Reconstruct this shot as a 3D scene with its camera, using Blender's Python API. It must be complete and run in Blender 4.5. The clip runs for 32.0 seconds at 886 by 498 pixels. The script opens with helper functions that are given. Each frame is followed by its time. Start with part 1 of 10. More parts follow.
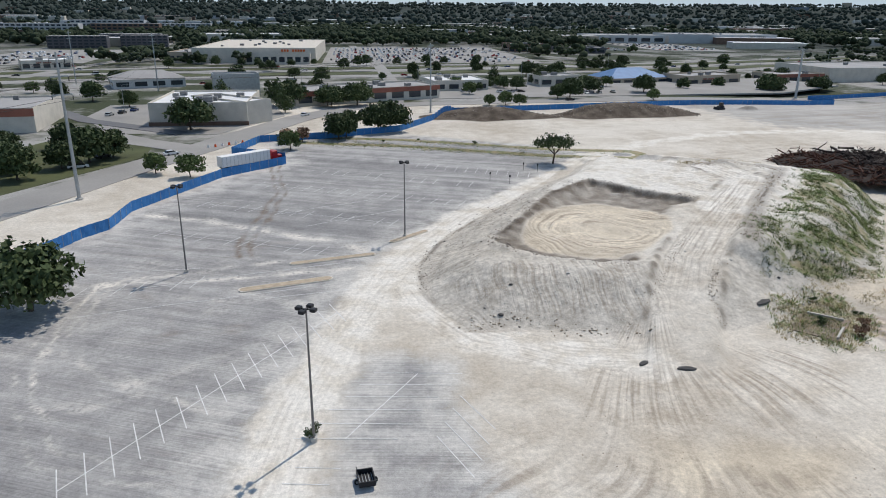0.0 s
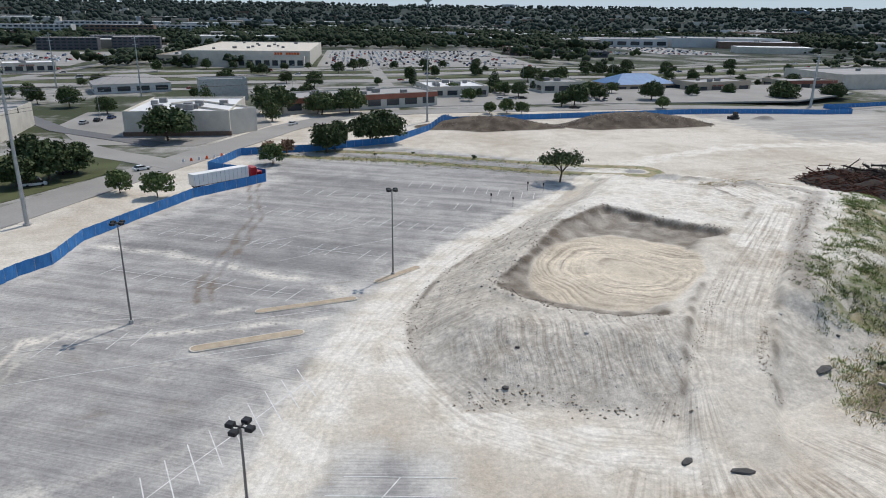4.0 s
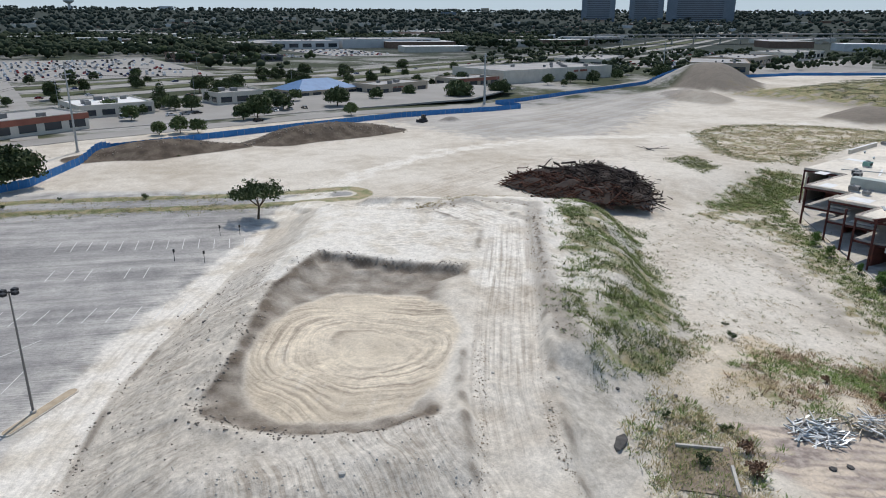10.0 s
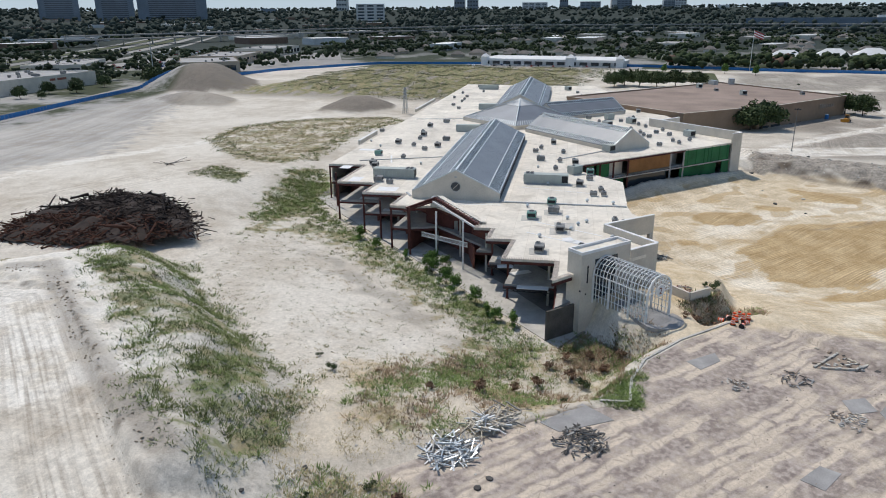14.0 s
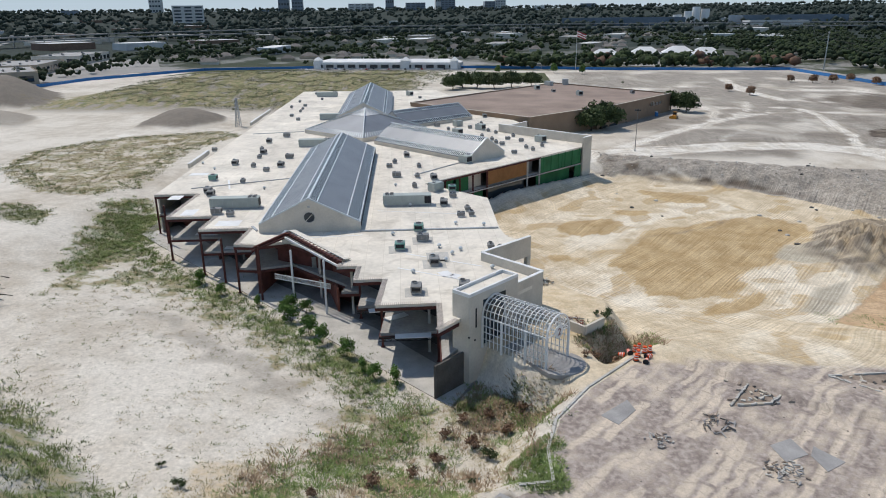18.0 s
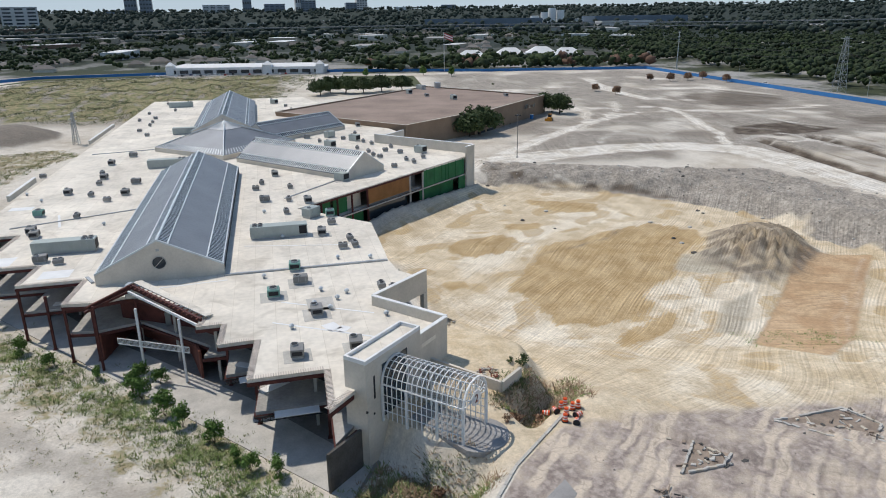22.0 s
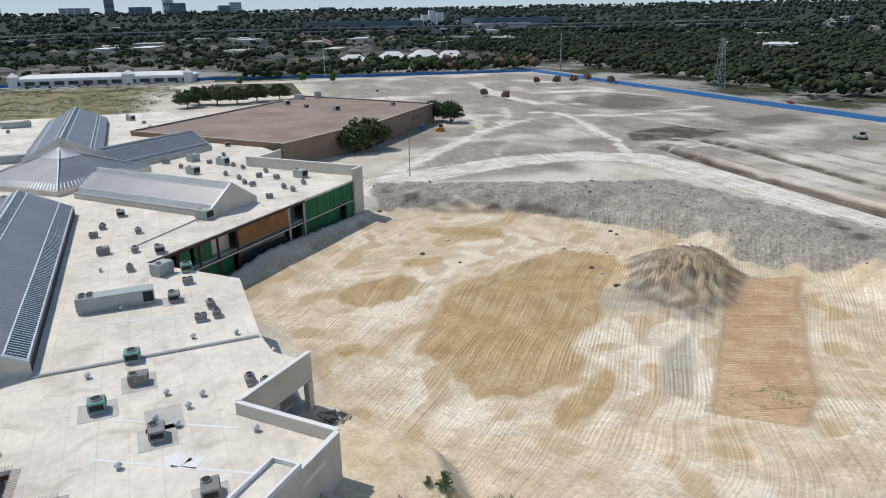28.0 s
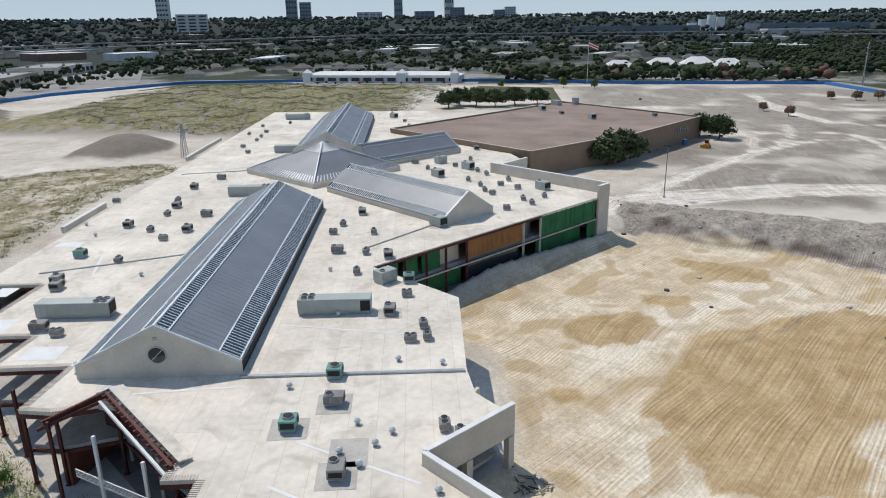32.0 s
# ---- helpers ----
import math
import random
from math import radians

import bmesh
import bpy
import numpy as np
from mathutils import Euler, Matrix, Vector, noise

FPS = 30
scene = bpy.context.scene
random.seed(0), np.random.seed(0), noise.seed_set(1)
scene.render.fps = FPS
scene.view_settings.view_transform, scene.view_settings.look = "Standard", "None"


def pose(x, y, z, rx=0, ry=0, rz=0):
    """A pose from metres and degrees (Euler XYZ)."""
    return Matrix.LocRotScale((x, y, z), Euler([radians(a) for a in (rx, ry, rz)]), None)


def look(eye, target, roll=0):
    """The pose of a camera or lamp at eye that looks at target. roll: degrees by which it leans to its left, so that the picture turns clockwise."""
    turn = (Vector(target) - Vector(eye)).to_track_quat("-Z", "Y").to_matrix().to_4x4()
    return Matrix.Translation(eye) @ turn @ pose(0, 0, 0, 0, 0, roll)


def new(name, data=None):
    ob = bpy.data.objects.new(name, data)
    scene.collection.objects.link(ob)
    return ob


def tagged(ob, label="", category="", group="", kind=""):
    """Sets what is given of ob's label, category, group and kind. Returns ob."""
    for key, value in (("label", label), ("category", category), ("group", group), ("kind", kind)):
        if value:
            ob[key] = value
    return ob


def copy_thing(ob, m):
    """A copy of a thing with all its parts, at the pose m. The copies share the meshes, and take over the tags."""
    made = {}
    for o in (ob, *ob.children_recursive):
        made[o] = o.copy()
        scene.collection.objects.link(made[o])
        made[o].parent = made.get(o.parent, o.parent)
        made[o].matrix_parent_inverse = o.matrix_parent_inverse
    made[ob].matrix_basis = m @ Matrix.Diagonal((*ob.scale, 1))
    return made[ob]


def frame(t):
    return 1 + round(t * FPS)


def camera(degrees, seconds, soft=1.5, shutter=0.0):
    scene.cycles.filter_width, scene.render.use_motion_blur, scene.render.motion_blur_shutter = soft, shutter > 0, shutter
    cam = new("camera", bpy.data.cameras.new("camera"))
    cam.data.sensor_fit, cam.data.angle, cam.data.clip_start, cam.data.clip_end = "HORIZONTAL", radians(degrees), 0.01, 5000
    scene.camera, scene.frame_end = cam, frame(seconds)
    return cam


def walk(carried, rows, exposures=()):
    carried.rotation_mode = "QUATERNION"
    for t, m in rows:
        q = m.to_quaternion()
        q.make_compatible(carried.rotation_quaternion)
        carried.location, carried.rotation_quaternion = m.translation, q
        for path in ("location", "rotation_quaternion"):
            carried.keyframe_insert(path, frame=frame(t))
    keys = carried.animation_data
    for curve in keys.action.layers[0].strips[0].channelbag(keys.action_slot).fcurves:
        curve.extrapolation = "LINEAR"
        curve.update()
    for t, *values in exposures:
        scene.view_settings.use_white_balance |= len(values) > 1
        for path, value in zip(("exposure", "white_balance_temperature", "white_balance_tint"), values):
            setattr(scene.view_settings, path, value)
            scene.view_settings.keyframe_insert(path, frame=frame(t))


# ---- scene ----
cam = camera(64.86, 32.0, 1.0)
PATH = [
    (0, (0.68, -9.66, 42.16), (12.61, 84.22, 9.84), 0.45),
    (0.5, (1.15, -7.45, 42.31), (13.04, 86.44, 10.00), 0.47),
    (1, (1.58, -5.00, 42.31), (13.48, 88.90, 10.04), 0.49),
    (1.5, (2.00, -2.43, 42.26), (13.90, 91.48, 10.03), 0.52),
    (2, (2.42, 0.13, 42.24), (14.36, 94.07, 10.11), 0.56),
    (2.5, (2.84, 2.55, 42.28), (14.83, 96.49, 10.17), 0.61),
    (3, (3.22, 4.88, 42.31), (15.25, 98.84, 10.26), 0.66),
    (3.5, (3.53, 7.27, 42.30), (15.62, 101.22, 10.25), 0.69),
    (5.5, (5.44, 17.16, 42.60), (17.53, 111.16, 10.68), 0.73),
    (6, (5.98, 19.55, 42.64), (18.94, 113.45, 10.78), 0.74),
    (6.5, (6.48, 21.97, 42.67), (22.03, 115.49, 10.84), 0.74),
    (7, (7.00, 24.34, 42.71), (25.84, 117.27, 10.95), 0.72),
    (7.5, (7.60, 26.62, 42.78), (29.89, 118.80, 11.08), 0.67),
    (8, (8.22, 28.86, 42.85), (34.65, 119.96, 11.21), 0.61),
    (8.5, (8.90, 31.11, 42.90), (39.85, 120.80, 11.32), 0.54),
    (9, (9.65, 33.38, 42.91), (45.81, 121.11, 11.37), 0.46),
    (9.5, (10.43, 35.61, 42.90), (54.29, 119.77, 11.38), 0.38),
    (10, (11.17, 37.69, 42.96), (62.62, 117.45, 11.47), 0.30),
    (10.5, (11.84, 39.57, 43.17), (70.34, 114.28, 11.61), 0.22),
    (11, (12.51, 41.37, 43.48), (77.53, 110.47, 11.88), 0.13),
    (11.5, (13.26, 43.25, 43.74), (84.23, 106.19, 12.08), 0.06),
    (12, (14.34, 45.23, 43.86), (90.71, 101.47, 12.16), -0.03),
    (12.5, (15.86, 47.14, 43.88), (96.99, 96.27, 12.20), -0.13),
    (13, (17.53, 48.87, 43.94), (102.75, 90.48, 12.22), -0.22),
    (13.5, (19.25, 50.48, 44.05), (107.51, 85.13, 12.30), -0.30),
    (14, (20.99, 52.02, 44.21), (111.18, 81.21, 12.39), -0.38),
    (14.5, (22.69, 53.44, 44.45), (114.38, 77.47, 12.56), -0.45),
    (15, (24.41, 54.71, 44.72), (117.19, 73.94, 12.75), -0.52),
    (15.5, (26.23, 55.86, 44.97), (119.55, 72.25, 12.99), -0.58),
    (17.5, (35.19, 59.16, 45.32), (129.48, 68.87, 13.46), -0.62),
    (18, (37.51, 59.71, 45.34), (132.00, 67.21, 13.45), -0.66),
    (18.5, (39.86, 60.20, 45.34), (134.50, 65.48, 13.48), -0.70),
    (19, (42.18, 60.61, 45.35), (136.93, 63.66, 13.52), -0.73),
    (19.5, (44.50, 60.97, 45.38), (139.29, 61.83, 13.51), -0.73),
    (20, (46.90, 61.31, 45.38), (141.67, 59.91, 13.50), -0.74),
    (20.5, (49.35, 61.60, 45.39), (144.07, 57.93, 13.53), -0.74),
    (21, (51.73, 61.79, 45.43), (146.32, 55.94, 13.52), -0.76),
    (21.5, (53.98, 61.88, 45.48), (148.41, 53.86, 13.58), -0.78),
    (22, (56.13, 61.86, 45.53), (150.35, 51.71, 13.60), -0.79),
    (22.5, (58.29, 61.75, 45.57), (152.28, 49.56, 13.67), -0.82),
    (23, (60.50, 61.61, 45.61), (154.17, 47.33, 13.64), -0.86),
    (23.5, (62.69, 61.45, 45.65), (156.01, 45.05, 13.66), -0.92),
    (24, (64.85, 61.23, 45.68), (157.76, 42.73, 13.68), -0.98),
    (24.5, (67.02, 60.95, 45.71), (159.49, 40.45, 13.64), -0.99),
    (25, (69.24, 60.60, 45.76), (161.24, 38.09, 13.68), -1.01),
    (25.5, (71.49, 60.18, 45.85), (162.98, 35.67, 13.76), -1.03),
    (27.5, (80.03, 58.34, 46.04), (171.39, 33.11, 14.14), -1.05),
    (28, (81.97, 57.82, 45.96), (173.33, 32.59, 14.10), -1.05),
    (28.5, (83.84, 57.31, 45.90), (175.40, 32.66, 14.13), -1.02),
    (29, (85.63, 56.81, 45.89), (178.43, 37.22, 14.21), -0.98),
    (29.5, (87.35, 56.32, 45.90), (181.47, 44.02, 14.44), -0.96),
    (30, (89.05, 55.86, 45.87), (183.76, 48.73, 14.58), -0.92),
    (30.5, (90.74, 55.43, 45.78), (185.74, 53.05, 14.65), -0.87),
    (31, (92.34, 55.02, 45.70), (187.40, 57.25, 14.74), -0.81),
    (31.5, (93.85, 54.65, 45.68), (188.76, 60.79, 14.79), -0.76),
    (32, (95.33, 54.36, 45.63), (190.04, 63.32, 14.79), -0.73),
]
walk(cam, [(t, look(eye, target, roll)) for t, eye, target, roll in PATH])

from mathutils.geometry import tessellate_polygon

# ---- light ----
SUN_AZ, SUN_EL = 40.0, 58.0
world = bpy.data.worlds.new("sky")
scene.world = world
world.use_nodes = True
wn = world.node_tree
wn.nodes.clear()
sky = wn.nodes.new("ShaderNodeTexSky")
sky.sky_type, sky.sun_disc = "NISHITA", False
sky.sun_elevation, sky.sun_rotation = radians(SUN_EL), radians(SUN_AZ)
sky.air_density, sky.dust_density, sky.ozone_density = 1.3, 0.2, 2.0
sky.altitude = 3000.0
back = wn.nodes.new("ShaderNodeBackground")
back.inputs["Strength"].default_value = 0.165
wout = wn.nodes.new("ShaderNodeOutputWorld")
cool = wn.nodes.new("ShaderNodeMix")
cool.data_type, cool.blend_type = "RGBA", "MULTIPLY"
cool.inputs["Factor"].default_value = 1.0
cool.inputs["B"].default_value = (1.03, 0.945, 0.83, 1)
wn.links.new(sky.outputs[0], cool.inputs["A"])
wn.links.new(cool.outputs["Result"], back.inputs[0])
wn.links.new(back.outputs[0], wout.inputs[0])
sun = new("sun", bpy.data.lights.new("sun", "SUN"))
sun.data.energy, sun.data.angle, sun.data.color = 3.2, radians(0.6), (1.0, 0.93, 0.84)
sun.matrix_world = look((0, 0, 300), (-math.sin(radians(SUN_AZ)) * math.cos(radians(SUN_EL)) * 100, -math.cos(radians(SUN_AZ)) * math.cos(radians(SUN_EL)) * 100, 300 - 100 * math.sin(radians(SUN_EL))))
scene.view_settings.exposure = 0.0

# ---- materials ----
MATS = {}


def mat(name, color, rough=0.8, metal=0.0, var=0.25, scale=1.0, fine=12.0, bump=0.0, rand=0.0, tint=None, spec=0.3):
    """A node material: base colour with a broad and a fine variation, roughness, a little relief."""
    if name in MATS:
        return MATS[name]
    m = bpy.data.materials.new(name)
    m.use_nodes = True
    nt = m.node_tree
    bsdf = nt.nodes["Principled BSDF"]
    bsdf.inputs["Roughness"].default_value = rough
    bsdf.inputs["Metallic"].default_value = metal
    bsdf.inputs["Specular IOR Level"].default_value = spec
    geo = nt.nodes.new("ShaderNodeNewGeometry")
    a, b = nt.nodes.new("ShaderNodeTexNoise"), nt.nodes.new("ShaderNodeTexNoise")
    a.inputs["Scale"].default_value, a.inputs["Detail"].default_value = scale, 4
    b.inputs["Scale"].default_value, b.inputs["Detail"].default_value = fine * scale, 3
    for n in (a, b):
        nt.links.new(geo.outputs["Position"], n.inputs["Vector"])
    add = nt.nodes.new("ShaderNodeMath")
    add.operation = "MULTIPLY_ADD"
    nt.links.new(b.outputs["Fac"], add.inputs[0])
    add.inputs[1].default_value = 0.5
    nt.links.new(a.outputs["Fac"], add.inputs[2])
    last = add.outputs[0]
    if rand:
        info = nt.nodes.new("ShaderNodeObjectInfo")
        more = nt.nodes.new("ShaderNodeMath")
        more.operation = "MULTIPLY_ADD"
        nt.links.new(info.outputs["Random"], more.inputs[0])
        more.inputs[1].default_value = rand
        nt.links.new(last, more.inputs[2])
        last = more.outputs[0]
    ramp = nt.nodes.new("ShaderNodeMapRange")
    ramp.inputs["From Min"].default_value, ramp.inputs["From Max"].default_value = 0.45, 1.05 + rand
    nt.links.new(last, ramp.inputs["Value"])
    mix = nt.nodes.new("ShaderNodeMix")
    mix.data_type = "RGBA"
    low = tint if tint else tuple(c * (1 - var) for c in color)
    mix.inputs["A"].default_value = (*low, 1)
    mix.inputs["B"].default_value = (*(min(1, c * (1 + var * 0.5)) for c in color), 1)
    nt.links.new(ramp.outputs[0], mix.inputs["Factor"])
    nt.links.new(mix.outputs["Result"], bsdf.inputs["Base Color"])
    if bump:
        bp = nt.nodes.new("ShaderNodeBump")
        bp.inputs["Strength"].default_value, bp.inputs["Distance"].default_value = 0.6, bump
        nt.links.new(last, bp.inputs["Height"])
        nt.links.new(bp.outputs[0], bsdf.inputs["Normal"])
    MATS[name] = m
    return m


def glass(name, color, rough=0.08, see=0.0):
    m = bpy.data.materials.new(name)
    m.use_nodes = True
    bsdf = m.node_tree.nodes["Principled BSDF"]
    bsdf.inputs["Base Color"].default_value = (*color, 1)
    bsdf.inputs["Roughness"].default_value = rough
    bsdf.inputs["Specular IOR Level"].default_value = 0.6
    if see:
        clear = m.node_tree.nodes.new("ShaderNodeBsdfTransparent")
        blend = m.node_tree.nodes.new("ShaderNodeMixShader")
        blend.inputs[0].default_value = see
        m.node_tree.links.new(bsdf.outputs[0], blend.inputs[1])
        m.node_tree.links.new(clear.outputs[0], blend.inputs[2])
        m.node_tree.links.new(blend.outputs[0], m.node_tree.nodes["Material Output"].inputs[0])
    return m


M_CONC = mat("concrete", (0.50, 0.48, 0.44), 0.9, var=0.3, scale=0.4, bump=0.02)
M_CREAM = mat("cream_stucco", (0.62, 0.57, 0.49), 0.9, var=0.2, scale=0.25, bump=0.01)
M_ROOF = mat("roof_membrane", (0.77, 0.715, 0.62), 0.75, var=0.28, scale=0.12, fine=9, bump=0.01)


def roof_sheet(m):
    """Adds lapped seams and dirt stains to the membrane."""
    nt = m.node_tree
    bsdf = nt.nodes["Principled BSDF"]
    src = bsdf.inputs["Base Color"].links[0].from_socket
    geo = nt.nodes.new("ShaderNodeNewGeometry")
    turn = nt.nodes.new("ShaderNodeMapping")
    turn.inputs["Rotation"].default_value = (0, 0, radians(-7.5))
    nt.links.new(geo.outputs["Position"], turn.inputs["Vector"])
    brick = nt.nodes.new("ShaderNodeTexBrick")
    brick.inputs["Scale"].default_value, brick.inputs["Brick Width"].default_value, brick.inputs["Row Height"].default_value = 1.0, 24.0, 3.1
    brick.inputs["Mortar Size"].default_value, brick.inputs["Mortar Smooth"].default_value = 0.05, 0.5
    brick.inputs["Color1"].default_value, brick.inputs["Color2"].default_value, brick.inputs["Mortar"].default_value = (0.93, 0.92, 0.91, 1), (1, 1, 1, 1), (0.82, 0.80, 0.77, 1)
    nt.links.new(turn.outputs[0], brick.inputs["Vector"])
    stain = nt.nodes.new("ShaderNodeTexNoise")
    stain.inputs["Scale"].default_value, stain.inputs["Detail"].default_value, stain.inputs["Distortion"].default_value = 0.16, 7, 1.2
    nt.links.new(geo.outputs["Position"], stain.inputs["Vector"])
    lim = nt.nodes.new("ShaderNodeMapRange")
    lim.inputs["From Min"].default_value, lim.inputs["From Max"].default_value = 0.56, 0.72
    lim.inputs["To Max"].default_value = 0.55
    nt.links.new(stain.outputs["Fac"], lim.inputs["Value"])
    mul = nt.nodes.new("ShaderNodeMix")
    mul.data_type, mul.blend_type = "RGBA", "MULTIPLY"
    mul.inputs["Factor"].default_value = 1.0
    nt.links.new(src, mul.inputs["A"])
    nt.links.new(brick.outputs["Color"], mul.inputs["B"])
    dirt = nt.nodes.new("ShaderNodeMix")
    dirt.data_type = "RGBA"
    dirt.inputs["B"].default_value = (0.40, 0.35, 0.28, 1)
    nt.links.new(mul.outputs["Result"], dirt.inputs["A"])
    nt.links.new(lim.outputs[0], dirt.inputs["Factor"])
    nt.links.new(dirt.outputs["Result"], bsdf.inputs["Base Color"])


roof_sheet(M_ROOF)
M_WHITE = mat("white_paint", (0.75, 0.75, 0.74), 0.6, var=0.12, scale=0.5)
M_STEEL = mat("galvanised_steel", (0.42, 0.44, 0.45), 0.45, 0.7, var=0.25, scale=0.8)
M_POLE = mat("pole_steel", (0.22, 0.21, 0.20), 0.6, 0.4, var=0.2, scale=0.6)
M_DARK = mat("dark_metal", (0.03, 0.03, 0.033), 0.6, 0.3, var=0.3, scale=2)
M_BLUE = mat("blue_windscreen", (0.045, 0.19, 0.46), 0.75, var=0.22, scale=0.35, fine=8, rand=0.25)
M_MAROON = mat("maroon_steel", (0.10, 0.032, 0.028), 0.6, 0.2, var=0.4, scale=1.0)
M_BRICK = mat("red_brick", (0.20, 0.075, 0.055), 0.9, var=0.35, scale=0.6, fine=20)
M_GREYMET = mat("standing_seam_grey", (0.235, 0.248, 0.268), 0.42, 0.2, var=0.22, scale=0.15, fine=20)
M_LIGHTMET = mat("pale_flashing", (0.60, 0.64, 0.66), 0.5, 0.3, var=0.2, scale=0.6)
M_RTU = mat("unit_grey_green", (0.40, 0.44, 0.42), 0.55, 0.3, var=0.2, scale=0.7, rand=0.3)
M_RTUD = mat("unit_weathered", (0.24, 0.24, 0.235), 0.6, 0.3, var=0.3, scale=1.0, rand=0.35)
M_RTUG = mat("unit_green", (0.16, 0.31, 0.27), 0.55, 0.2, var=0.2, scale=1.0)
M_BROWN = mat("brown_stucco", (0.29, 0.205, 0.14), 0.9, var=0.2, scale=0.2)
M_BROWNROOF = mat("gravel_roof", (0.30, 0.23, 0.19), 0.95, var=0.4, scale=0.06, fine=30)
M_GREENW = mat("green_board", (0.03, 0.16, 0.06), 0.7, var=0.4, scale=0.3)
M_ORANGEW = mat("orange_panel", (0.42, 0.21, 0.085), 0.7, var=0.3, scale=0.4)
M_BARK = mat("bark", (0.10, 0.075, 0.055), 0.95, var=0.4, scale=2.0)
M_ORANGE = mat("barrel_orange", (0.75, 0.10, 0.02), 0.5, var=0.15, scale=2.0)
M_LINE = mat("worn_white_line", (0.70, 0.70, 0.68), 0.8, var=0.35, scale=1.2)
M_GLASS = glass("dark_glazing", (0.03, 0.04, 0.05))
M_VAULT = glass("vault_glazing", (0.09, 0.11, 0.12), 0.06, 0.78)
# stained floor concrete, its base colour lowered to carry the shade indoors
M_SLABD = mat("shaded_stained_slab", (0.24, 0.225, 0.205), 0.9, var=0.45, scale=0.15, fine=14, bump=0.01)
M_DECK = mat("rusty_roof_deck", (0.58, 0.51, 0.45), 0.85, var=0.3, scale=0.8)
M_BARESLAB = mat("bare_grey_slab", (0.33, 0.32, 0.31), 0.9, var=0.35, scale=0.5, fine=14, bump=0.01)
M_CARGLASS = glass("car_glass", (0.015, 0.018, 0.02), 0.05)
M_TYRE = mat("tyre", (0.02, 0.02, 0.02), 0.85, var=0.2, scale=3)


def leafmat(name, color):
    return mat(name, color, 0.65, 0, var=0.55, scale=0.5, fine=6, rand=0.35, spec=0.2)


M_LEAF = leafmat("oak_leaves", (0.068, 0.095, 0.036))
M_LEAF2 = leafmat("light_leaves", (0.105, 0.145, 0.05))
M_LEAF3 = leafmat("willow_green", (0.125, 0.215, 0.05))
M_LEAFR = leafmat("rusty_leaves", (0.27, 0.165, 0.105))


def part(name, bm, material, parent=None, label=""):
    """Links a bmesh as one mesh object under a thing or a part."""
    me = bpy.data.meshes.new(name)
    bm.to_mesh(me)
    bm.free()
    me.materials.append(material)
    ob = new(name, me)
    if parent is not None:
        ob.parent = parent
    if label:
        tagged(ob, label)
    return ob


def raw(name, verts, faces, material, parent=None, label=""):
    me = bpy.data.meshes.new(name)
    me.from_pydata(verts, [], faces)
    me.materials.append(material)
    ob = new(name, me)
    if parent is not None:
        ob.parent = parent
    if label:
        tagged(ob, label)
    return ob


def thing(name, m, label, category, group=""):
    ob = new(name)
    ob.matrix_world = m if isinstance(m, Matrix) else pose(*m)
    return tagged(ob, label, category, group)


BOXF = ((0, 3, 2, 1), (4, 5, 6, 7), (0, 1, 5, 4), (1, 2, 6, 5), (2, 3, 7, 6), (3, 0, 4, 7))


def box(bm, x0, y0, z0, x1, y1, z1, m=None, taper=1.0):
    """A box between two corners; taper shrinks its top."""
    cx, cy = (x0 + x1) / 2, (y0 + y1) / 2
    co = [(x0, y0, z0), (x1, y0, z0), (x1, y1, z0), (x0, y1, z0)]
    co += [(cx + (x - cx) * taper, cy + (y - cy) * taper, z1) for x, y, _ in co]
    vs = [bm.verts.new(m @ Vector(c) if m else c) for c in co]
    for f in BOXF:
        bm.faces.new([vs[i] for i in f])
    return vs


def bevelbox(bm, x0, y0, z0, x1, y1, z1, r=0.05):
    vs = box(bm, x0, y0, z0, x1, y1, z1)
    es = {e for v in vs for e in v.link_edges}
    bmesh.ops.bevel(bm, geom=list(es), offset=r, segments=1, affect="EDGES")


def beam(bm, a, b, w=0.2, h=None):
    """A square bar from a to b."""
    a, b = Vector(a), Vector(b)
    m = Matrix.Translation((a + b) / 2) @ (b - a).to_track_quat("Z", "Y").to_matrix().to_4x4()
    h = h or w
    box(bm, -w / 2, -h / 2, -(b - a).length / 2, w / 2, h / 2, (b - a).length / 2, m)


def tube(bm, a, b, r0, r1=None, n=8):
    a, b = Vector(a), Vector(b)
    r1 = r0 if r1 is None else r1
    q = (b - a).to_track_quat("Z", "Y")
    rings = []
    for p, r in ((a, r0), (b, r1)):
        rings.append([bm.verts.new(p + q @ Vector((r * math.cos(k * math.tau / n), r * math.sin(k * math.tau / n), 0))) for k in range(n)])
    for k in range(n):
        bm.faces.new((rings[0][k], rings[0][(k + 1) % n], rings[1][(k + 1) % n], rings[1][k]))
    bm.faces.new(rings[0][::-1])
    bm.faces.new(rings[1])


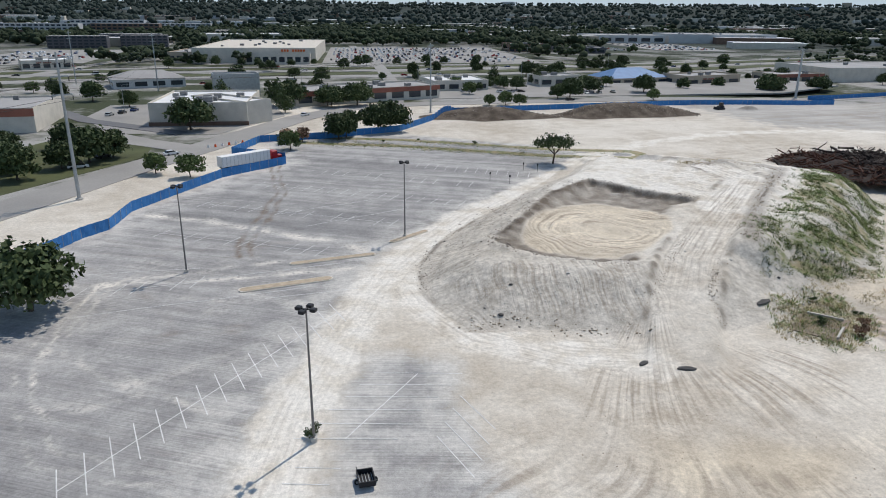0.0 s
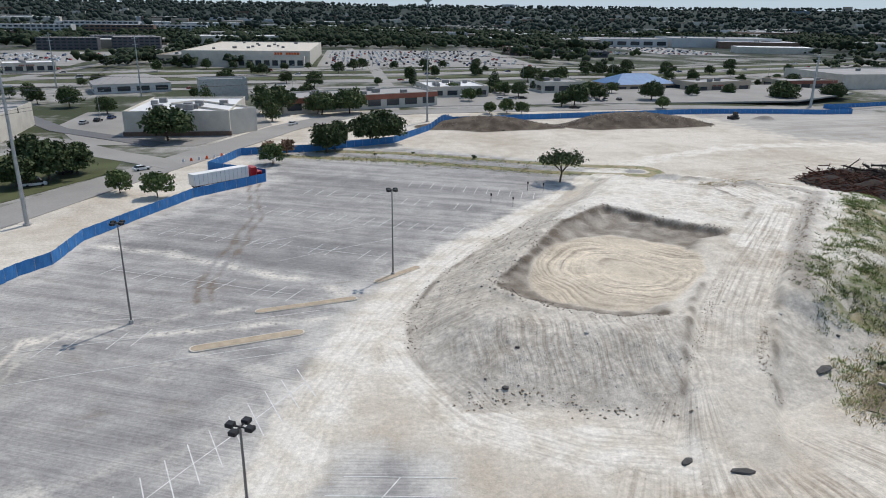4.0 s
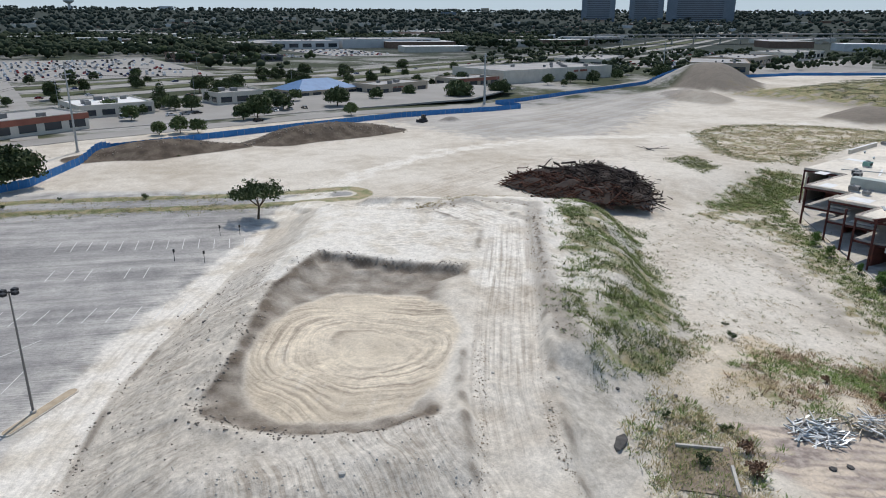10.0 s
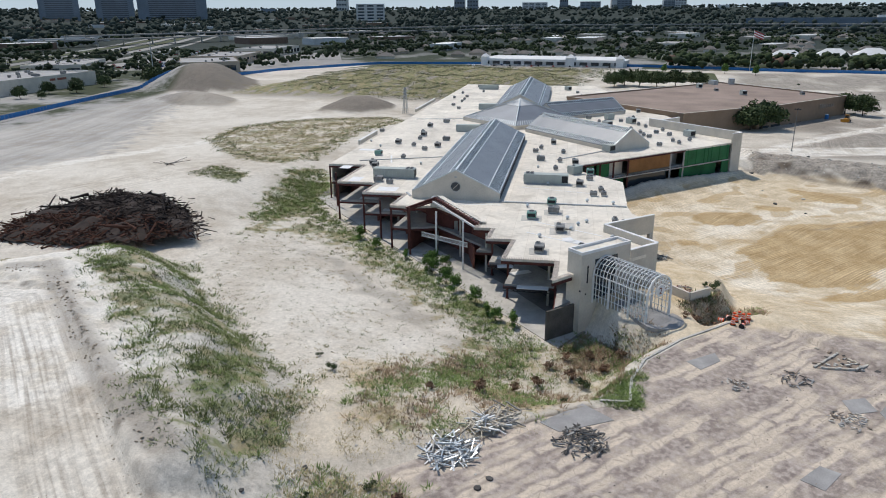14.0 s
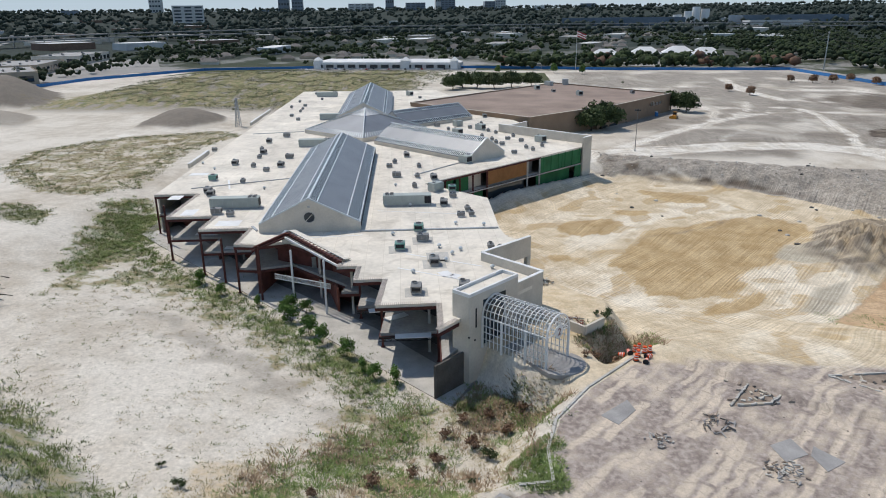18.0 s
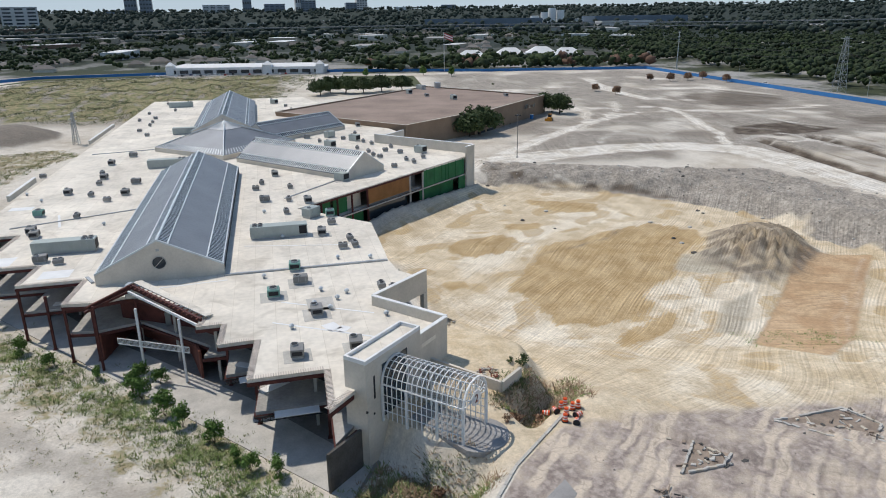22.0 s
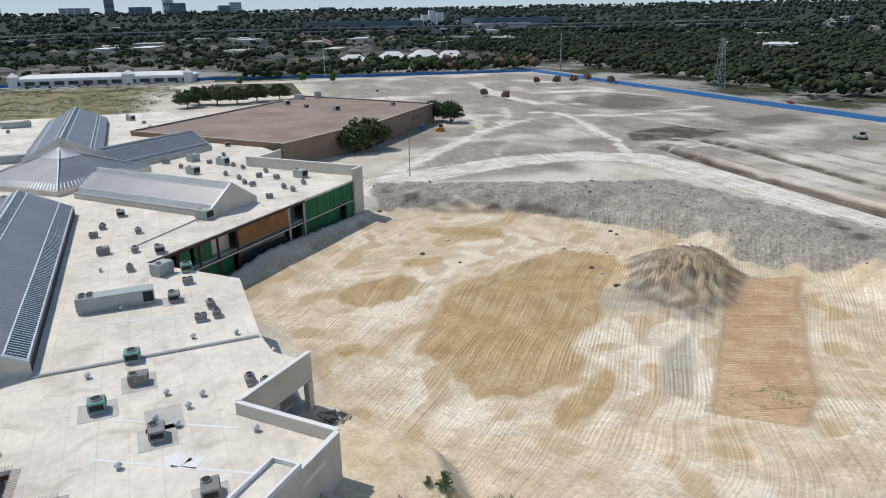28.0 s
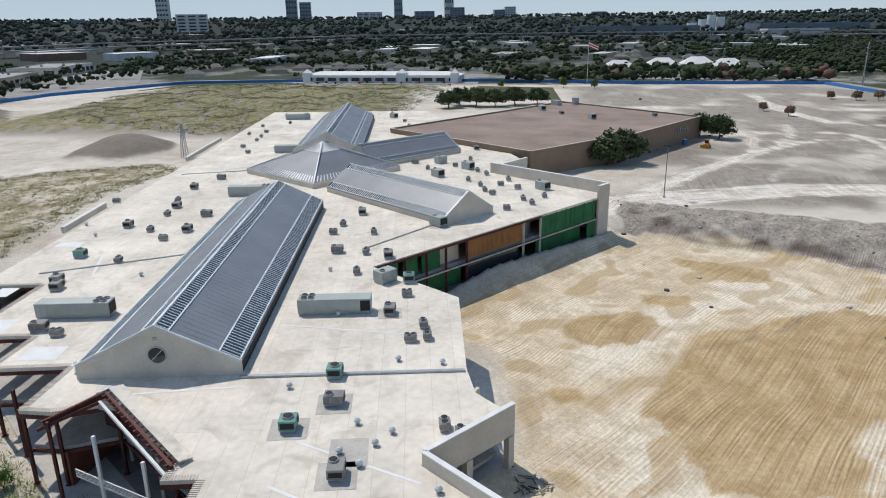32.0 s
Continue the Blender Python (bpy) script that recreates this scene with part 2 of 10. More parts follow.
def prism(bm, pts, z0, z1):
    """A slab with the given outline in plan."""
    area = sum(pts[i - 1][0] * pts[i][1] - pts[i][0] * pts[i - 1][1] for i in range(len(pts)))
    pts = list(pts) if area > 0 else list(pts)[::-1]
    lo = [bm.verts.new((x, y, z0)) for x, y in pts]
    hi = [bm.verts.new((x, y, z1)) for x, y in pts]
    n = len(pts)
    for i in range(n):
        bm.faces.new((lo[i], lo[(i + 1) % n], hi[(i + 1) % n], hi[i]))
    if n == 4:
        bm.faces.new(hi)
        bm.faces.new(lo[::-1])
        return
    for a, b, c in tessellate_polygon([[Vector((x, y, 0)) for x, y in pts]]):
        up = (pts[b][0] - pts[a][0]) * (pts[c][1] - pts[a][1]) - (pts[b][1] - pts[a][1]) * (pts[c][0] - pts[a][0]) > 0
        b, c = (b, c) if up else (c, b)
        bm.faces.new((hi[a], hi[b], hi[c]))
        bm.faces.new((lo[c], lo[b], lo[a]))


def wall(bm, a, b, z0, z1, t=0.4):
    """An upright wall of thickness t from a to b in plan."""
    a, b = Vector(a), Vector(b)
    d = (b - a).normalized() * 0.5 * t
    n = Vector((-d.y, d.x))
    prism(bm, [tuple(a - n), tuple(b - n), tuple(b + n), tuple(a + n)], z0, z1)

# ---- ground ----
ROOF_Z, FLOOR2_Z, FLOOR1_Z, PLAZA_Z = 4.0, -1.0, -6.0, -0.6
SAW = [(198.4, 143.6), (200.0, 133.2), (178.9, 131.5), (180.3, 121.0), (170.2, 120.6), (171.7, 110.2), (160.9, 109.7), (160.8, 105.6), (163.4, 99.8), (152.8, 86.8), (149.6, 87.2), (150.1, 83.6), (143.3, 83.0), (144.2, 78.1), (133.1, 77.6), (134.5, 68.4), (124.9, 67.4), (128.6, 64.8)]
ROOF = SAW + [(131.0, 63.0), (139.5, 56.0), (144.8, 51.9), (153.9, 62.4), (164.0, 53.3), (168.5, 57.6), (174.2, 59.0), (198.4, 61.7), (212.2, 78.2), (270.2, 28.7), (296.0, 59.2), (312.0, 48.0), (446.0, 95.0), (440.0, 171.0)]
HILL = [(15, 77), (10, 91), (10.6, 104), (18, 121), (33, 141), (50, 165), (62, 184), (80, 186), (104, 172), (128, 152), (126, 138), (108, 116), (97, 101), (86, 90), (76, 85), (62, 77), (52, 73), (38, 73), (27, 76)]
PIT = [(24.7, 105.5), (23.9, 102.2), (26.9, 97.7), (30, 94.6), (36, 91.2), (43.8, 89.8), (48.3, 92.6), (53.5, 99), (60, 107), (66, 116), (70.5, 122.5), (66.8, 125.5), (61.4, 130.8), (57.2, 136.6), (53.5, 141.6), (42, 131.3), (34.7, 119.6), (29, 110.3)]
BACK_WALL = [(53.5, 141.6), (57.2, 136.6), (61.4, 130.8), (66.8, 125.5), (70.5, 122.5)]
OPEN_SIDE = [(49, 92), (53.5, 99), (60, 107), (66, 116), (70.5, 122)]
DIG = [(118, 20), (134, 38), (152, 46), (171, 55), (199, 59), (213, 76), (236, 57), (277, 26), (268, -10), (255, -40), (219, -52), (190, -62), (150, -58), (120, -50), (108, -10)]
RAMP = [(37, 52, 0.0), (41, 64, 0.4), (47, 78, 2.4), (54, 91, 4.4), (63, 103, 5.3), (76, 119, 6.0), (90, 137, 6.2), (88, 155, 6.0), (74, 170, 3.5), (72, 190, 0.6)]
PLAZA = [(76, 79), (84.6, 70.4), (92.4, 63), (97.4, 56), (98.5, 52.5), (104.4, 53.4), (110.7, 52), (118.5, 47.3), (129.5, 38), (140, 26), (140, -20), (110, -40), (70, -20), (58, 40), (66, 66)]

VAULT_PAD = [(130, 58.5), (134, 56), (131, 46), (122, 44), (120, 47), (122, 52.5), (127, 57)]
PAD = [(127, 57), (133, 44), (138, 40), (148, 40), (158, 45), (167, 53), (166, 57), (154, 64), (146, 54), (138, 58), (132, 62)]
BAND = [(292, 21), (276, -25), (264, -66), (228, -72), (200, -76), (170, -84), (176, -70), (184, -60), (196, -54), (206, -44), (216, -49), (239, -35), (256, -18), (268, 0), (271, 26)]
TRENCH_A = [(312, -93), (280, -92), (244, -91), (209, -88), (180, -86)]
TRENCH_B = [(318, -116), (297, -120), (261, -117), (231, -112), (200, -106)]
TRENCH_C = [(302, -142), (276, -143), (260, -143), (232, -140)]


def smooth(t):
    t = np.clip(t, 0, 1)
    return t * t * (3 - 2 * t)


def inside(x, y, poly):
    """Distance to the edge of a polygon, positive within it."""
    n = len(poly)
    if x.size > 20000:
        px, py = [p[0] for p in poly], [p[1] for p in poly]
        near = (x > min(px) - 40) & (x < max(px) + 40) & (y > min(py) - 40) & (y < max(py) + 40)
        out = np.full(x.shape, -40.0)
        if near.any() and not near.all():
            out[near] = inside(x[near], y[near], poly)
        if not near.all():
            return out
    d = np.full(x.shape, 1e9)
    odd = np.zeros(x.shape, bool)
    for i in range(n):
        (ax, ay), (bx, by) = poly[i], poly[(i + 1) % n]
        ex, ey = bx - ax, by - ay
        k = np.clip(((x - ax) * ex + (y - ay) * ey) / (ex * ex + ey * ey), 0, 1)
        d = np.minimum(d, np.hypot(x - ax - k * ex, y - ay - k * ey))
        if ay != by:
            odd ^= ((ay > y) != (by > y)) & (x < (bx - ax) * (y - ay) / (by - ay) + ax)
    return np.where(odd, d, -d)


def along(x, y, line):
    """Distance to a line in plan, signed offset, way along it and its height at the nearest place."""
    best, off, far, hi = (np.full(x.shape, v) for v in (1e9, 0.0, 0.0, 0.0))
    if x.size > 20000:
        px, py = [p[0] for p in line], [p[1] for p in line]
        near = (x > min(px) - 40) & (x < max(px) + 40) & (y > min(py) - 40) & (y < max(py) + 40)
        if not near.all():
            if near.any():
                best[near], off[near], far[near], hi[near] = along(x[near], y[near], line)
            return best, off, far, hi
    gone = 0.0
    for a, b in zip(line, line[1:]):
        ex, ey = b[0] - a[0], b[1] - a[1]
        size = math.hypot(ex, ey)
        k = np.clip(((x - a[0]) * ex + (y - a[1]) * ey) / size**2, 0, 1)
        d = np.hypot(x - a[0] - k * ex, y - a[1] - k * ey)
        m = d < best
        best = np.where(m, d, best)
        off = np.where(m, np.sign(ex * (y - a[1]) - ey * (x - a[0])) * d, off)
        far = np.where(m, gone + k * size, far)
        if len(a) > 2:
            hi = np.where(m, a[2] + k * (b[2] - a[2]), hi)
        gone += size
    return best, off, far, hi


RNG = np.random.RandomState(3)
WAVES = [[(math.cos(a) * f, math.sin(a) * f, p) for a, f, p in zip(RNG.rand(5) * math.tau, 0.6 + RNG.rand(5) * 0.9, RNG.rand(5) * 9)] for _ in range(6)]


def rough(x, y, size, seed=0):
    """A smooth random field between about -1 and 1, with features of that size."""
    v = 0
    for kx, ky, p in WAVES[seed % 6]:
        u = (x * kx + y * ky) * 6.3 / size / 1.6 + p
        v = v + np.sin(u + 1.3 * np.sin((y * kx - x * ky) * 3.1 / size + 2 * p))
    return v / 3.0


def mound(x, y, cx, cy, rx, ry, turn, h):
    c, s = math.cos(radians(turn)), math.sin(radians(turn))
    u, v = ((x - cx) * c + (y - cy) * s) / rx, ((y - cy) * c - (x - cx) * s) / ry
    return h * smooth(1.15 - np.sqrt(u * u + v * v) * (1 + 0.12 * rough(x, y, rx * 0.6, 2)))


FLUTES = (203, -30)
MOUNDS = [(56, 281, 27, 11, -3, 4.2), (116, 284, 35, 11, 4, 5.0), (455, 372, 52, 40, 40, 16), (375, 318, 40, 20, 60, 5), (372, 213, 27, 21, 20, 6), (200, -27, 21, 13, -35, 5.0), (182, 297, 6, 4, 0, 2.0), (288, 24, 10, 4, 20, 1.6)]


def height(x, y):
    z = -3.2 * smooth((x - 150) / 130) + 0.05 * rough(x, y, 14, 1)
    # slope down to the foot of the mall
    d = (x - 122) * -0.734 + (y - 66) * 0.679
    w = smooth((x - 84) / 24) * smooth((172 - y) / 22) * smooth((d + 95) / 30) * smooth((310 - x) / 40)
    w = w * smooth((inside(x, y, PLAZA) * -1 + 1.5) / 9)
    z = z + (np.minimum(z, -6.1 + 4.4 * smooth((d - 2) / 40)) - z) * w
    z = np.where(inside(x, y, ROOF) > -1, np.minimum(z, -6.15), z)
    e = inside(x, y, DIG)
    z = z + (-0.6 - 7.0 * smooth((x - 126) / 42) + 0.12 * rough(x, y, 9, 2) - z) * smooth((e + 3) / 12)
    foot = -inside(x, y, ROOF)
    z = np.where((e > -3) & (x > 190), np.maximum(z, -6.1 - 0.12 * np.maximum(foot, 0)), z)
    band = smooth((inside(x, y, BAND) + 2) / 5)
    z = z + band * (0.5 * rough(x, y, 7, 4) + 0.3 * rough(x, y, 3, 1))
    for line, deep in ((TRENCH_A, 1.3), (TRENCH_B, 0.9), (TRENCH_C, 0.6)):
        td, to, _, _ = along(x, y, line)
        z = z - deep * np.exp(-(td / 2.2) ** 2) + deep * 0.7 * np.exp(-((to - 4.5) / 2.0) ** 2)
    q = inside(x, y, PAD)
    z = z + (-0.5 - 1.9 * smooth((x - 146) / 12) - z) * smooth((q + 2.5) / 4)
    z = z + (PLAZA_Z - z) * smooth((inside(x, y, VAULT_PAD) + 3) / 4)
    p = inside(x, y, PLAZA)
    z = np.where(e < -3, z + (PLAZA_Z - z) * smooth((p + 4) / 5) * smooth((x - 62) / 16), z)
    # spoil heap with its pit and its ramp
    e = inside(x, y, HILL) + 1.0 * rough(x, y, 12, 3)
    cap = 4.75 + 1.25 * smooth((y + 0.15 * x - 102) / 20)
    heap = cap * smooth((e + 0.5) / 15) ** 0.85
    heap = heap - 1.0 * smooth((y - 145) / 40)
    pit = inside(x, y, PIT) + 0.3 * rough(x, y, 6, 4)
    wd, _, _, _ = along(x, y, BACK_WALL)
    od, _, _, _ = along(x, y, OPEN_SIDE)
    steep, gentle = smooth(1.6 - wd / 3.5), smooth(1.5 - od / 5) * smooth((126 - y) / 5)
    wide = 2.2 + 3.3 * smooth((y + 0.3 * x - 104) / 8)
    wide = wide + (2.0 - wide) * steep
    wide = wide + (9.0 - wide) * gentle * (1 - steep)
    cut = smooth((pit + 0.4) / wide)
    floor = 4.25 + 0.9 * smooth((x - 47) / 20) * smooth((122 - y) / 12)
    heap = np.where(heap > 3, heap + (np.minimum(floor, heap) - heap) * cut, heap)
    spill = np.exp(-((wd - 2.2) / 1.6) ** 2) * (pit > 0.5)
    heap = heap + 0.55 * spill * (0.7 + 0.5 * rough(x, y, 2.5, 3)) * smooth(e / 8)
    lip = np.exp(-((pit + 1.3) / 1.1) ** 2) * 0.45 * smooth(e / 8) * (1 - gentle) * (1 - 0.7 * steep)
    heap = heap + lip * (0.6 + 0.6 * rough(x, y, 3, 5))
    crest, _, _, _ = along(x, y, [(66, 96), (73, 107), (82, 120), (92, 133), (102, 145), (96, 154), (84, 156)])
    heap = np.maximum(heap, (6.5 + 0.3 * rough(x, y, 6, 1)) * smooth(1.25 - crest / 10) * smooth(e / 6))
    rd, _, _, rz = along(x, y, RAMP)
    k = smooth((5.6 - rd) / 2.0)
    heap = heap + (rz - heap) * k * (rz > 0)
    heap = heap + 0.35 * np.exp(-((rd - 5.4) / 0.8) ** 2) * smooth(e / 4) * (1 - smooth((y - 99) / 4) * (od < 9)) * (0.7 + 0.3 * rough(x, y, 7, 2))
    td, _, tf, _ = along(x, y, HILL[:8])
    heap = heap + 0.06 * np.sin(tf * 1.9 + 2.5 * rough(x, y, 7, 2)) * smooth((e - 1) / 3) * smooth((13 - e) / 4) * (td < 16)
    heap = heap + (0.10 * rough(x, y, 4, 0) + 0.10 * rough(x, y, 1.7, 3)) * smooth(e / 5)
    z = np.where(e > -1, np.maximum(z * (1 - smooth(e / 8)), -6) + np.maximum(heap, 0), z)
    z = np.where((e <= -1) & (rd < 9), np.maximum(z, rz * k), z)
    for m in MOUNDS:
        z = z + mound(x, y, *m)
    spin = np.arctan2(y - FLUTES[1], x - FLUTES[0])
    z = z + 1.0 * mound(x, y, *MOUNDS[5]) / 4.2 * np.sin(spin * 26 + 2 * rough(x, y, 6, 1)) * np.clip(np.hypot(x - FLUTES[0], y - FLUTES[1]) / 6, 0, 1)
    z = z + (1.2 + 1.6 * rough(x, y, 22, 2)) * smooth((x - 400) / 60) * smooth((700 - x) / 40) * smooth((y - 110) / 60) * smooth((345 - y) / 40)
    far = np.hypot(x - 150, y - 50)
    return z + 84 * smooth((far - 800) / 4200) ** 1.25


def ticks(core, reach, step):
    """Grid lines: even over the core, then wider and wider out to the reach."""
    lo, hi = core
    mid = list(np.arange(lo, hi + 0.01, step))
    out, s = [hi], step
    while out[-1] < reach[1]:
        s = min(s * 1.06, 400)
        out.append(out[-1] + s)
    down, s = [lo], step
    while down[-1] > reach[0]:
        s = min(s * 1.06, 400)
        down.append(down[-1] - s)
    return np.array(down[:0:-1] + mid + out[1:])


def graded(*spans):
    """Grid lines over touching spans (from, to, step)."""
    return np.concatenate([np.arange(lo, hi - 0.01, st) for lo, hi, st in spans] + [[spans[-1][1]]])


def widened(mid, reach):
    lo, hi = ticks((mid[0], mid[0]), (reach[0], mid[0]), mid[1] - mid[0]), ticks((mid[-1], mid[-1]), (mid[-1], reach[1]), mid[-1] - mid[-2])
    return np.concatenate([lo[lo < mid[0] - 0.01], mid, hi[hi > mid[-1] + 0.01]])


GX = widened(graded((-62, -14, 0.7), (-14, 122, 0.5), (122, 300, 0.72)), (-6500, 7000))
GY = widened(graded((-108, 30, 0.75), (30, 150, 0.5), (150, 300, 0.8)), (-6500, 7000))
LOT = [(-80, 10), (-62, 118), (-52, 127), (-48, 145), (-34, 177), (-20, 194), (-30, 228), (-9, 233), (14, 243), (58, 217), (74, 200), (60, 181), (42.6, 158), (28, 141), (15, 125), (7.4, 115), (1.9, 103), (-1.8, 88.4), (-5.3, 73.8), (-8.7, 62.8), (-11, 52), (-12, 45), (-16, 10)]
LOT_S = [(-3.9, 44), (-3.5, 56), (-2, 65), (1, 72), (6.4, 72.5), (13, 69), (12, 60), (13, 49), (17, 40), (14, 10), (-6, 10)]
LOT_N = [(150, 330), (165, 245), (215, 235), (330, 300), (420, 350), (400, 385), (255, 345)]
SLOPE_G = [(70, 100), (79, 108), (92, 124), (104, 140), (116, 152), (129, 150), (127, 138), (110, 118), (98, 103), (90, 93), (82, 88), (74, 88), (66, 90)]
MEADOW = [(219, 175), (225, 192), (240, 210), (264, 232), (295, 238), (316, 228), (332, 205), (342, 183), (332, 170), (295, 177), (266, 173), (233, 166)]
MEADOW_C = [(214, 167), (226, 160), (212, 150), (195, 146), (177, 144), (163, 148), (190, 157), (206, 161)]
MEADOW2 = [(188, 168), (196, 188), (210, 191), (200, 172)]
STRIP = [(209, 166), (213, 150), (199, 146), (180, 134), (170, 123), (161, 112), (150, 94), (143, 85), (133, 79), (124, 70), (112, 68), (116, 78), (128, 88), (140, 104), (152, 120), (160, 132), (150, 142), (170, 150), (190, 160)]
WEEDY = [(84, 73), (92, 66), (99, 57), (104, 54.5), (111, 53), (120, 50), (124, 60), (124, 67), (118, 76), (108, 82), (97, 88), (88, 86), (82, 80)]
STRAW = [(72, 90), (84, 71), (96, 60), (118, 52), (124, 66), (116, 80), (100, 92), (86, 95)]
HAUL = [(-11, 18), (-8.5, 45), (-6.5, 60), (-2.5, 76), (2.5, 92), (6.5, 103), (11.5, 113), (23, 133), (41, 155), (58, 176), (72, 196), (95, 215), (140, 235), (200, 238), (260, 225), (330, 222)]
LOOP_E = [(283, 34), (293, 16), (300, -5), (308, -28), (309, -58), (298, -76), (262, -83), (220, -82), (190, -80), (150, -90), (90, -104)]
LOOP_F = [(310, -76), (330, -84), (353, -88), (395, -97), (419, -96), (428, -75), (410, -38)]
LOOP_G = [(518, -20), (533, -75), (517, -108), (506, -132), (507, -169), (464, -182)]
LOOP_H = [(305, 12), (329, -6), (366, -36), (397, -69), (407, -97), (395, -122), (407, -179)]
LOOP_J = [(425, -49), (404, -51), (373, -39), (384, -52), (408, -67), (450, -81)]
LOOP_I = [(592, -109), (509, -98), (457, -102), (440, -130), (516, -178)]
FIELD_A = [(349, -99), (357, -129), (335, -139), (322, -106), (330, -90)]
FIELD_C = [(367, -164), (372, -203), (345, -192), (342, -156)]
FIELD_D = [(472, -128), (489, -167), (462, -187), (422, -172), (412, -138), (431, -122)]
FIELD_B = [(300, -98), (318, -150), (250, -160), (205, -82), (210, -76)]
FAR_SE = [(296, 24), (262, -90), (230, -205), (380, -205), (560, -195), (680, -180), (690, 20), (500, 10), (400, -30)]
TAN_A = [(214, 44), (220, 38), (222, 28), (216, 26), (208, 31), (206, 39), (209, 43)]
TAN_B = [(211, 20), (215, 12), (222, -2), (225, -12), (218, -20), (210, -19), (201, -9), (189, -2), (183, 5), (180, 9), (173, 10), (168, 15), (166, 22), (168, 29), (172, 30), (178, 30), (185, 34), (194, 30), (203, 25)]
TAN_C = [(162, 21), (165, 15), (171, 8), (170, 4), (163, 7), (157, 15), (151, 22), (154, 24)]
TAN_D = [(257, 16), (248, -6), (239, -3), (238, 7), (248, 16)]
TAN_E = [(232, 28), (230, 16), (225, 19), (225, 27)]
TAN_F = [(190, 52), (193, 44), (188, 41), (185, 47)]
TANS = ((TAN_A, 0), (TAN_B, 0.5), (TAN_C, -1.2), (TAN_D, -1.5), (TAN_E, -0.6), (TAN_F, -1.0))
WHITE_A = [(189, -4), (186, -14), (172, -20), (150, -2), (149, 8), (157, 12), (170, 3), (173, 9), (182, 4)]
WHITE_B = [(243, 6), (241, -8), (233, -8), (226, 8), (218, 18), (206, 28), (196, 34), (194, 42), (204, 44), (214, 34), (224, 26), (232, 12)]
WHITE_C = [(180, 36), (174, 33), (165, 26), (160, 24), (152, 30), (163, 38), (174, 42)]
GREY_A = [(201, -9), (200, -16), (190, -16), (187, -12), (189, -7), (192, -3)]
GREY_B = [(173, -5), (177, -13), (168, -8), (156, 1), (159, 4)]
ORANGE = [(197, -35), (194, -51), (170, -31), (150, -15), (141, -4), (151, 2), (174, -17)]
DISK = [(49.8, 127), (42.4, 124.8), (35.9, 118.2), (31.7, 112.1), (29.3, 106.3), (28.8, 102), (30.5, 97.4), (35.8, 93.9), (41.7, 92.2), (47.3, 94.7), (52.1, 99), (57, 104.1), (59.6, 111.2), (60, 119)]
SMOOTH_G = [(153, 129), (149, 116), (129, 90), (115, 77), (116, 87), (125, 100)]
KERB_DARK = [(75, 76), (91, 65), (97, 58), (95, 53), (91, 57), (84, 63), (76, 70)]
STROKES = [
    ([(-42, 102), (-42, 89), (-42, 78), (-38.6, 66), (-34.6, 59), (-30, 53), (-24.5, 50), (-14, 48)], 0.38, 0.5, 2.0),
    ([(5, 112), (-12, 124), (-30, 135.6), (-48, 143)], 1.9, 0.8, 0),
    ([(1, 104), (-6, 103), (-20, 101), (-47, 100)], 0.8, 0.6, 0),
    ([(1, 110), (-9, 106), (-18, 97), (-22, 84)], 1.2, 0.35, 2.0),
    ([(-6, 84), (-12, 76), (-22, 68), (-36, 60)], 1.4, 0.35, 2.4),
    ([(-11, 110), (-31, 103.5), (-47, 100)], 1.0, 0.5, 0),
    ([(-35, 105.4), (-40, 97), (-40.5, 83), (-37, 68), (-33, 60)], 0.35, 0.4, 2.0),
    ([(4, 48), (-16, 58), (-34, 74), (-40, 100), (-30, 118)], 0.5, 0.3, 2.0),
    ([(-2, 70), (-8, 88), (-20, 100), (-40, 112)], 0.9, 0.3, 2.2),
    ([(8, 30), (-4, 46), (-8, 66), (0, 92)], 0.5, 0.4, 2.0),
    ([(-20, 230), (-22, 205), (-22, 186), (-18, 160), (-19, 140), (-21, 120), (-19, 108)], 0.55, -0.85, 2.2),
    ([(-40, 128), (-20, 120), (4, 118)], 0.9, -0.35, 0),
    ([(-50, 118), (-30, 112), (-6, 112)], 0.6, -0.3, 0),
    ([(204, 26), (210, 13), (216, 4), (223, -4)], 0.7, -0.55, 0),
    ([(193, -50), (178, -36), (160, -20), (146, -10)], 0.4, 0.45, 1.8),
    ([(196, -60), (180, -52), (160, -40), (138, -20), (128, 0), (126, 20)], 0.5, 0.35, 1.8),
    ([(150, -45), (138, -30), (130, -10), (132, 10), (140, 22)], 0.5, -0.25, 1.8),
    ([(273, 20), (265, 4), (259, -16), (246, -34)], 1.4, -0.75, 0),
    ([(226, 76), (240, 62), (262, 42), (276, 28), (286, 10)], 1.2, -0.35, 0),
    ([(128, 8), (150, 24), (172, 44), (192, 50)], 0.8, 0.4, 2.0),
    ([(335, -135), (290, -131), (250, -128), (200, -124)], 2.2, -0.75, 0),
    ([(318, -98), (263, -101), (225, -101), (190, -103)], 1.6, -0.6, 0),
    ([(345, -150), (283, -156), (220, -158)], 3.0, -0.55, 0),
    ([(330, -112), (260, -114), (190, -112)], 2.6, 0.55, 0),
    ([(330, -143), (260, -142), (190, -140)], 3.0, 0.55, 0),
    ([(470, -160), (420, -150), (380, -146), (345, -140)], 5.0, -0.45, 0),
    ([(420, -30), (380, -20), (340, -10), (310, -30)], 4.0, -0.35, 0),
    ([(540, -130), (480, -125), (420, -112), (360, -108)], 4.0, -0.4, 0),
    ([(120, 30), (140, 36), (160, 48), (190, 54), (206, 62)], 0.6, -0.3, 2.0),
]


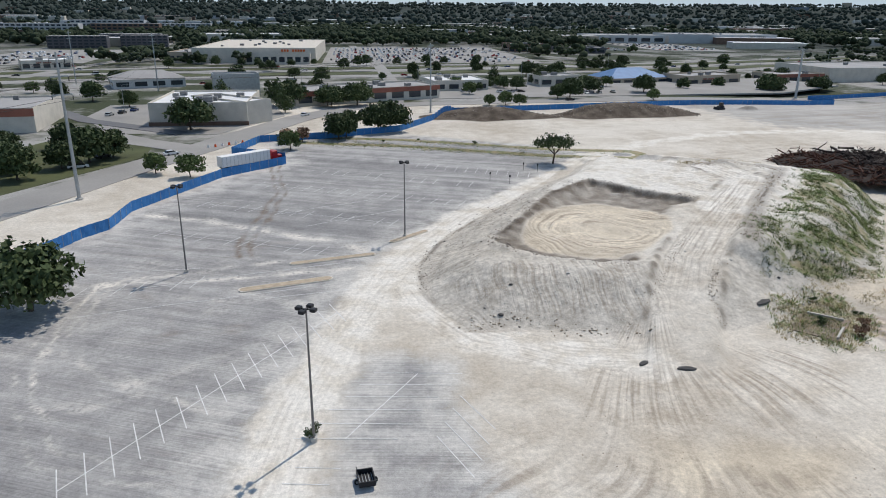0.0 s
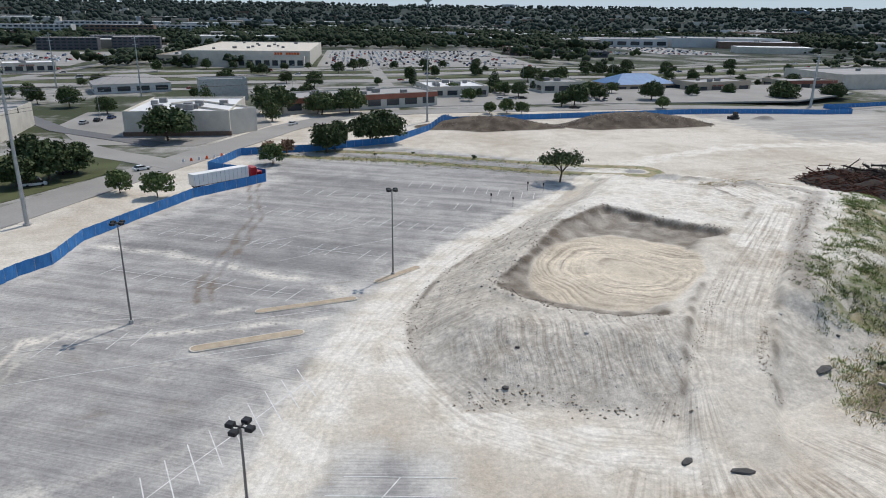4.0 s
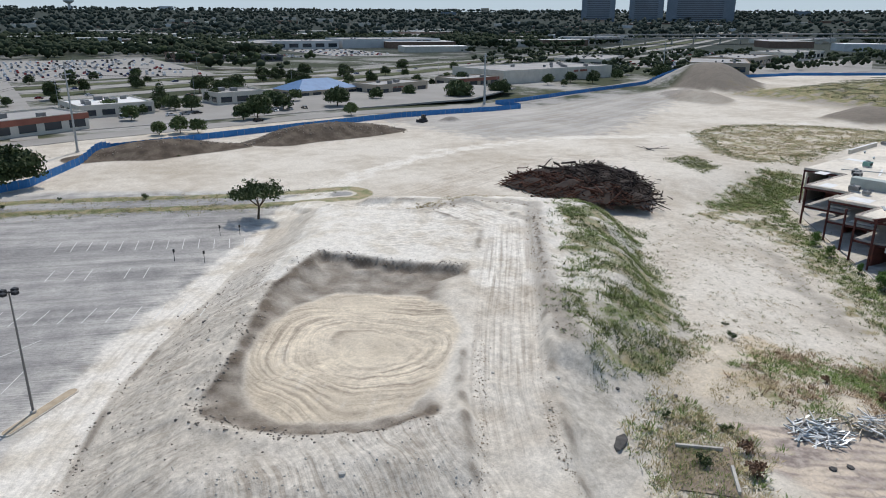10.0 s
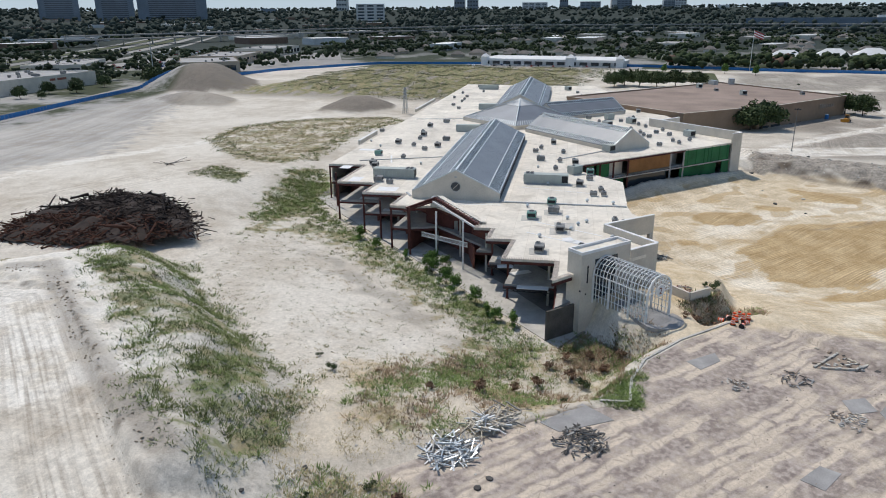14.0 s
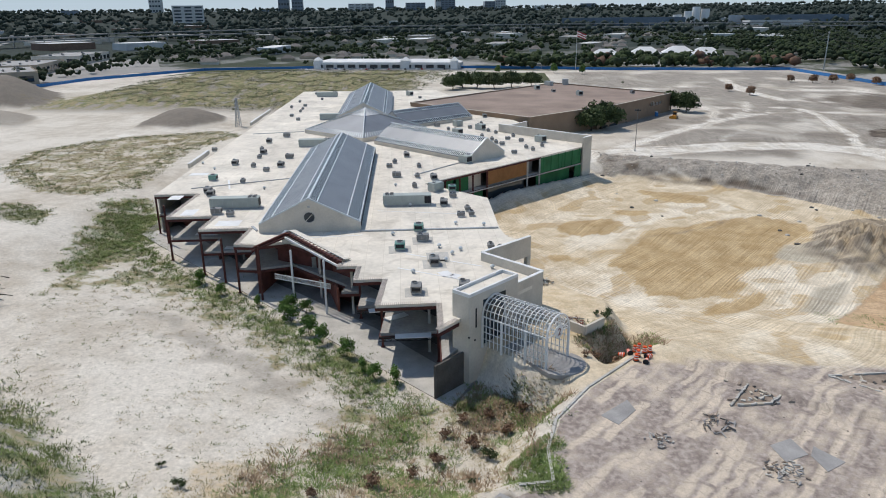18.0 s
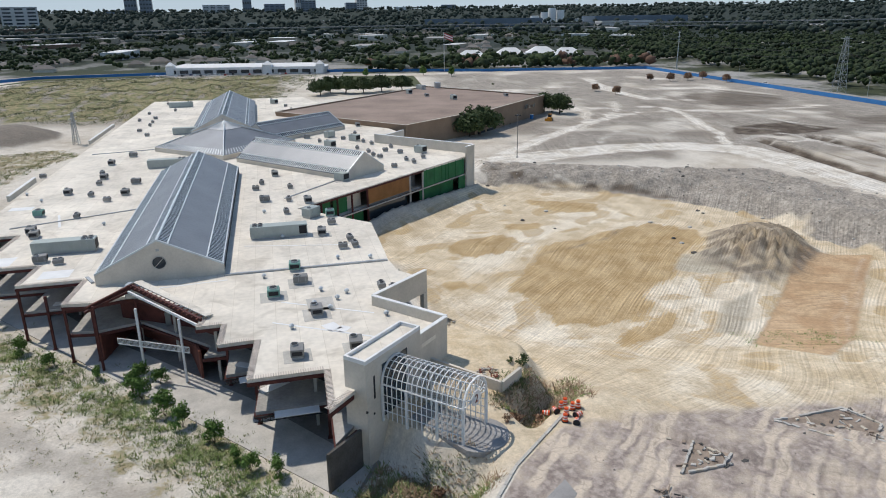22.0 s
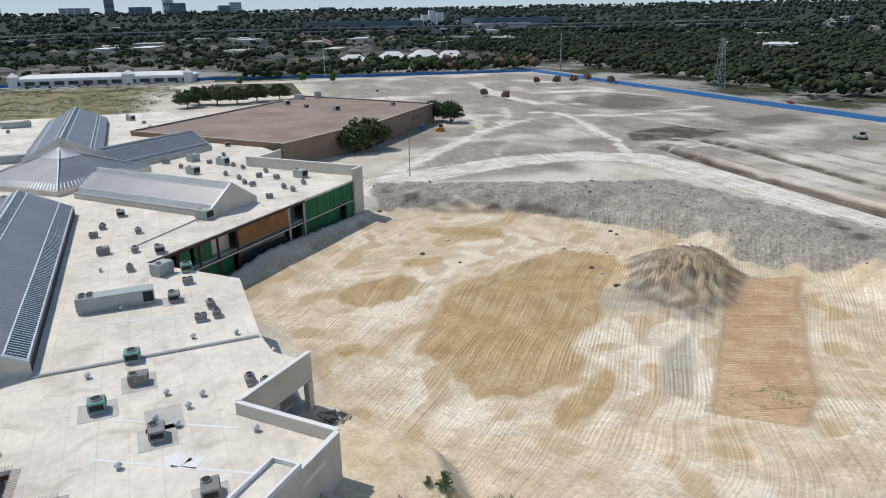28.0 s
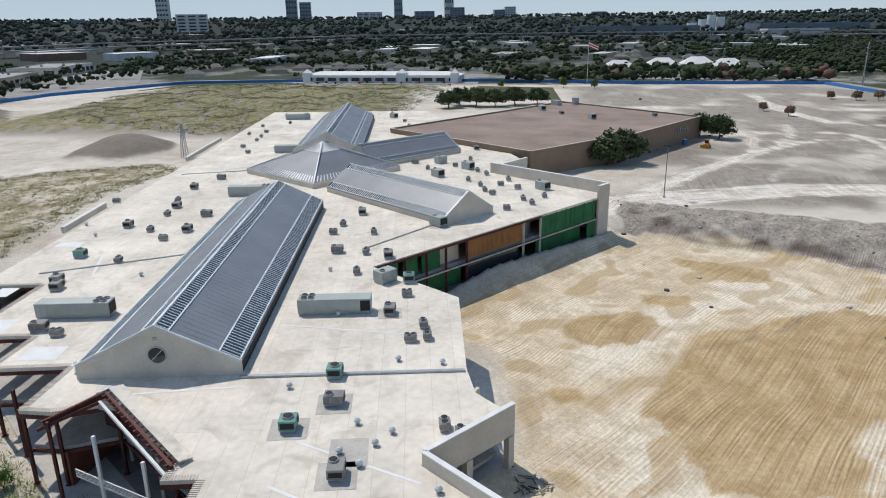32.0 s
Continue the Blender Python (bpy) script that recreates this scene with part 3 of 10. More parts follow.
def strokes(x, y):
    """Lighter (+) and darker (-) wheel marks."""
    v = np.zeros(x.shape)
    rg = np.random.RandomState(12)
    more = []
    for k in range(26):
        px, py, a = rg.uniform(-56, 4), rg.uniform(30, 190), rg.uniform(-0.75, -0.15)
        line, bend = [], rg.uniform(-0.16, 0.16)
        for _ in range(6):
            line.append((px, py))
            px, py, a = px + 8 * math.cos(a), py + 8 * math.sin(a), a + bend
        more.append((line, rg.uniform(0.35, 1.1), rg.choice([0.32, 0.25, -0.25, -0.3]), 2.0 if rg.rand() < 0.6 else 0))
    for k in range(34):
        px, py, a = rg.uniform(290, 560), rg.uniform(-195, -5), rg.uniform(0, 6.28)
        line, bend = [], rg.uniform(-0.3, 0.3)
        for _ in range(6):
            line.append((px, py))
            px, py, a = px + 14 * math.cos(a), py + 9 * math.sin(a), a + bend
        more.append((line, rg.uniform(1.2, 3.0), rg.choice([0.5, 0.4, -0.45, -0.35]), 0))
    for k in range(10):
        a = 2.5 + k * 0.27
        px, py = 44.5 + 10.5 * math.cos(a), 105 + 13 * math.sin(a)
        more.append(([(px, py), (px + 2.6, py + 3.2)], 0.3, 0.5, 0))
    for k in range(9):
        u = k / 8
        px, py = 76 + 17 * u, 153.5 - 12 * u
        more.append(([(px, py), (px - 3.0, py - 4.5)], 0.3, -0.3, 0))
    for line, w, s, pair in STROKES + more:
        xs, ys = [q[0] for q in line], [q[1] for q in line]
        m = (x > min(xs) - 6) & (x < max(xs) + 6) & (y > min(ys) - 6) & (y < max(ys) + 6)
        if not m.any():
            continue
        mx, my = x[m], y[m]
        wob = 0.5 * rough(mx, my, 9, 1)
        d, o, f, _ = along(mx + wob, my + wob, line)
        ln = sum(math.hypot(b[0] - a[0], b[1] - a[1]) for a, b in zip(line, line[1:]))
        ends = smooth(f / 3) * smooth((ln - f) / 3) if ln > 12 else 1.0
        k = np.exp(-(((d - pair / 2) if pair else d) / w) ** 2) * s * ends * (0.75 + 0.4 * rough(mx, my, 5, 2))
        v[m] += k
    return np.clip(v, -1, 1)


def paint(x, y):
    """Kinds of soil: how much of each, from 0 to 1, and the reach of sharp-edged patches in metres."""
    w = 0.5 * rough(x, y, 7, 1) + 0.4 * rough(x, y, 3, 3)
    soft = lambda poly, s=3.0: smooth((inside(x, y, poly) + w * s * 0.5) / s + 0.5)  # noqa: E731
    lot = np.maximum.reduce([inside(x, y, LOT), inside(x, y, LOT_S) - 0.5])
    asphalt = 0.6 * soft(LOT_N, 20)
    toe = inside(x, y, HILL)
    heap = smooth((toe + 1) / 3)
    dig_in = inside(x, y, DIG)
    dig = smooth((dig_in + w) / 6)
    patch = np.maximum.reduce([inside(x, y, p) + k for p, k in TANS])
    orange = inside(x, y, ORANGE)
    slab_grey = np.maximum(inside(x, y, GREY_A), inside(x, y, GREY_B))
    spoil = smooth(mound(x, y, *MOUNDS[5]))
    rim_s = np.exp(-((dig_in - 2.5) / 2.2) ** 2) * smooth((190 - x) / 20) * smooth((y + 20) / 15)
    ochre = np.maximum.reduce([0.25 * spoil, 0.66 * smooth((dig - 0.5) * 2) * smooth((rough(x, y, 9, 5) - 0.2) * 2.4), 0.3 * smooth((190 - x) / 20) * smooth((x - 120) / 20) * smooth((-28 - y) / 20) * smooth((y + 100) / 30), 0.5 * rim_s * smooth(rough(x, y, 5, 2) + 0.5), 0.55 * soft(STRAW, 6) * smooth(rough(x, y, 10, 2) + 0.4)])
    pit, disk = inside(x, y, PIT), inside(x, y, DISK)
    od, _, _, _ = along(x, y, OPEN_SIDE)
    bd, _, _, _ = along(x, y, BACK_WALL)
    gentle = smooth(1.3 - od / 4) * smooth((bd - 3) / 3)
    plateau = smooth((toe - 7) / 5) * (1 - smooth((pit + 1) / 1.5)) * smooth((x * 0.75 + y - 160) / 8)
    pale = np.maximum.reduce([0.5 * smooth((dig - 0.4) * 2) * smooth((rough(x, y, 17, 0) - 0.1) * 2), 0.9 * soft(WHITE_A, 6), 0.85 * soft(WHITE_B, 6), 0.75 * soft(WHITE_C, 6), 0.75 * plateau])
    for line, wd in ((LOOP_E, 9), (LOOP_F, 3.2), (LOOP_G, 5), (LOOP_H, 4), (LOOP_I, 5), (LOOP_J, 3.0)):
        d, _, _, _ = along(x, y, line)
        pale = np.maximum(pale, (0.85 + 0.25 * rough(x, y, 12, 3)) * smooth((wd + 1 - d) / 4 + 0.35 * w))
    d, _, _, _ = along(x, y, HAUL)
    off_heap = smooth((0.3 - toe) / 0.8)
    pale = np.maximum(pale, (0.85 + 0.15 * rough(x, y, 12, 3)) * smooth((6.5 - d) / 5 + 0.3 * w) * off_heap)
    d, _, _, _ = along(x, y, [(8, 102), (11, 88), (17, 76), (27, 69), (36, 66)])
    pale = np.maximum(pale, (0.8 + 0.25 * rough(x, y, 9, 3)) * smooth((8 - d) / 7 + 0.3 * w) * off_heap)
    grey = np.maximum.reduce([0.95 * soft(BAND, 4), 0.45 * spoil, 0.55 * soft(SMOOTH_G, 9), 0.85 * smooth(mound(x, y, *MOUNDS[2]) / 2), 0.85 * smooth(mound(x, y, *MOUNDS[4]) / 2)])
    tan = np.maximum.reduce([0.75 * dig, 0.85 * smooth((x - 104) / 30) * smooth((24 - y) / 24) * smooth((245 - x) / 50) * smooth((y + 120) / 40), 0.38 * soft(STRAW, 6), 0.35 * soft(MEADOW, 6), 0.9 * soft(PAD, 4), 0.7 * smooth((x - 112) / 10) * smooth((62 - y) / 15) * smooth((160 - x) / 12) * smooth((y + 60) / 30)])
    tan = np.maximum(tan, 0.1 * smooth((x - 390) / 40) * smooth((700 - x) / 40) * smooth((y - 95) / 50) * smooth((350 - y) / 40))
    tan = np.maximum(tan, 0.22 * smooth((heap - 0.2) * 2) * smooth((44 - x) / 14) * smooth((y - 88) / 10) * (pit < 0))
    tan = np.maximum(tan, 0.45 * smooth((60 - y) / 16) * smooth((x - 22) / 10) * smooth((78 - x) / 16) * np.clip(0.6 + 0.8 * rough(x, y, 15, 5), 0, 1))
    weed = np.maximum.reduce([0.85 * soft(SLOPE_G, 5) * heap ** 0.2, 0.75 * soft(MEADOW, 6), 0.9 * soft(MEADOW2, 4), 0.85 * soft(STRIP, 5), 0.5 * soft(WEEDY, 5), 1.0 * soft(MEADOW_C, 5)])
    weed = np.maximum(weed, 1.7 * smooth((x - 400) / 50) * smooth((700 - x) / 40) * smooth((y - 95) / 50 + 0.3 * w) * smooth((350 - y) / 40))
    med, _, _, _ = along(x, y, [(-14, 231), (16, 224), (62, 203), (84, 198)])
    weed = np.maximum(weed, 1.5 * smooth((8.5 - med) / 2) * smooth((med - 2.8) / 1.5))
    asphalt = np.maximum(asphalt, smooth((3.0 - med) / 1.0) * 0.9)
    dark = np.zeros(x.shape)
    for m in MOUNDS[:2]:
        dark = np.maximum(dark, smooth(mound(x, y, *m) * 4))
    for m in MOUNDS[2:5] + MOUNDS[6:7]:
        dark = np.maximum(dark, 0.5 * smooth(mound(x, y, *m)))
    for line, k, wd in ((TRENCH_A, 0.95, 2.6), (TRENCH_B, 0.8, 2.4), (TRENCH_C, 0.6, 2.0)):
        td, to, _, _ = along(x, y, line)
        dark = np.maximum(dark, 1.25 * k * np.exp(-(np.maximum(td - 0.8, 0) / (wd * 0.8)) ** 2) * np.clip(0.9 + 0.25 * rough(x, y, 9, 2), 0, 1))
    dark = np.maximum.reduce([dark, 1.0 * soft(FIELD_A, 2), 0.6 * soft(FIELD_C, 8), 0.65 * soft(FIELD_D, 8), 0.4 * soft(FIELD_B, 14) * (0.6 + 0.6 * rough(x, y, 18, 2)), 0.8 * soft(KERB_DARK, 1.5)])
    # brown scar and clods below the dig bank
    scar, _, _, _ = along(x, y, [(279, 20), (272, 12), (267, 0), (260, -16), (250, -30)])
    dark = np.maximum(dark, 0.85 * np.exp(-(scar / 2.4) ** 2) * np.clip(0.6 + 0.8 * rough(x, y, 6, 2), 0, 1))
    bite, _, _, _ = along(x, y, [(206, -73), (200, -64), (192, -66)])
    dark = np.maximum(dark, 0.9 * np.exp(-(bite / 4.0) ** 2) * np.clip(0.6 + 0.6 * rough(x, y, 5, 3), 0, 1))
    dark = np.maximum(dark, 0.6 * spoil * np.clip(0.8 + 0.3 * rough(x, y, 3, 2), 0, 1))
    fan = smooth((78 - y) / 8) * smooth((y - 24) / 10) * np.exp(-((x - 47 + 0.1 * (78 - y)) / (7 + 0.35 * (78 - y))) ** 2)
    dark = np.maximum(dark, 0.42 * fan * np.clip(-0.15 + 0.8 * rough(x, y, 8, 4) + 0.5 * rough(x, y, 3, 1), 0, 1))
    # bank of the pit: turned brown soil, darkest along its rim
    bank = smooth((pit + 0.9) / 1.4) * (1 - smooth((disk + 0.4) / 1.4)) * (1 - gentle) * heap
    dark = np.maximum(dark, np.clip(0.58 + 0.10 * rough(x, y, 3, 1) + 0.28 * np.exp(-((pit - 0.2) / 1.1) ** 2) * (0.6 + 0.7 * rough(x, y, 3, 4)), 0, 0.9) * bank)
    lane, _, _, _ = along(x, y, [(31, 108), (31, 100), (36, 95.5), (43, 94), (50, 98)])
    dark = np.maximum(dark, 0.34 * smooth((disk + 0.6) / 1.5) * heap * np.exp(-(lane / 4.0) ** 2) * np.clip(0.8 + 0.5 * rough(x, y, 6, 3), 0, 1))
    tan = np.maximum(tan, 0.5 * smooth((disk + 1) / 2) * heap)
    swirl = np.hypot((x - 46) * 1.05, (y - 110) * 0.8) / 14
    dark = np.maximum(dark, 0.30 * smooth((disk + 0.5) / 1.5) * heap * np.clip(0.35 + 0.5 * np.sin(swirl * 9 + 1.2 * rough(x, y, 14, 3)) + 0.3 * rough(x, y, 6, 1), 0, 1))
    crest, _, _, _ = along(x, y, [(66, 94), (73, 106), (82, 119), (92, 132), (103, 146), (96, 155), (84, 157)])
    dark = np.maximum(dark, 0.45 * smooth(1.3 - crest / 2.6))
    grey = np.maximum(grey, np.clip(0.85 + 0.5 * rough(x, y, 42, 1) + 0.3 * rough(x, y, 15, 3), 0, 1) * smooth((x - 270) / 30) * smooth((30 - y) / 40) * smooth((700 - x) / 60) * smooth((y + 230) / 30) * (1 - 0.95 * pale))
    grey = np.maximum(grey, 0.8 * smooth((x - 380) / 50) * smooth((700 - x) / 40) * smooth((y - 95) / 50) * smooth((350 - y) / 40))
    weed = weed * np.clip(0.75 + 0.75 * rough(x, y, 9, 2) + 0.4 * rough(x, y, 4, 5), 0.05, 1.0)
    weed = np.maximum(weed, 0.95 * smooth((8.5 - med) / 1.5) * smooth((med - 2.8) / 1.0))
    dark = np.maximum(dark, 0.42 * smooth((x - 262) / 30) * smooth((30 - y) / 50) * smooth((520 - x) / 90) * smooth((y + 230) / 60) * np.clip(0.4 + 0.9 * rough(x, y, 26, 4), 0, 1) * (1 - pale))
    plaza = smooth((inside(x, y, PLAZA) + 0.3) / 1.2) * smooth((x - 66) / 12) * (1 - 0.85 * smooth((x - 118) / 14)) * smooth((y + 34 + (x - 118)) / 12)
    rd, _, _, _ = along(x, y, RAMP)
    gravel = 0.95 * smooth((toe + 0.2) / 0.9) * (1 - smooth((pit + 1) / 2)) * smooth((rd - 4) / 4) * (1 - 0.6 * smooth((y - 118 + (x - 60) * 0.5) / 25))
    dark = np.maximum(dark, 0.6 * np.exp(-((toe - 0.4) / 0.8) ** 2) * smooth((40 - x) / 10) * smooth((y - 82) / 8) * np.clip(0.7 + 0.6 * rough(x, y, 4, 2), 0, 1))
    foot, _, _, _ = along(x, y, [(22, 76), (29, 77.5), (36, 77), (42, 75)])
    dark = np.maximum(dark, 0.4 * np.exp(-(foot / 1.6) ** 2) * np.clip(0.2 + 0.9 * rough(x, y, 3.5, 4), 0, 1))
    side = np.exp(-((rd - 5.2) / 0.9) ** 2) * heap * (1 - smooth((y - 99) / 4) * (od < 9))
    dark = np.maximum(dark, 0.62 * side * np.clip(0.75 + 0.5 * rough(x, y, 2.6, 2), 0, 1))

    city = smooth((np.maximum.reduce([np.clip(-96 + 0.4 * (y - 100), -110, -42) - x, y - 330 - 0.22 * (x - 240) * (x > 240), x - 690, -y - 215 - (x - 360) * -0.05]) + 4) / 10)
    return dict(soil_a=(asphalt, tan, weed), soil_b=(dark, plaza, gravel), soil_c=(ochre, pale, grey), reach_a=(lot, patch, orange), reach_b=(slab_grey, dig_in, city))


def field(x, y):
    """Across and along the dozer passes of open ground, and how strongly they show."""
    bend = 0.35 * smooth((152 - x) / 22) * smooth((y + 5) / 20)
    c, s = np.cos(-0.63 - bend), np.sin(-0.63 - bend)
    off, far, strong = -(x - 150) * s + (y - 30) * c + 1.5 * rough(x, y, 40, 4), (x - 150) * c + (y - 30) * s, 0.75 * smooth((inside(x, y, DIG) + 1) / 8)
    for zone, wide, s, o, f in ((LOT, 8, 0.42, y * 0.93 + x * 0.37, x * 0.93 - y * 0.37), (LOT_S, 4, 0.3, y * 0.99 + x * 0.13, x * 0.99 - y * 0.13), (LOT_N, 20, 0.35, y * 0.8 - x * 0.3, x * 0.8 + y * 0.3), (FAR_SE, 20, 0.85, (y * 0.97 - x * 0.05) * 0.8 + 3 * rough(x, y, 60, 2), (x * 0.97 + y * 0.05) * 0.5), (FIELD_B, 12, 1.0, (y + 0.03 * x) * 0.8, x * 0.6), (ORANGE, 1.5, 1.0, x * 0.95 - y * 0.3, y)):
        k = smooth(inside(x, y, zone) / wide)
        off, far, strong = np.where(k > 0, o, off), np.where(k > 0, f, far), np.where(k > 0, s * k, strong)
    return off, far, strong


def lanes(x, y):
    """Sideways and lengthwise place in the nearest wheel lane, and how strongly it is worn."""
    off, far, strong = np.zeros(x.shape), np.zeros(x.shape), np.zeros(x.shape)

    def lay(o, f, s):
        m = s > strong
        off[m], far[m], strong[m] = o[m], f[m], s[m]

    heap = inside(x, y, HILL)
    lay(x * 1.0 - 0.06 * y + 0.4 * rough(x, y, 6, 1), y, 0.6 * smooth((heap - 1.5) / 4) * smooth((94 - y) / 5) * smooth((48 - x) / 6) * smooth((x + 0.9 * y - 90) / 8))
    _, _, tf, _ = along(x, y, HILL[:8])
    lay(tf * 1.1 + 0.8 * rough(x, y, 5, 3), heap, 0.4 * smooth((heap - 0.5) / 2) * smooth((13 - heap) / 4) * smooth((y - 86) / 6) * smooth((60 - x) / 8) * (inside(x, y, PIT) < 0.5))
    r = np.hypot((x - 45.5) / 0.92 - 0.12 * (y - 107), (y - 107) * 0.88 + 0.2 * (x - 45))
    lay(r * 0.8 + 1.2 * rough(x, y, 12, 1), np.arctan2(y - 107, x - 45.5) * 12, 0.8 * smooth((inside(x, y, DISK) + 0.5) / 2) * smooth((r - 1.5) / 5) * (0.8 + 0.4 * rough(x, y, 11, 2)))
    ang, r = np.arctan2(x - 46 + 0.06 * (y - 60), 84 - y), np.hypot(x - 46, y - 84)
    lay((ang + 0.04 * rough(x, y, 20, 1)) * 24, r, 0.7 * smooth((81 - y) / 10) * smooth((0.85 - np.abs(ang + 0.1)) / 0.25) * smooth((70 - r) / 25) * np.clip(0.55 + 0.8 * rough(x, y, 11, 4), 0.08, 1))
    for line, w, s in ((HAUL, 5, 0.28), (LOOP_E, 12, 0.8), (LOOP_F, 8, 0.9), (LOOP_G, 8, 0.8), (LOOP_H, 8, 0.8), (LOOP_I, 8, 0.7), (LOOP_J, 6, 0.8), ([(8, 102), (11, 88), (17, 76), (27, 69), (40, 66)], 6, 0.35), ([(62, 40), (80, 36), (112, 12), (140, -30), (150, -60)], 13, 0.35), ([(60, 60), (96, 36), (124, 22), (148, 30), (176, 50)], 10, 0.2), ([p[:2] for p in RAMP[2:]], 5.6, 0.62), ([(80, 178), (110, 190), (150, 205), (190, 196), (215, 180)], 10, 0.5), ([(62, 150), (80, 142), (88, 128)], 14, 0.45)):
        d, o, f, _ = along(x, y, line)
        ln = sum(math.hypot(b[0] - a[0], b[1] - a[1]) for a, b in zip(line, line[1:]))
        lay(o, f, s * smooth(f / 9) * smooth((ln - f) / 9) * smooth((w - d) / 3.0) * (0.85 + 0.25 * rough(x, y, 16, 3)))
    return off, far, strong


def ground_material():
    m = bpy.data.materials.new("site_ground")
    m.use_nodes = True
    nt = m.node_tree
    N, L = nt.nodes.new, nt.links.new
    bsdf = nt.nodes["Principled BSDF"]
    bsdf.inputs["Roughness"].default_value = 0.95
    bsdf.inputs["Specular IOR Level"].default_value = 0.15
    geo = N("ShaderNodeNewGeometry")

    def noise_at(scale, detail=4, vec=None):
        n = N("ShaderNodeTexNoise")
        n.inputs["Scale"].default_value, n.inputs["Detail"].default_value = scale, detail
        L(vec or geo.outputs["Position"], n.inputs["Vector"])
        return n.outputs["Fac"]

    def calc(op, a, b=0.0, c=0.0):
        n = N("ShaderNodeMath")
        n.operation = op
        for s, v in zip(n.inputs, (a, b, c)):
            if isinstance(v, (int, float)):
                s.default_value = v
            else:
                L(v, s)
        return n.outputs[0]

    def ranged(v, lo, hi, a=0.0, b=1.0):
        n = N("ShaderNodeMapRange")
        n.interpolation_type = "SMOOTHSTEP"
        n.inputs["From Min"].default_value, n.inputs["From Max"].default_value = lo, hi
        n.inputs["To Min"].default_value, n.inputs["To Max"].default_value = a, b
        L(v, n.inputs["Value"])
        return n.outputs[0]

    def mixed(a, b, fac):
        n = N("ShaderNodeMix")
        n.data_type = "RGBA"
        for s, v in ((n.inputs["A"], a), (n.inputs["B"], b)):
            if isinstance(v, tuple):
                s.default_value = (*v, 1)
            else:
                L(v, s)
        L(fac, n.inputs["Factor"])
        return n.outputs["Result"]

    def layer(name):
        a = N("ShaderNodeAttribute")
        a.attribute_name = name
        s = N("ShaderNodeSeparateColor")
        L(a.outputs["Color"], s.inputs[0])
        return s.outputs

    sa, sb, sc, sd, se, ra, rb = layer("soil_a"), layer("soil_b"), layer("lane"), layer("soil_c"), layer("field"), layer("reach_a"), layer("reach_b")
    broad, mid, fine, grit = noise_at(0.03, 3), noise_at(0.22, 5), noise_at(1.3, 5), noise_at(7.0, 3)
    combine = N("ShaderNodeCombineXYZ")
    L(calc("MULTIPLY", sc[0], 1.9), combine.inputs[0])
    L(calc("MULTIPLY", sc[1], 0.06), combine.inputs[1])
    streak = noise_at(1.0, 4, combine.outputs[0])
    combine2 = N("ShaderNodeCombineXYZ")
    L(calc("MULTIPLY", se[0], 0.35), combine2.inputs[0])
    L(calc("MULTIPLY", se[1], 0.02), combine2.inputs[1])
    band = noise_at(1.0, 4, combine2.outputs[0])

    combine3 = N("ShaderNodeCombineXYZ")
    L(calc("MULTIPLY", se[0], 3.6), combine3.inputs[0])
    L(calc("MULTIPLY", se[1], 0.05), combine3.inputs[1])
    passes = noise_at(1.0, 4, combine3.outputs[0])
    marks_n = N("ShaderNodeAttribute")
    marks_n.attribute_name = "marks"
    marks = marks_n.outputs["Fac"]

    def cover(mask, wob=0.6, lo=0.3, hi=0.7):
        j = calc("MULTIPLY_ADD", calc("SUBTRACT", mid, 0.5), wob, mask)
        j = calc("MULTIPLY_ADD", calc("SUBTRACT", fine, 0.5), wob * 0.8, j)
        return calc("MULTIPLY", ranged(j, lo, hi), ranged(mask, 0.0, 0.06))

    def edge(reach, half, wob, streaky=0.0):
        """A ragged border round a patch whose reach is known in metres."""
        j = calc("MULTIPLY_ADD", calc("SUBTRACT", mid, 0.5), wob * 2.4, reach)
        j = calc("MULTIPLY_ADD", calc("SUBTRACT", fine, 0.5), wob * 1.6, j)
        if streaky:
            j = calc("MULTIPLY_ADD", calc("SUBTRACT", passes, 0.5), streaky, j)
            j = calc("MULTIPLY_ADD", calc("SUBTRACT", band, 0.5), streaky * 1.5, j)
        return ranged(j, -half, half)

    col = mixed((0.45, 0.395, 0.32), (0.64, 0.595, 0.52), ranged(calc("MULTIPLY_ADD", mid, 0.6, broad), 0.5, 1.0))
    col = mixed(col, mixed((0.41, 0.375, 0.32), (0.57, 0.53, 0.465), ranged(calc("MULTIPLY_ADD", fine, 0.7, mid), 0.55, 1.1)), calc("MULTIPLY", cover(sb[2], 0.35, 0.25, 0.6), 0.85))
    asph = mixed((0.205, 0.203, 0.203), (0.43, 0.418, 0.40), ranged(calc("MULTIPLY_ADD", mid, 0.45, calc("MULTIPLY_ADD", broad, 0.4, calc("MULTIPLY", band, 0.75))), 0.55, 1.05))
    asph = mixed(asph, (0.14, 0.14, 0.145), calc("MULTIPLY", ranged(noise_at(0.5, 2, combine2.outputs[0]), 0.54, 0.68), 0.55))
    dusty = mixed(asph, (0.56, 0.54, 0.50), calc("MULTIPLY", ranged(ra[0], 12.0, 0.0), ranged(calc("MULTIPLY_ADD", passes, 0.6, mid), 0.55, 1.0)))
    col = mixed(col, asph, cover(sa[0], 0.45, 0.1, 0.95))
    col = mixed(col, dusty, calc("MULTIPLY", edge(ra[0], 2.6, 2.4, 3.0), 0.95))
    tan = mixed((0.51, 0.405, 0.26), (0.67, 0.57, 0.42), ranged(mid, 0.3, 0.7))
    col = mixed(col, tan, ranged(calc("MULTIPLY_ADD", calc("SUBTRACT", mid, 0.5), 0.5, sa[1]), 0.1, 0.9))
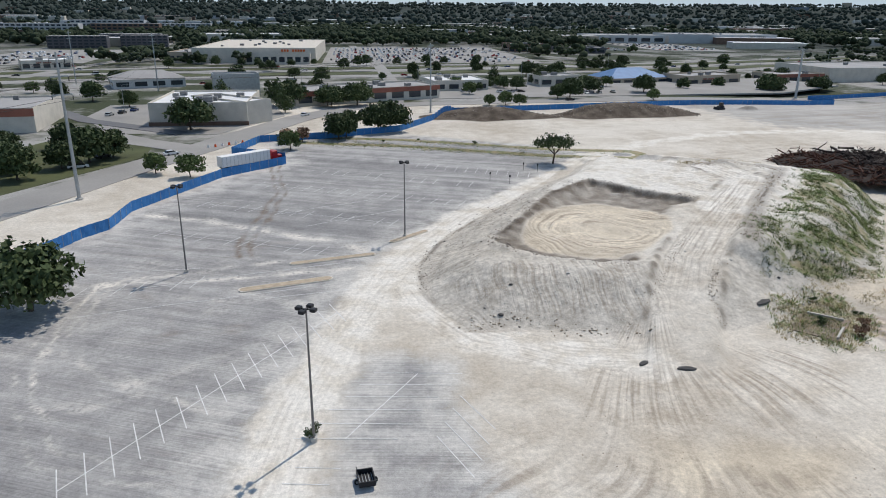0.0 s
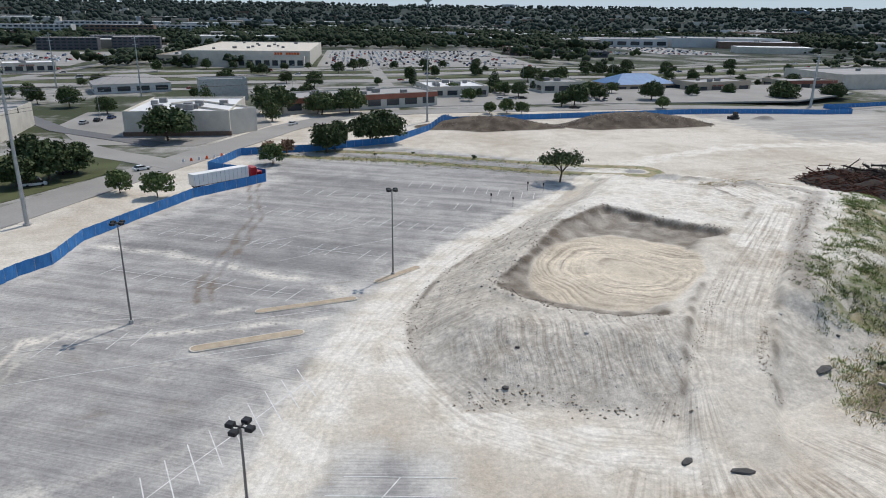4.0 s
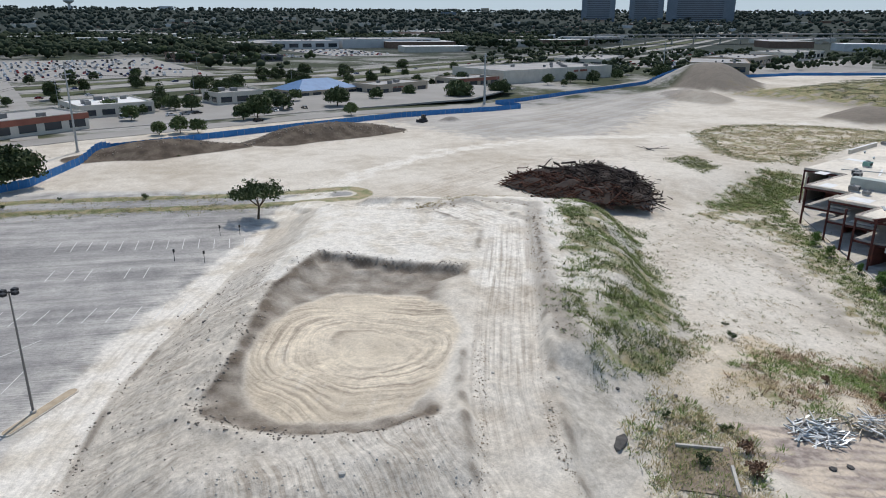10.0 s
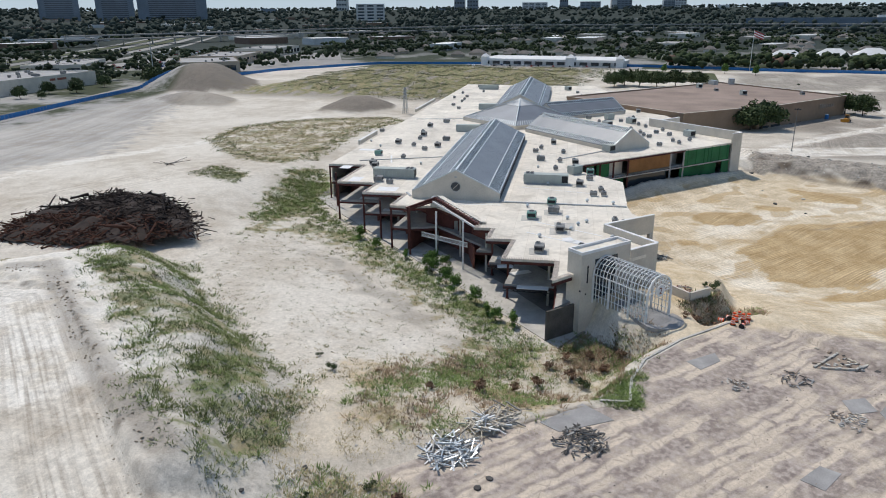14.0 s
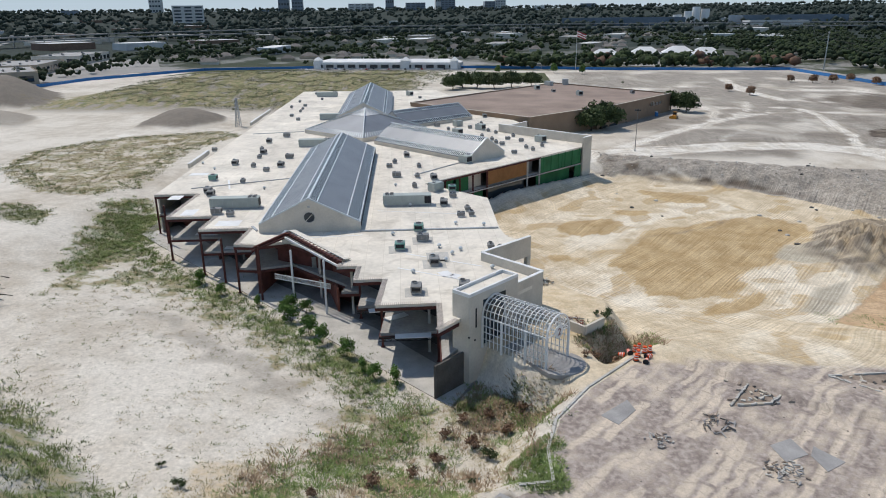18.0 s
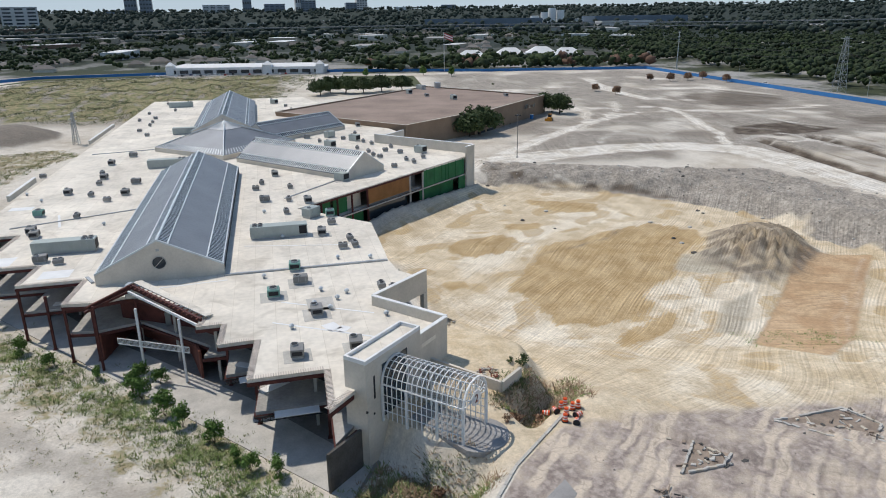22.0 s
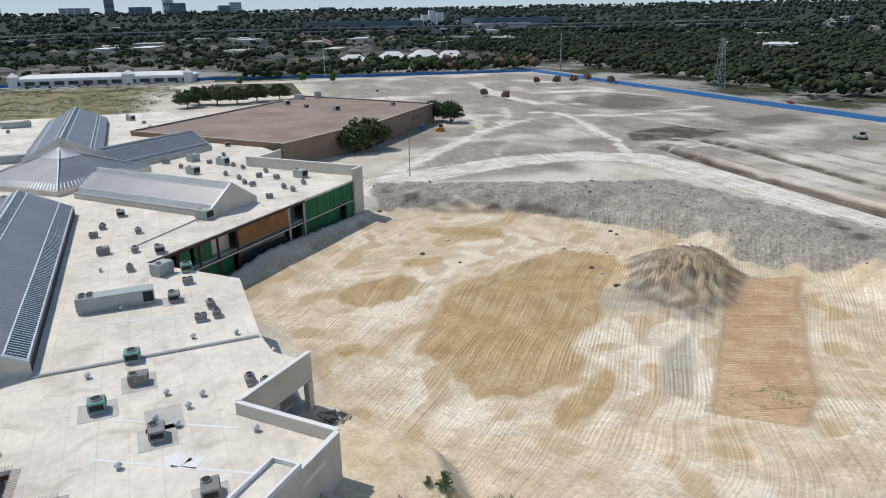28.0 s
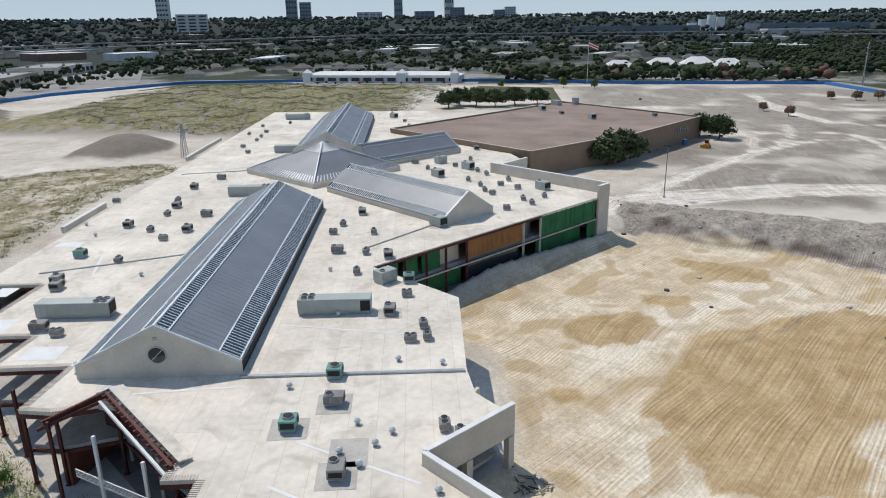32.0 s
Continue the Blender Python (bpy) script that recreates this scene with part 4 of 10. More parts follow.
    col = mixed(col, mixed(mixed((0.61, 0.56, 0.475), (0.72, 0.685, 0.62), ranged(mid, 0.3, 0.6)), mixed((0.60, 0.52, 0.40), (0.73, 0.66, 0.54), ranged(mid, 0.3, 0.6)), ranged(rb[1], -2.0, 4.0)), calc("MULTIPLY", cover(sd[1], 0.5, 0.2, 0.8), 0.9))
    scuffed = mixed((0.365, 0.25, 0.118), (0.485, 0.36, 0.20), ranged(calc("MULTIPLY_ADD", passes, 0.5, mid), 0.5, 1.0))
    col = mixed(col, scuffed, cover(sd[0], 0.9, 0.25, 0.95))
    col = mixed(col, scuffed, calc("MULTIPLY", edge(ra[1], 0.55, 1.5, 3.6), 0.92))
    col = mixed(col, mixed((0.42, 0.272, 0.155), (0.52, 0.365, 0.22), ranged(mid, 0.3, 0.7)), calc("MULTIPLY", edge(ra[2], 0.5, 0.7), 0.92))
    col = mixed(col, mixed((0.36, 0.32, 0.25), (0.44, 0.40, 0.32), ranged(mid, 0.3, 0.7)), calc("MULTIPLY", edge(rb[0], 0.8, 0.9, 2.0), 0.85))
    col = mixed(col, mixed((0.225, 0.20, 0.17), (0.43, 0.39, 0.335), ranged(calc("MULTIPLY_ADD", fine, 0.5, calc("MULTIPLY_ADD", passes, 0.25, calc("MULTIPLY", mid, 0.45))), 0.40, 0.85)), cover(sd[2], 0.5, 0.2, 0.8))
    weeds = mixed((0.30, 0.25, 0.13), (0.15, 0.17, 0.06), ranged(noise_at(0.35, 4), 0.42, 0.6))
    col = mixed(col, weeds, calc("MULTIPLY", cover(sa[2], 1.8, 0.3, 0.95), 0.85))
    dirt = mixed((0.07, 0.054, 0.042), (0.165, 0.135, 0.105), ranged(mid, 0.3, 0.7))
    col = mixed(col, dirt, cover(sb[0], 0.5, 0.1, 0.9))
    # stripped car park: tarmac left in bars over pale subsoil
    turned = N("ShaderNodeMapping")
    turned.inputs["Rotation"].default_value = (0, 0, radians(38))
    jitter = N("ShaderNodeVectorMath")
    jitter.operation = "MULTIPLY_ADD"
    wob = N("ShaderNodeTexNoise")
    wob.inputs["Scale"].default_value, wob.inputs["Detail"].default_value = 0.25, 2
    L(geo.outputs["Position"], wob.inputs["Vector"])
    L(wob.outputs["Color"], jitter.inputs[0])
    jitter.inputs[1].default_value = (2.2, 2.2, 0.0)
    L(geo.outputs["Position"], jitter.inputs[2])
    L(jitter.outputs[0], turned.inputs["Vector"])
    bays = N("ShaderNodeTexBrick")
    bays.offset, bays.inputs["Scale"].default_value = 0.37, 1.0
    bays.inputs["Color1"].default_value, bays.inputs["Color2"].default_value, bays.inputs["Mortar"].default_value = (0, 0, 0, 1), (1, 1, 1, 1), (0.75, 0.75, 0.75, 1)
    bays.inputs["Mortar Size"].default_value, bays.inputs["Mortar Smooth"].default_value = 0.55, 1.0
    bays.inputs["Brick Width"].default_value, bays.inputs["Row Height"].default_value = 11.0, 1.55
    L(turned.outputs[0], bays.inputs["Vector"])
    vor = N("ShaderNodeTexVoronoi")
    vor.feature = "DISTANCE_TO_EDGE"
    vor.inputs["Scale"].default_value = 0.42
    L(turned.outputs[0], vor.inputs["Vector"])
    crack = ranged(vor.outputs["Distance"], 0.0, 0.05, 1.0, 0.0)
    left = ranged(calc("MULTIPLY_ADD", mid, 1.35, calc("MULTIPLY_ADD", fine, 0.6, calc("MULTIPLY", bays.outputs["Color"], 0.6))), 1.08, 1.5)
    tarmac = mixed((0.255, 0.212, 0.188), (0.385, 0.33, 0.29), ranged(fine, 0.35, 0.65))
    bare = mixed((0.57, 0.485, 0.39), tarmac, calc("MAXIMUM", left, calc("MULTIPLY", crack, 0.45)))
    col = mixed(col, bare, cover(sb[1], 0.15, 0.4, 0.6))
    town = mixed((0.055, 0.065, 0.035), (0.34, 0.33, 0.31), ranged(calc("MULTIPLY_ADD", noise_at(0.016, 5), 0.8, calc("MULTIPLY", mid, 0.2)), 0.46, 0.60))
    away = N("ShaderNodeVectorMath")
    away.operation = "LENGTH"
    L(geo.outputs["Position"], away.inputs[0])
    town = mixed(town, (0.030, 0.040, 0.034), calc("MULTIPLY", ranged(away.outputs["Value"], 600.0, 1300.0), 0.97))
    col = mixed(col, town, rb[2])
    ribs_n = N("ShaderNodeAttribute")
    ribs_n.attribute_name = "ribs"
    wavy = calc("SINE", calc("MULTIPLY_ADD", se[0], 9.6, calc("MULTIPLY_ADD", mid, 3.0, calc("MULTIPLY", fine, 1.8))))
    ridge = calc("MULTIPLY", calc("MULTIPLY", wavy, ribs_n.outputs["Fac"]), ranged(calc("MULTIPLY_ADD", noise_at(0.09, 3), 1.3, mid), 0.85, 1.5))
    worn = calc("MULTIPLY_ADD", calc("SUBTRACT", streak, 0.5), 1.0, calc("MULTIPLY", calc("SUBTRACT", fine, 0.5), 0.35))
    rut = calc("MULTIPLY", calc("MULTIPLY", ranged(calc("MULTIPLY_ADD", mid, 0.35, streak), 0.74, 0.50), sc[2]), 0.8)
    col = mixed(col, (0.36, 0.30, 0.235), rut)
    col = mixed(col, (0.66, 0.62, 0.555), calc("MULTIPLY", ranged(marks, 0.0, 1.0), ranged(fine, 0.3, 0.5)))
    col = mixed(col, (0.20, 0.165, 0.135), calc("MULTIPLY", ranged(marks, 0.0, -1.0), ranged(fine, 0.25, 0.5)))
    gain = calc("MULTIPLY_ADD", calc("MULTIPLY", worn, sc[2]), 1.1, calc("MULTIPLY_ADD", calc("SUBTRACT", grit, 0.5), 0.5, calc("MULTIPLY_ADD", ridge, 0.19, calc("MULTIPLY_ADD", calc("SUBTRACT", fine, 0.5), 0.55, 1.0))))
    gain = calc("MULTIPLY_ADD", calc("MULTIPLY", calc("SUBTRACT", passes, 0.5), se[2]), 1.15, gain)
    gain = calc("MULTIPLY_ADD", calc("SUBTRACT", noise_at(2.8, 2), 0.5), 0.42, gain)
    hsv = N("ShaderNodeHueSaturation")
    L(col, hsv.inputs["Color"])
    L(gain, hsv.inputs["Value"])
    L(hsv.outputs[0], bsdf.inputs["Base Color"])
    bp = N("ShaderNodeBump")
    bp.inputs["Strength"].default_value, bp.inputs["Distance"].default_value = 0.6, 0.3
    L(calc("MULTIPLY_ADD", calc("MULTIPLY", streak, sc[2]), 1.6, calc("MULTIPLY_ADD", fine, 0.45, calc("MULTIPLY_ADD", ridge, 0.10, calc("MULTIPLY_ADD", calc("MULTIPLY", passes, se[2]), 1.2, calc("MULTIPLY", grit, 0.2))))), bp.inputs["Height"])
    L(bp.outputs[0], bsdf.inputs["Normal"])
    return m


GRID = []


def build_ground():
    xs, ys = np.meshgrid(GX, GY, indexing="ij")
    x, y = xs.ravel(), ys.ravel()
    nx, ny = len(GX), len(GY)
    me = bpy.data.meshes.new("ground")
    me.vertices.add(nx * ny)
    z = height(x, y)
    GRID.append(z.reshape(nx, ny))
    me.vertices.foreach_set("co", np.stack([x, y, z], 1).ravel().astype(np.float32))
    i = (np.arange(nx - 1)[:, None] * ny + np.arange(ny - 1)[None, :]).ravel()
    quads = np.stack([i, i + ny, i + ny + 1, i + 1], 1).ravel().astype(np.int32)
    me.loops.add(len(quads))
    me.loops.foreach_set("vertex_index", quads)
    me.polygons.add(len(quads) // 4)
    me.polygons.foreach_set("loop_start", np.arange(0, len(quads), 4, dtype=np.int32))
    me.polygons.foreach_set("use_smooth", np.ones(len(quads) // 4, bool))
    me.update()
    one = np.ones_like(x)
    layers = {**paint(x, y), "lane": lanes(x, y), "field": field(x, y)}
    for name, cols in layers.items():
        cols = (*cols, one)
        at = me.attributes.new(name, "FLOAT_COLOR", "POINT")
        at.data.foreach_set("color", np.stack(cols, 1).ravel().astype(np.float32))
    rb = np.maximum(np.clip(0.75 + 0.5 * rough(x, y, 25, 2), 0.15, 1.1) * smooth((inside(x, y, DIG) - 2) / 4) * smooth((x - 138) / 8), 1.3 * smooth(inside(x, y, ORANGE) / 2))
    at = me.attributes.new("ribs", "FLOAT", "POINT")
    at.data.foreach_set("value", rb.astype(np.float32))
    at = me.attributes.new("marks", "FLOAT", "POINT")
    at.data.foreach_set("value", strokes(x, y).astype(np.float32))
    me.validate()
    me.materials.append(ground_material())
    return tagged(new("ground", me), "pale dusty cleared site with worn asphalt and spoil", "ground", kind="structure")


build_ground()


def ground_z(x, y):
    """Height of the ground sheet at a place."""
    i = min(max(int(np.searchsorted(GX, x)) - 1, 0), len(GX) - 2)
    j = min(max(int(np.searchsorted(GY, y)) - 1, 0), len(GY) - 2)
    u, v = (x - GX[i]) / (GX[i + 1] - GX[i]), (y - GY[j]) / (GY[j + 1] - GY[j])
    g = GRID[0]
    return float((g[i, j] * (1 - v) + g[i, j + 1] * v) * (1 - u) + (g[i + 1, j] * (1 - v) + g[i + 1, j + 1] * v) * u)

# ---- shopping mall ----
mall = thing("shopping_mall", (0, 0, 0), "half-stripped two-storey shopping mall with a pale membrane roof", "mall")
bm = bmesh.new()
prism(bm, ROOF, ROOF_Z - 0.55, ROOF_Z)
roof = part("roof", bm, M_ROOF, mall, "cream membrane roof with patches")
roof.data.materials.append(M_ROOF)
bm = bmesh.new()
inner = [(198, 148)] + [(190, 140), (121.5, 65.5), (128.6, 62), (139, 56), (145, 52.6), (154, 62), (163, 54), (198, 62), (212, 78), (270, 29), (296, 59.5), (312, 48.4), (445, 95), (439, 170)]
# inner floor: the shade below the roof is put into the slab colour
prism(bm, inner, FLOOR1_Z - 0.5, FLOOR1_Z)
part("ground_slab", bm, M_SLABD, mall, "stained concrete floor slab toned dark for the shade under the roof")
bm = bmesh.new()
# outer strip of the same floor, paler to stand for direct sun
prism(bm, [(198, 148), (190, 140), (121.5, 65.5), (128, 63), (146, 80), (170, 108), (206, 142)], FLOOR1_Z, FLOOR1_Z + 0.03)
part("apron", bm, M_CONC, mall, "concrete apron in a paler tone for the sunlit outer floor")
bm = bmesh.new()
prism(bm, [(x + 0.8, y - 0.4) for x, y in SAW[:-1]] + [(131, 64), (145, 53), (154, 63.6), (164, 55), (174, 60), (198, 63), (212, 79.6), (269, 31), (294, 60), (430, 94), (430, 168)], FLOOR2_Z - 0.45, FLOOR2_Z)
part("upper_floor", bm, mat("dusty_slab", (0.40, 0.385, 0.36), 0.9, var=0.4, scale=0.2, bump=0.01), mall, "exposed upper floor slab")
# perimeter strip of corrugated roof deck left at the cut edge
bm = bmesh.new()
for a, b in zip(SAW, SAW[1:]):
    a, b = Vector(a), Vector(b)
    d = (b - a).normalized()
    n = Vector((d.y, -d.x))
    for k in range(int((b - a).length / 0.3)):
        p = a + d * (k * 0.3 + 0.15)
        beam(bm, (p.x + n.x * 0.15, p.y + n.y * 0.15, ROOF_Z + 0.03), (p.x - n.x * 0.75, p.y - n.y * 0.75, ROOF_Z + 0.03), 0.13, 0.06)
tagged(part("deck_edge", bm, M_DECK, mall, "rusty cut edge of corrugated roof deck"), kind="stuff")
bm = bmesh.new()
for a, b in zip(SAW, SAW[1:]):
    beam(bm, (*a, ROOF_Z - 0.75), (*b, ROOF_Z - 0.75), 0.22, 0.5)
    beam(bm, (a[0] + 0.6, a[1] - 0.3, FLOOR2_Z - 0.65), (b[0] + 0.6, b[1] - 0.3, FLOOR2_Z - 0.65), 0.2, 0.45)
part("edge_beam", bm, M_MAROON, mall, "dark maroon steel edge beams")
posts = [SAW[i] for i in (0, 2, 4, 6, 7, 8, 11, 13, 15)] + [(190.5, 137.8), (166, 114.5), (139, 77.9)]
for x, y in posts:
    bm = bmesh.new()
    box(bm, x + 0.1, y - 0.3, FLOOR1_Z, x + 0.45, y + 0.05, ROOF_Z - 0.55)
    box(bm, x - 0.05, y - 0.45, FLOOR1_Z, x + 0.6, y + 0.2, FLOOR1_Z + 0.08)
    part("column", bm, M_MAROON, mall)
for i in range(9):
    for j in range(2):
        x, y = 138 + i * 7.1 + j * 8, 70 + i * 7.6 - j * 7
        bm = bmesh.new()
        box(bm, x - 0.2, y - 0.2, FLOOR1_Z, x + 0.2, y + 0.2, ROOF_Z - 0.55)
        part("column", bm, M_CONC, mall)
# walls behind the open edge
for a, b, m in (((136, 64), (157, 86), M_DARK), ((157, 86), (174, 106), M_BRICK), ((174, 106), (188, 122), M_BRICK), ((188, 122), (207, 141), M_STEEL)):
    bm = bmesh.new()
    wall(bm, a, b, FLOOR1_Z, FLOOR2_Z - 0.45, 0.4)
    part("shop_wall", bm, M_BRICK if m == M_STEEL else m, mall)
    bm = bmesh.new()
    wall(bm, a, b, FLOOR2_Z, ROOF_Z - 0.55, 0.4)
    part("shop_wall", bm, m, mall)
for a, b in (((161, 105), (173, 104)), ((153, 88), (163, 92)), ((171.5, 110), (178, 110)), ((180, 121), (188, 121)), ((200, 133), (205, 134))):
    bm = bmesh.new()
    wall(bm, a, b, FLOOR1_Z, FLOOR2_Z - 0.45, 0.35)
    part("cross_wall", bm, M_BRICK, mall)
# pale partition and fallen panels in the two open bays
for x, y, w, l, r in ((142.5, 79, 1.6, 3, 15), (133.2, 72, 1.6, 5.5, 8), (140, 75.6, 1.5, 4, 40), (146.5, 80.2, 1.2, 3, -25), (174, 114.2, 1.6, 5, 5), (183, 124.5, 1.6, 5, 5)):
    bm = bmesh.new()
    box(bm, -w / 2, -l / 2, 0, w / 2, l / 2, 0.1, pose(x, y, FLOOR2_Z + 0.02, 0, 0, r))
    part("loose_panel", bm, M_WHITE, mall, "pale ceiling panel lying on the upper floor")
for (ax, ay), (bx, by) in (((133.3, 77.3), (134.4, 68.7)), ((143.5, 82.7), (144.1, 78.4))):
    bm = bmesh.new()
    n = 9
    for k in range(n):
        x0, y0, x1, y1 = (ax + (bx - ax) * k / n, ay + (by - ay) * k / n, ax + (bx - ax) * (k + 1) / n, ay + (by - ay) * (k + 1) / n)
        beam(bm, (x0, y0, FLOOR2_Z - 0.5), (x1, y1, FLOOR2_Z - 1.1), 0.07)
        beam(bm, (x1, y1, FLOOR2_Z - 1.1), (x1, y1, FLOOR2_Z - 0.5), 0.07)
    beam(bm, (ax, ay, FLOOR2_Z - 1.1), (bx, by, FLOOR2_Z - 1.1), 0.09)
    beam(bm, (ax, ay, FLOOR2_Z - 0.45), (bx, by, FLOOR2_Z - 0.45), 0.14)
    part("open_web_joist", bm, M_DARK, mall, "exposed steel joist")
# open gabled porch
P0, P1, PA = Vector((158.0, 104.6, 4.3)), Vector((151.4, 86.8, 4.1)), Vector((161.6, 99.2, 6.1))
for a in (P0, P1):
    bm = bmesh.new()
    beam(bm, a, PA, 0.35, 0.75)
    part("rafter", bm, M_MAROON, mall)
    bm = bmesh.new()
    beam(bm, a + Vector((-0.7, 0.4, -0.4)), PA + Vector((-0.9, 0.3, -0.5)), 0.3, 0.35)
    part("rafter", bm, M_WHITE if a is P1 else M_MAROON, mall)
    n = 16
    for k in range(n):
        p = a + (PA - a) * ((k + 0.5) / n)
        bm = bmesh.new()
        beam(bm, p + Vector((-0.5, 0.3, 0.28)), p + Vector((0.9, -0.6, 0.28)), 0.14)
        part("purlin", bm, M_BRICK, mall)
    bm = bmesh.new()
    quad = [a + Vector((0.5, -0.5, 0.36)), a + Vector((1.7, -1.4, 0.1)), PA + Vector((2.0, -1.0, 0.1)), PA + Vector((0.4, -0.2, 0.4))]
    vs = [bm.verts.new(c) for c in quad] + [bm.verts.new(c + Vector((0, 0, 0.16))) for c in quad]
    for f in BOXF:
        bm.faces.new([vs[i] for i in f])
    bmesh.ops.recalc_face_normals(bm, faces=bm.faces)
    part("torn_roof_edge", bm, M_ROOF, mall, "torn pale membrane along the porch gable")
bm = bmesh.new()
bevelbox(bm, 161.4, 98.0, 4.0, 163.4, 100.4, 6.3, 0.2)
part("ridge_end", bm, M_STEEL, mall)
P0, P1 = Vector((159.4, 105.6)), Vector((151.8, 87.0))
for u in (0.12, 0.5, 0.86):
    p = P0 * (1 - u) + P1 * u
    z = ROOF_Z - 0.1 + 1.2 * (1 - abs(u - 0.4) * 2)
    bm = bmesh.new()
    box(bm, p.x - 1.1, p.y + 0.3, FLOOR1_Z, p.x - 0.78, p.y + 0.62, z + 0.35)
    part("porch_post", bm, M_WHITE if u > 0.3 else M_MAROON, mall)
bm = bmesh.new()
q0, q1 = P0 * 0.7 + P1 * 0.3, P0 * 0.08 + P1 * 0.92
for k in range(60):
    p = q0 + (q1 - q0) * (k / 59)
    box(bm, p.x - 1.03, p.y + 0.47, FLOOR2_Z, p.x - 0.97, p.y + 0.53, FLOOR2_Z + 1.0)
for z in (0.12, 1.0):
    beam(bm, (q0.x - 1, q0.y + 0.5, FLOOR2_Z + z), (q1.x - 1, q1.y + 0.5, FLOOR2_Z + z), 0.1)
part("balcony_railing", bm, M_WHITE, mall, "white picket balcony railing")
bm = bmesh.new()
wall(bm, (166.5, 103), (158.5, 85.5), FLOOR2_Z, ROOF_Z - 0.6, 0.3)
part("porch_back_wall", bm, M_MAROON, mall, "dark red back wall of the porch")
bm = bmesh.new()
box(bm, -0.1, -0.5, 0, 0.1, 0.5, 2.2, pose(162.3, 94.6, FLOOR2_Z, 0, 0, 24))
part("porch_door", bm, M_STEEL, mall, "pale grey door")


def parapet(a, b, z0, z1, t=0.5, m=None, label=""):
    bm = bmesh.new()
    wall(bm, a, b, z0, z1, t)
    w = part("parapet", bm, m or M_CREAM, mall, label)
    bm = bmesh.new()
    wall(bm, a, b, z1 + 0.004, z1 + 0.12, t + 0.16)
    part("coping", bm, M_WHITE, w)


parapet((229.6, 148.2), (251, 151), ROOF_Z, ROOF_Z + 1.3, 0.6)
parapet((311, 158), (352, 163), ROOF_Z, ROOF_Z + 1.2, 0.6)
parapet((270.4, 29.0), (296.0, 59.0), -6.2, 6.9, 0.6, None, "cream end wall with parapet")
parapet((269.9, 28.8), (266.4, 31.8), -6.2, 6.9, 0.6)
parapet((296.3, 58.9), (311.6, 48.3), -6.2, 5.6, 0.5)
parapet((145.0, 52.0), (154.0, 62.1), -3, 5.5, 0.45, None, "cream screen wall round the loading dock")
parapet((154.1, 62.0), (163.9, 53.2), 1.7, 5.5, 0.45)
parapet((139.5, 56.4), (144.8, 52.1), -3, 5.5, 0.45)
for u in (0.12, 0.45, 0.95):
    bm = bmesh.new()
    x, y = 154.1 + 9.8 * u, 62.0 - 8.8 * u
    box(bm, -0.45, -0.4, -2.4, 0.45, 0.4, 1.7, pose(x, y, 0, 0, 0, -42))
    part("dock_pier", bm, M_CREAM, mall)
bm = bmesh.new()
prism(bm, [(155, 61.4), (164.4, 53.4), (169, 56), (166, 59.5), (158, 63)], -4, -2.35)
part("dock_slab", bm, M_CONC, mall, "dark stained loading dock slab")
bm = bmesh.new()
wall(bm, (156.5, 64.2), (171, 57.4), -2.4, ROOF_Z - 0.6, 0.4)
part("dock_wall", bm, M_CREAM, mall)
bm = bmesh.new()
box(bm, -1.6, -0.25, -2.4, 1.6, 0.0, 0.9, pose(162.4, 61.1, 0, 0, 0, -25))
part("dock_door", bm, M_WHITE, mall, "white roll-up dock door")
# side and back walls
for a, b, z0 in (((174.2, 59.2), (198.2, 61.9), -8), ((198.5, 62), (212, 78), -8), ((168.6, 57.8), (174, 59.1), -8), ((312, 48.6), (446, 95), -4), ((446, 95.4), (440, 170.6), -4), ((440, 170.6), (200, 143.4), -7)):
    bm = bmesh.new()
    wall(bm, a, b, z0, ROOF_Z - 0.55, 0.35)
    part("outer_wall", bm, M_CREAM, mall)

# facade with boarded bays
F0, F1 = Vector((266.2, 32.2)), Vector((212.6, 77.8))
FD = (F1 - F0).normalized()
FN = Vector((-FD.y, FD.x))
FL = (F1 - F0).length


def bay(name, u0, u1, z0, z1, m, depth=0.0, label=""):
    bm = bmesh.new()
    a, b = F0 + FD * (u0 * FL) - FN * depth, F0 + FD * (u1 * FL) - FN * depth
    wall(bm, a, b, z0, z1, 0.25)
    return part(name, bm, m, mall, label)


if (F0 + FN * 5 - Vector((240, 20))).length > (F0 - FN * 5 - Vector((240, 20))).length:
    FN = -FN
bay("board_panel", 0.005, 0.15, -1.6, ROOF_Z - 0.3, M_GREENW, 0.1, "green sheathing boards")
bay("board_panel", 0.153, 0.31, -1.6, ROOF_Z - 0.3, M_GREENW, 0.1, "green sheathing boards")
bay("opening_back", 0.315, 0.40, -1.0, ROOF_Z - 0.5, M_STEEL, 3.0)
cor = bay("corrugated_panel", 0.405, 0.655, -0.6, ROOF_Z - 0.6, M_ORANGEW, 0.2, "orange-brown corrugated panel")
for k in range(44):
    p = F0 + FD * ((0.408 + 0.244 * k / 43) * FL) + FN * -0.02
    bm = bmesh.new()
    beam(bm, (p.x, p.y, -0.6), (p.x, p.y, ROOF_Z - 0.6), 0.16, 0.16)
    part("rib", bm, M_ORANGEW, cor)
for u in (0.02, 0.075, 0.13, 0.18, 0.235, 0.29):
    p = F0 + FD * (u * FL) + FN * 0.06
    bm = bmesh.new()
    beam(bm, (p.x, p.y, -1.6), (p.x, p.y, ROOF_Z - 0.3), 0.06, 0.3)
    part("board_joint", bm, M_GREENW, mall)
bay("board_panel", 0.75, 0.82, -1.0, ROOF_Z - 1.2, M_GREENW, 1.5)
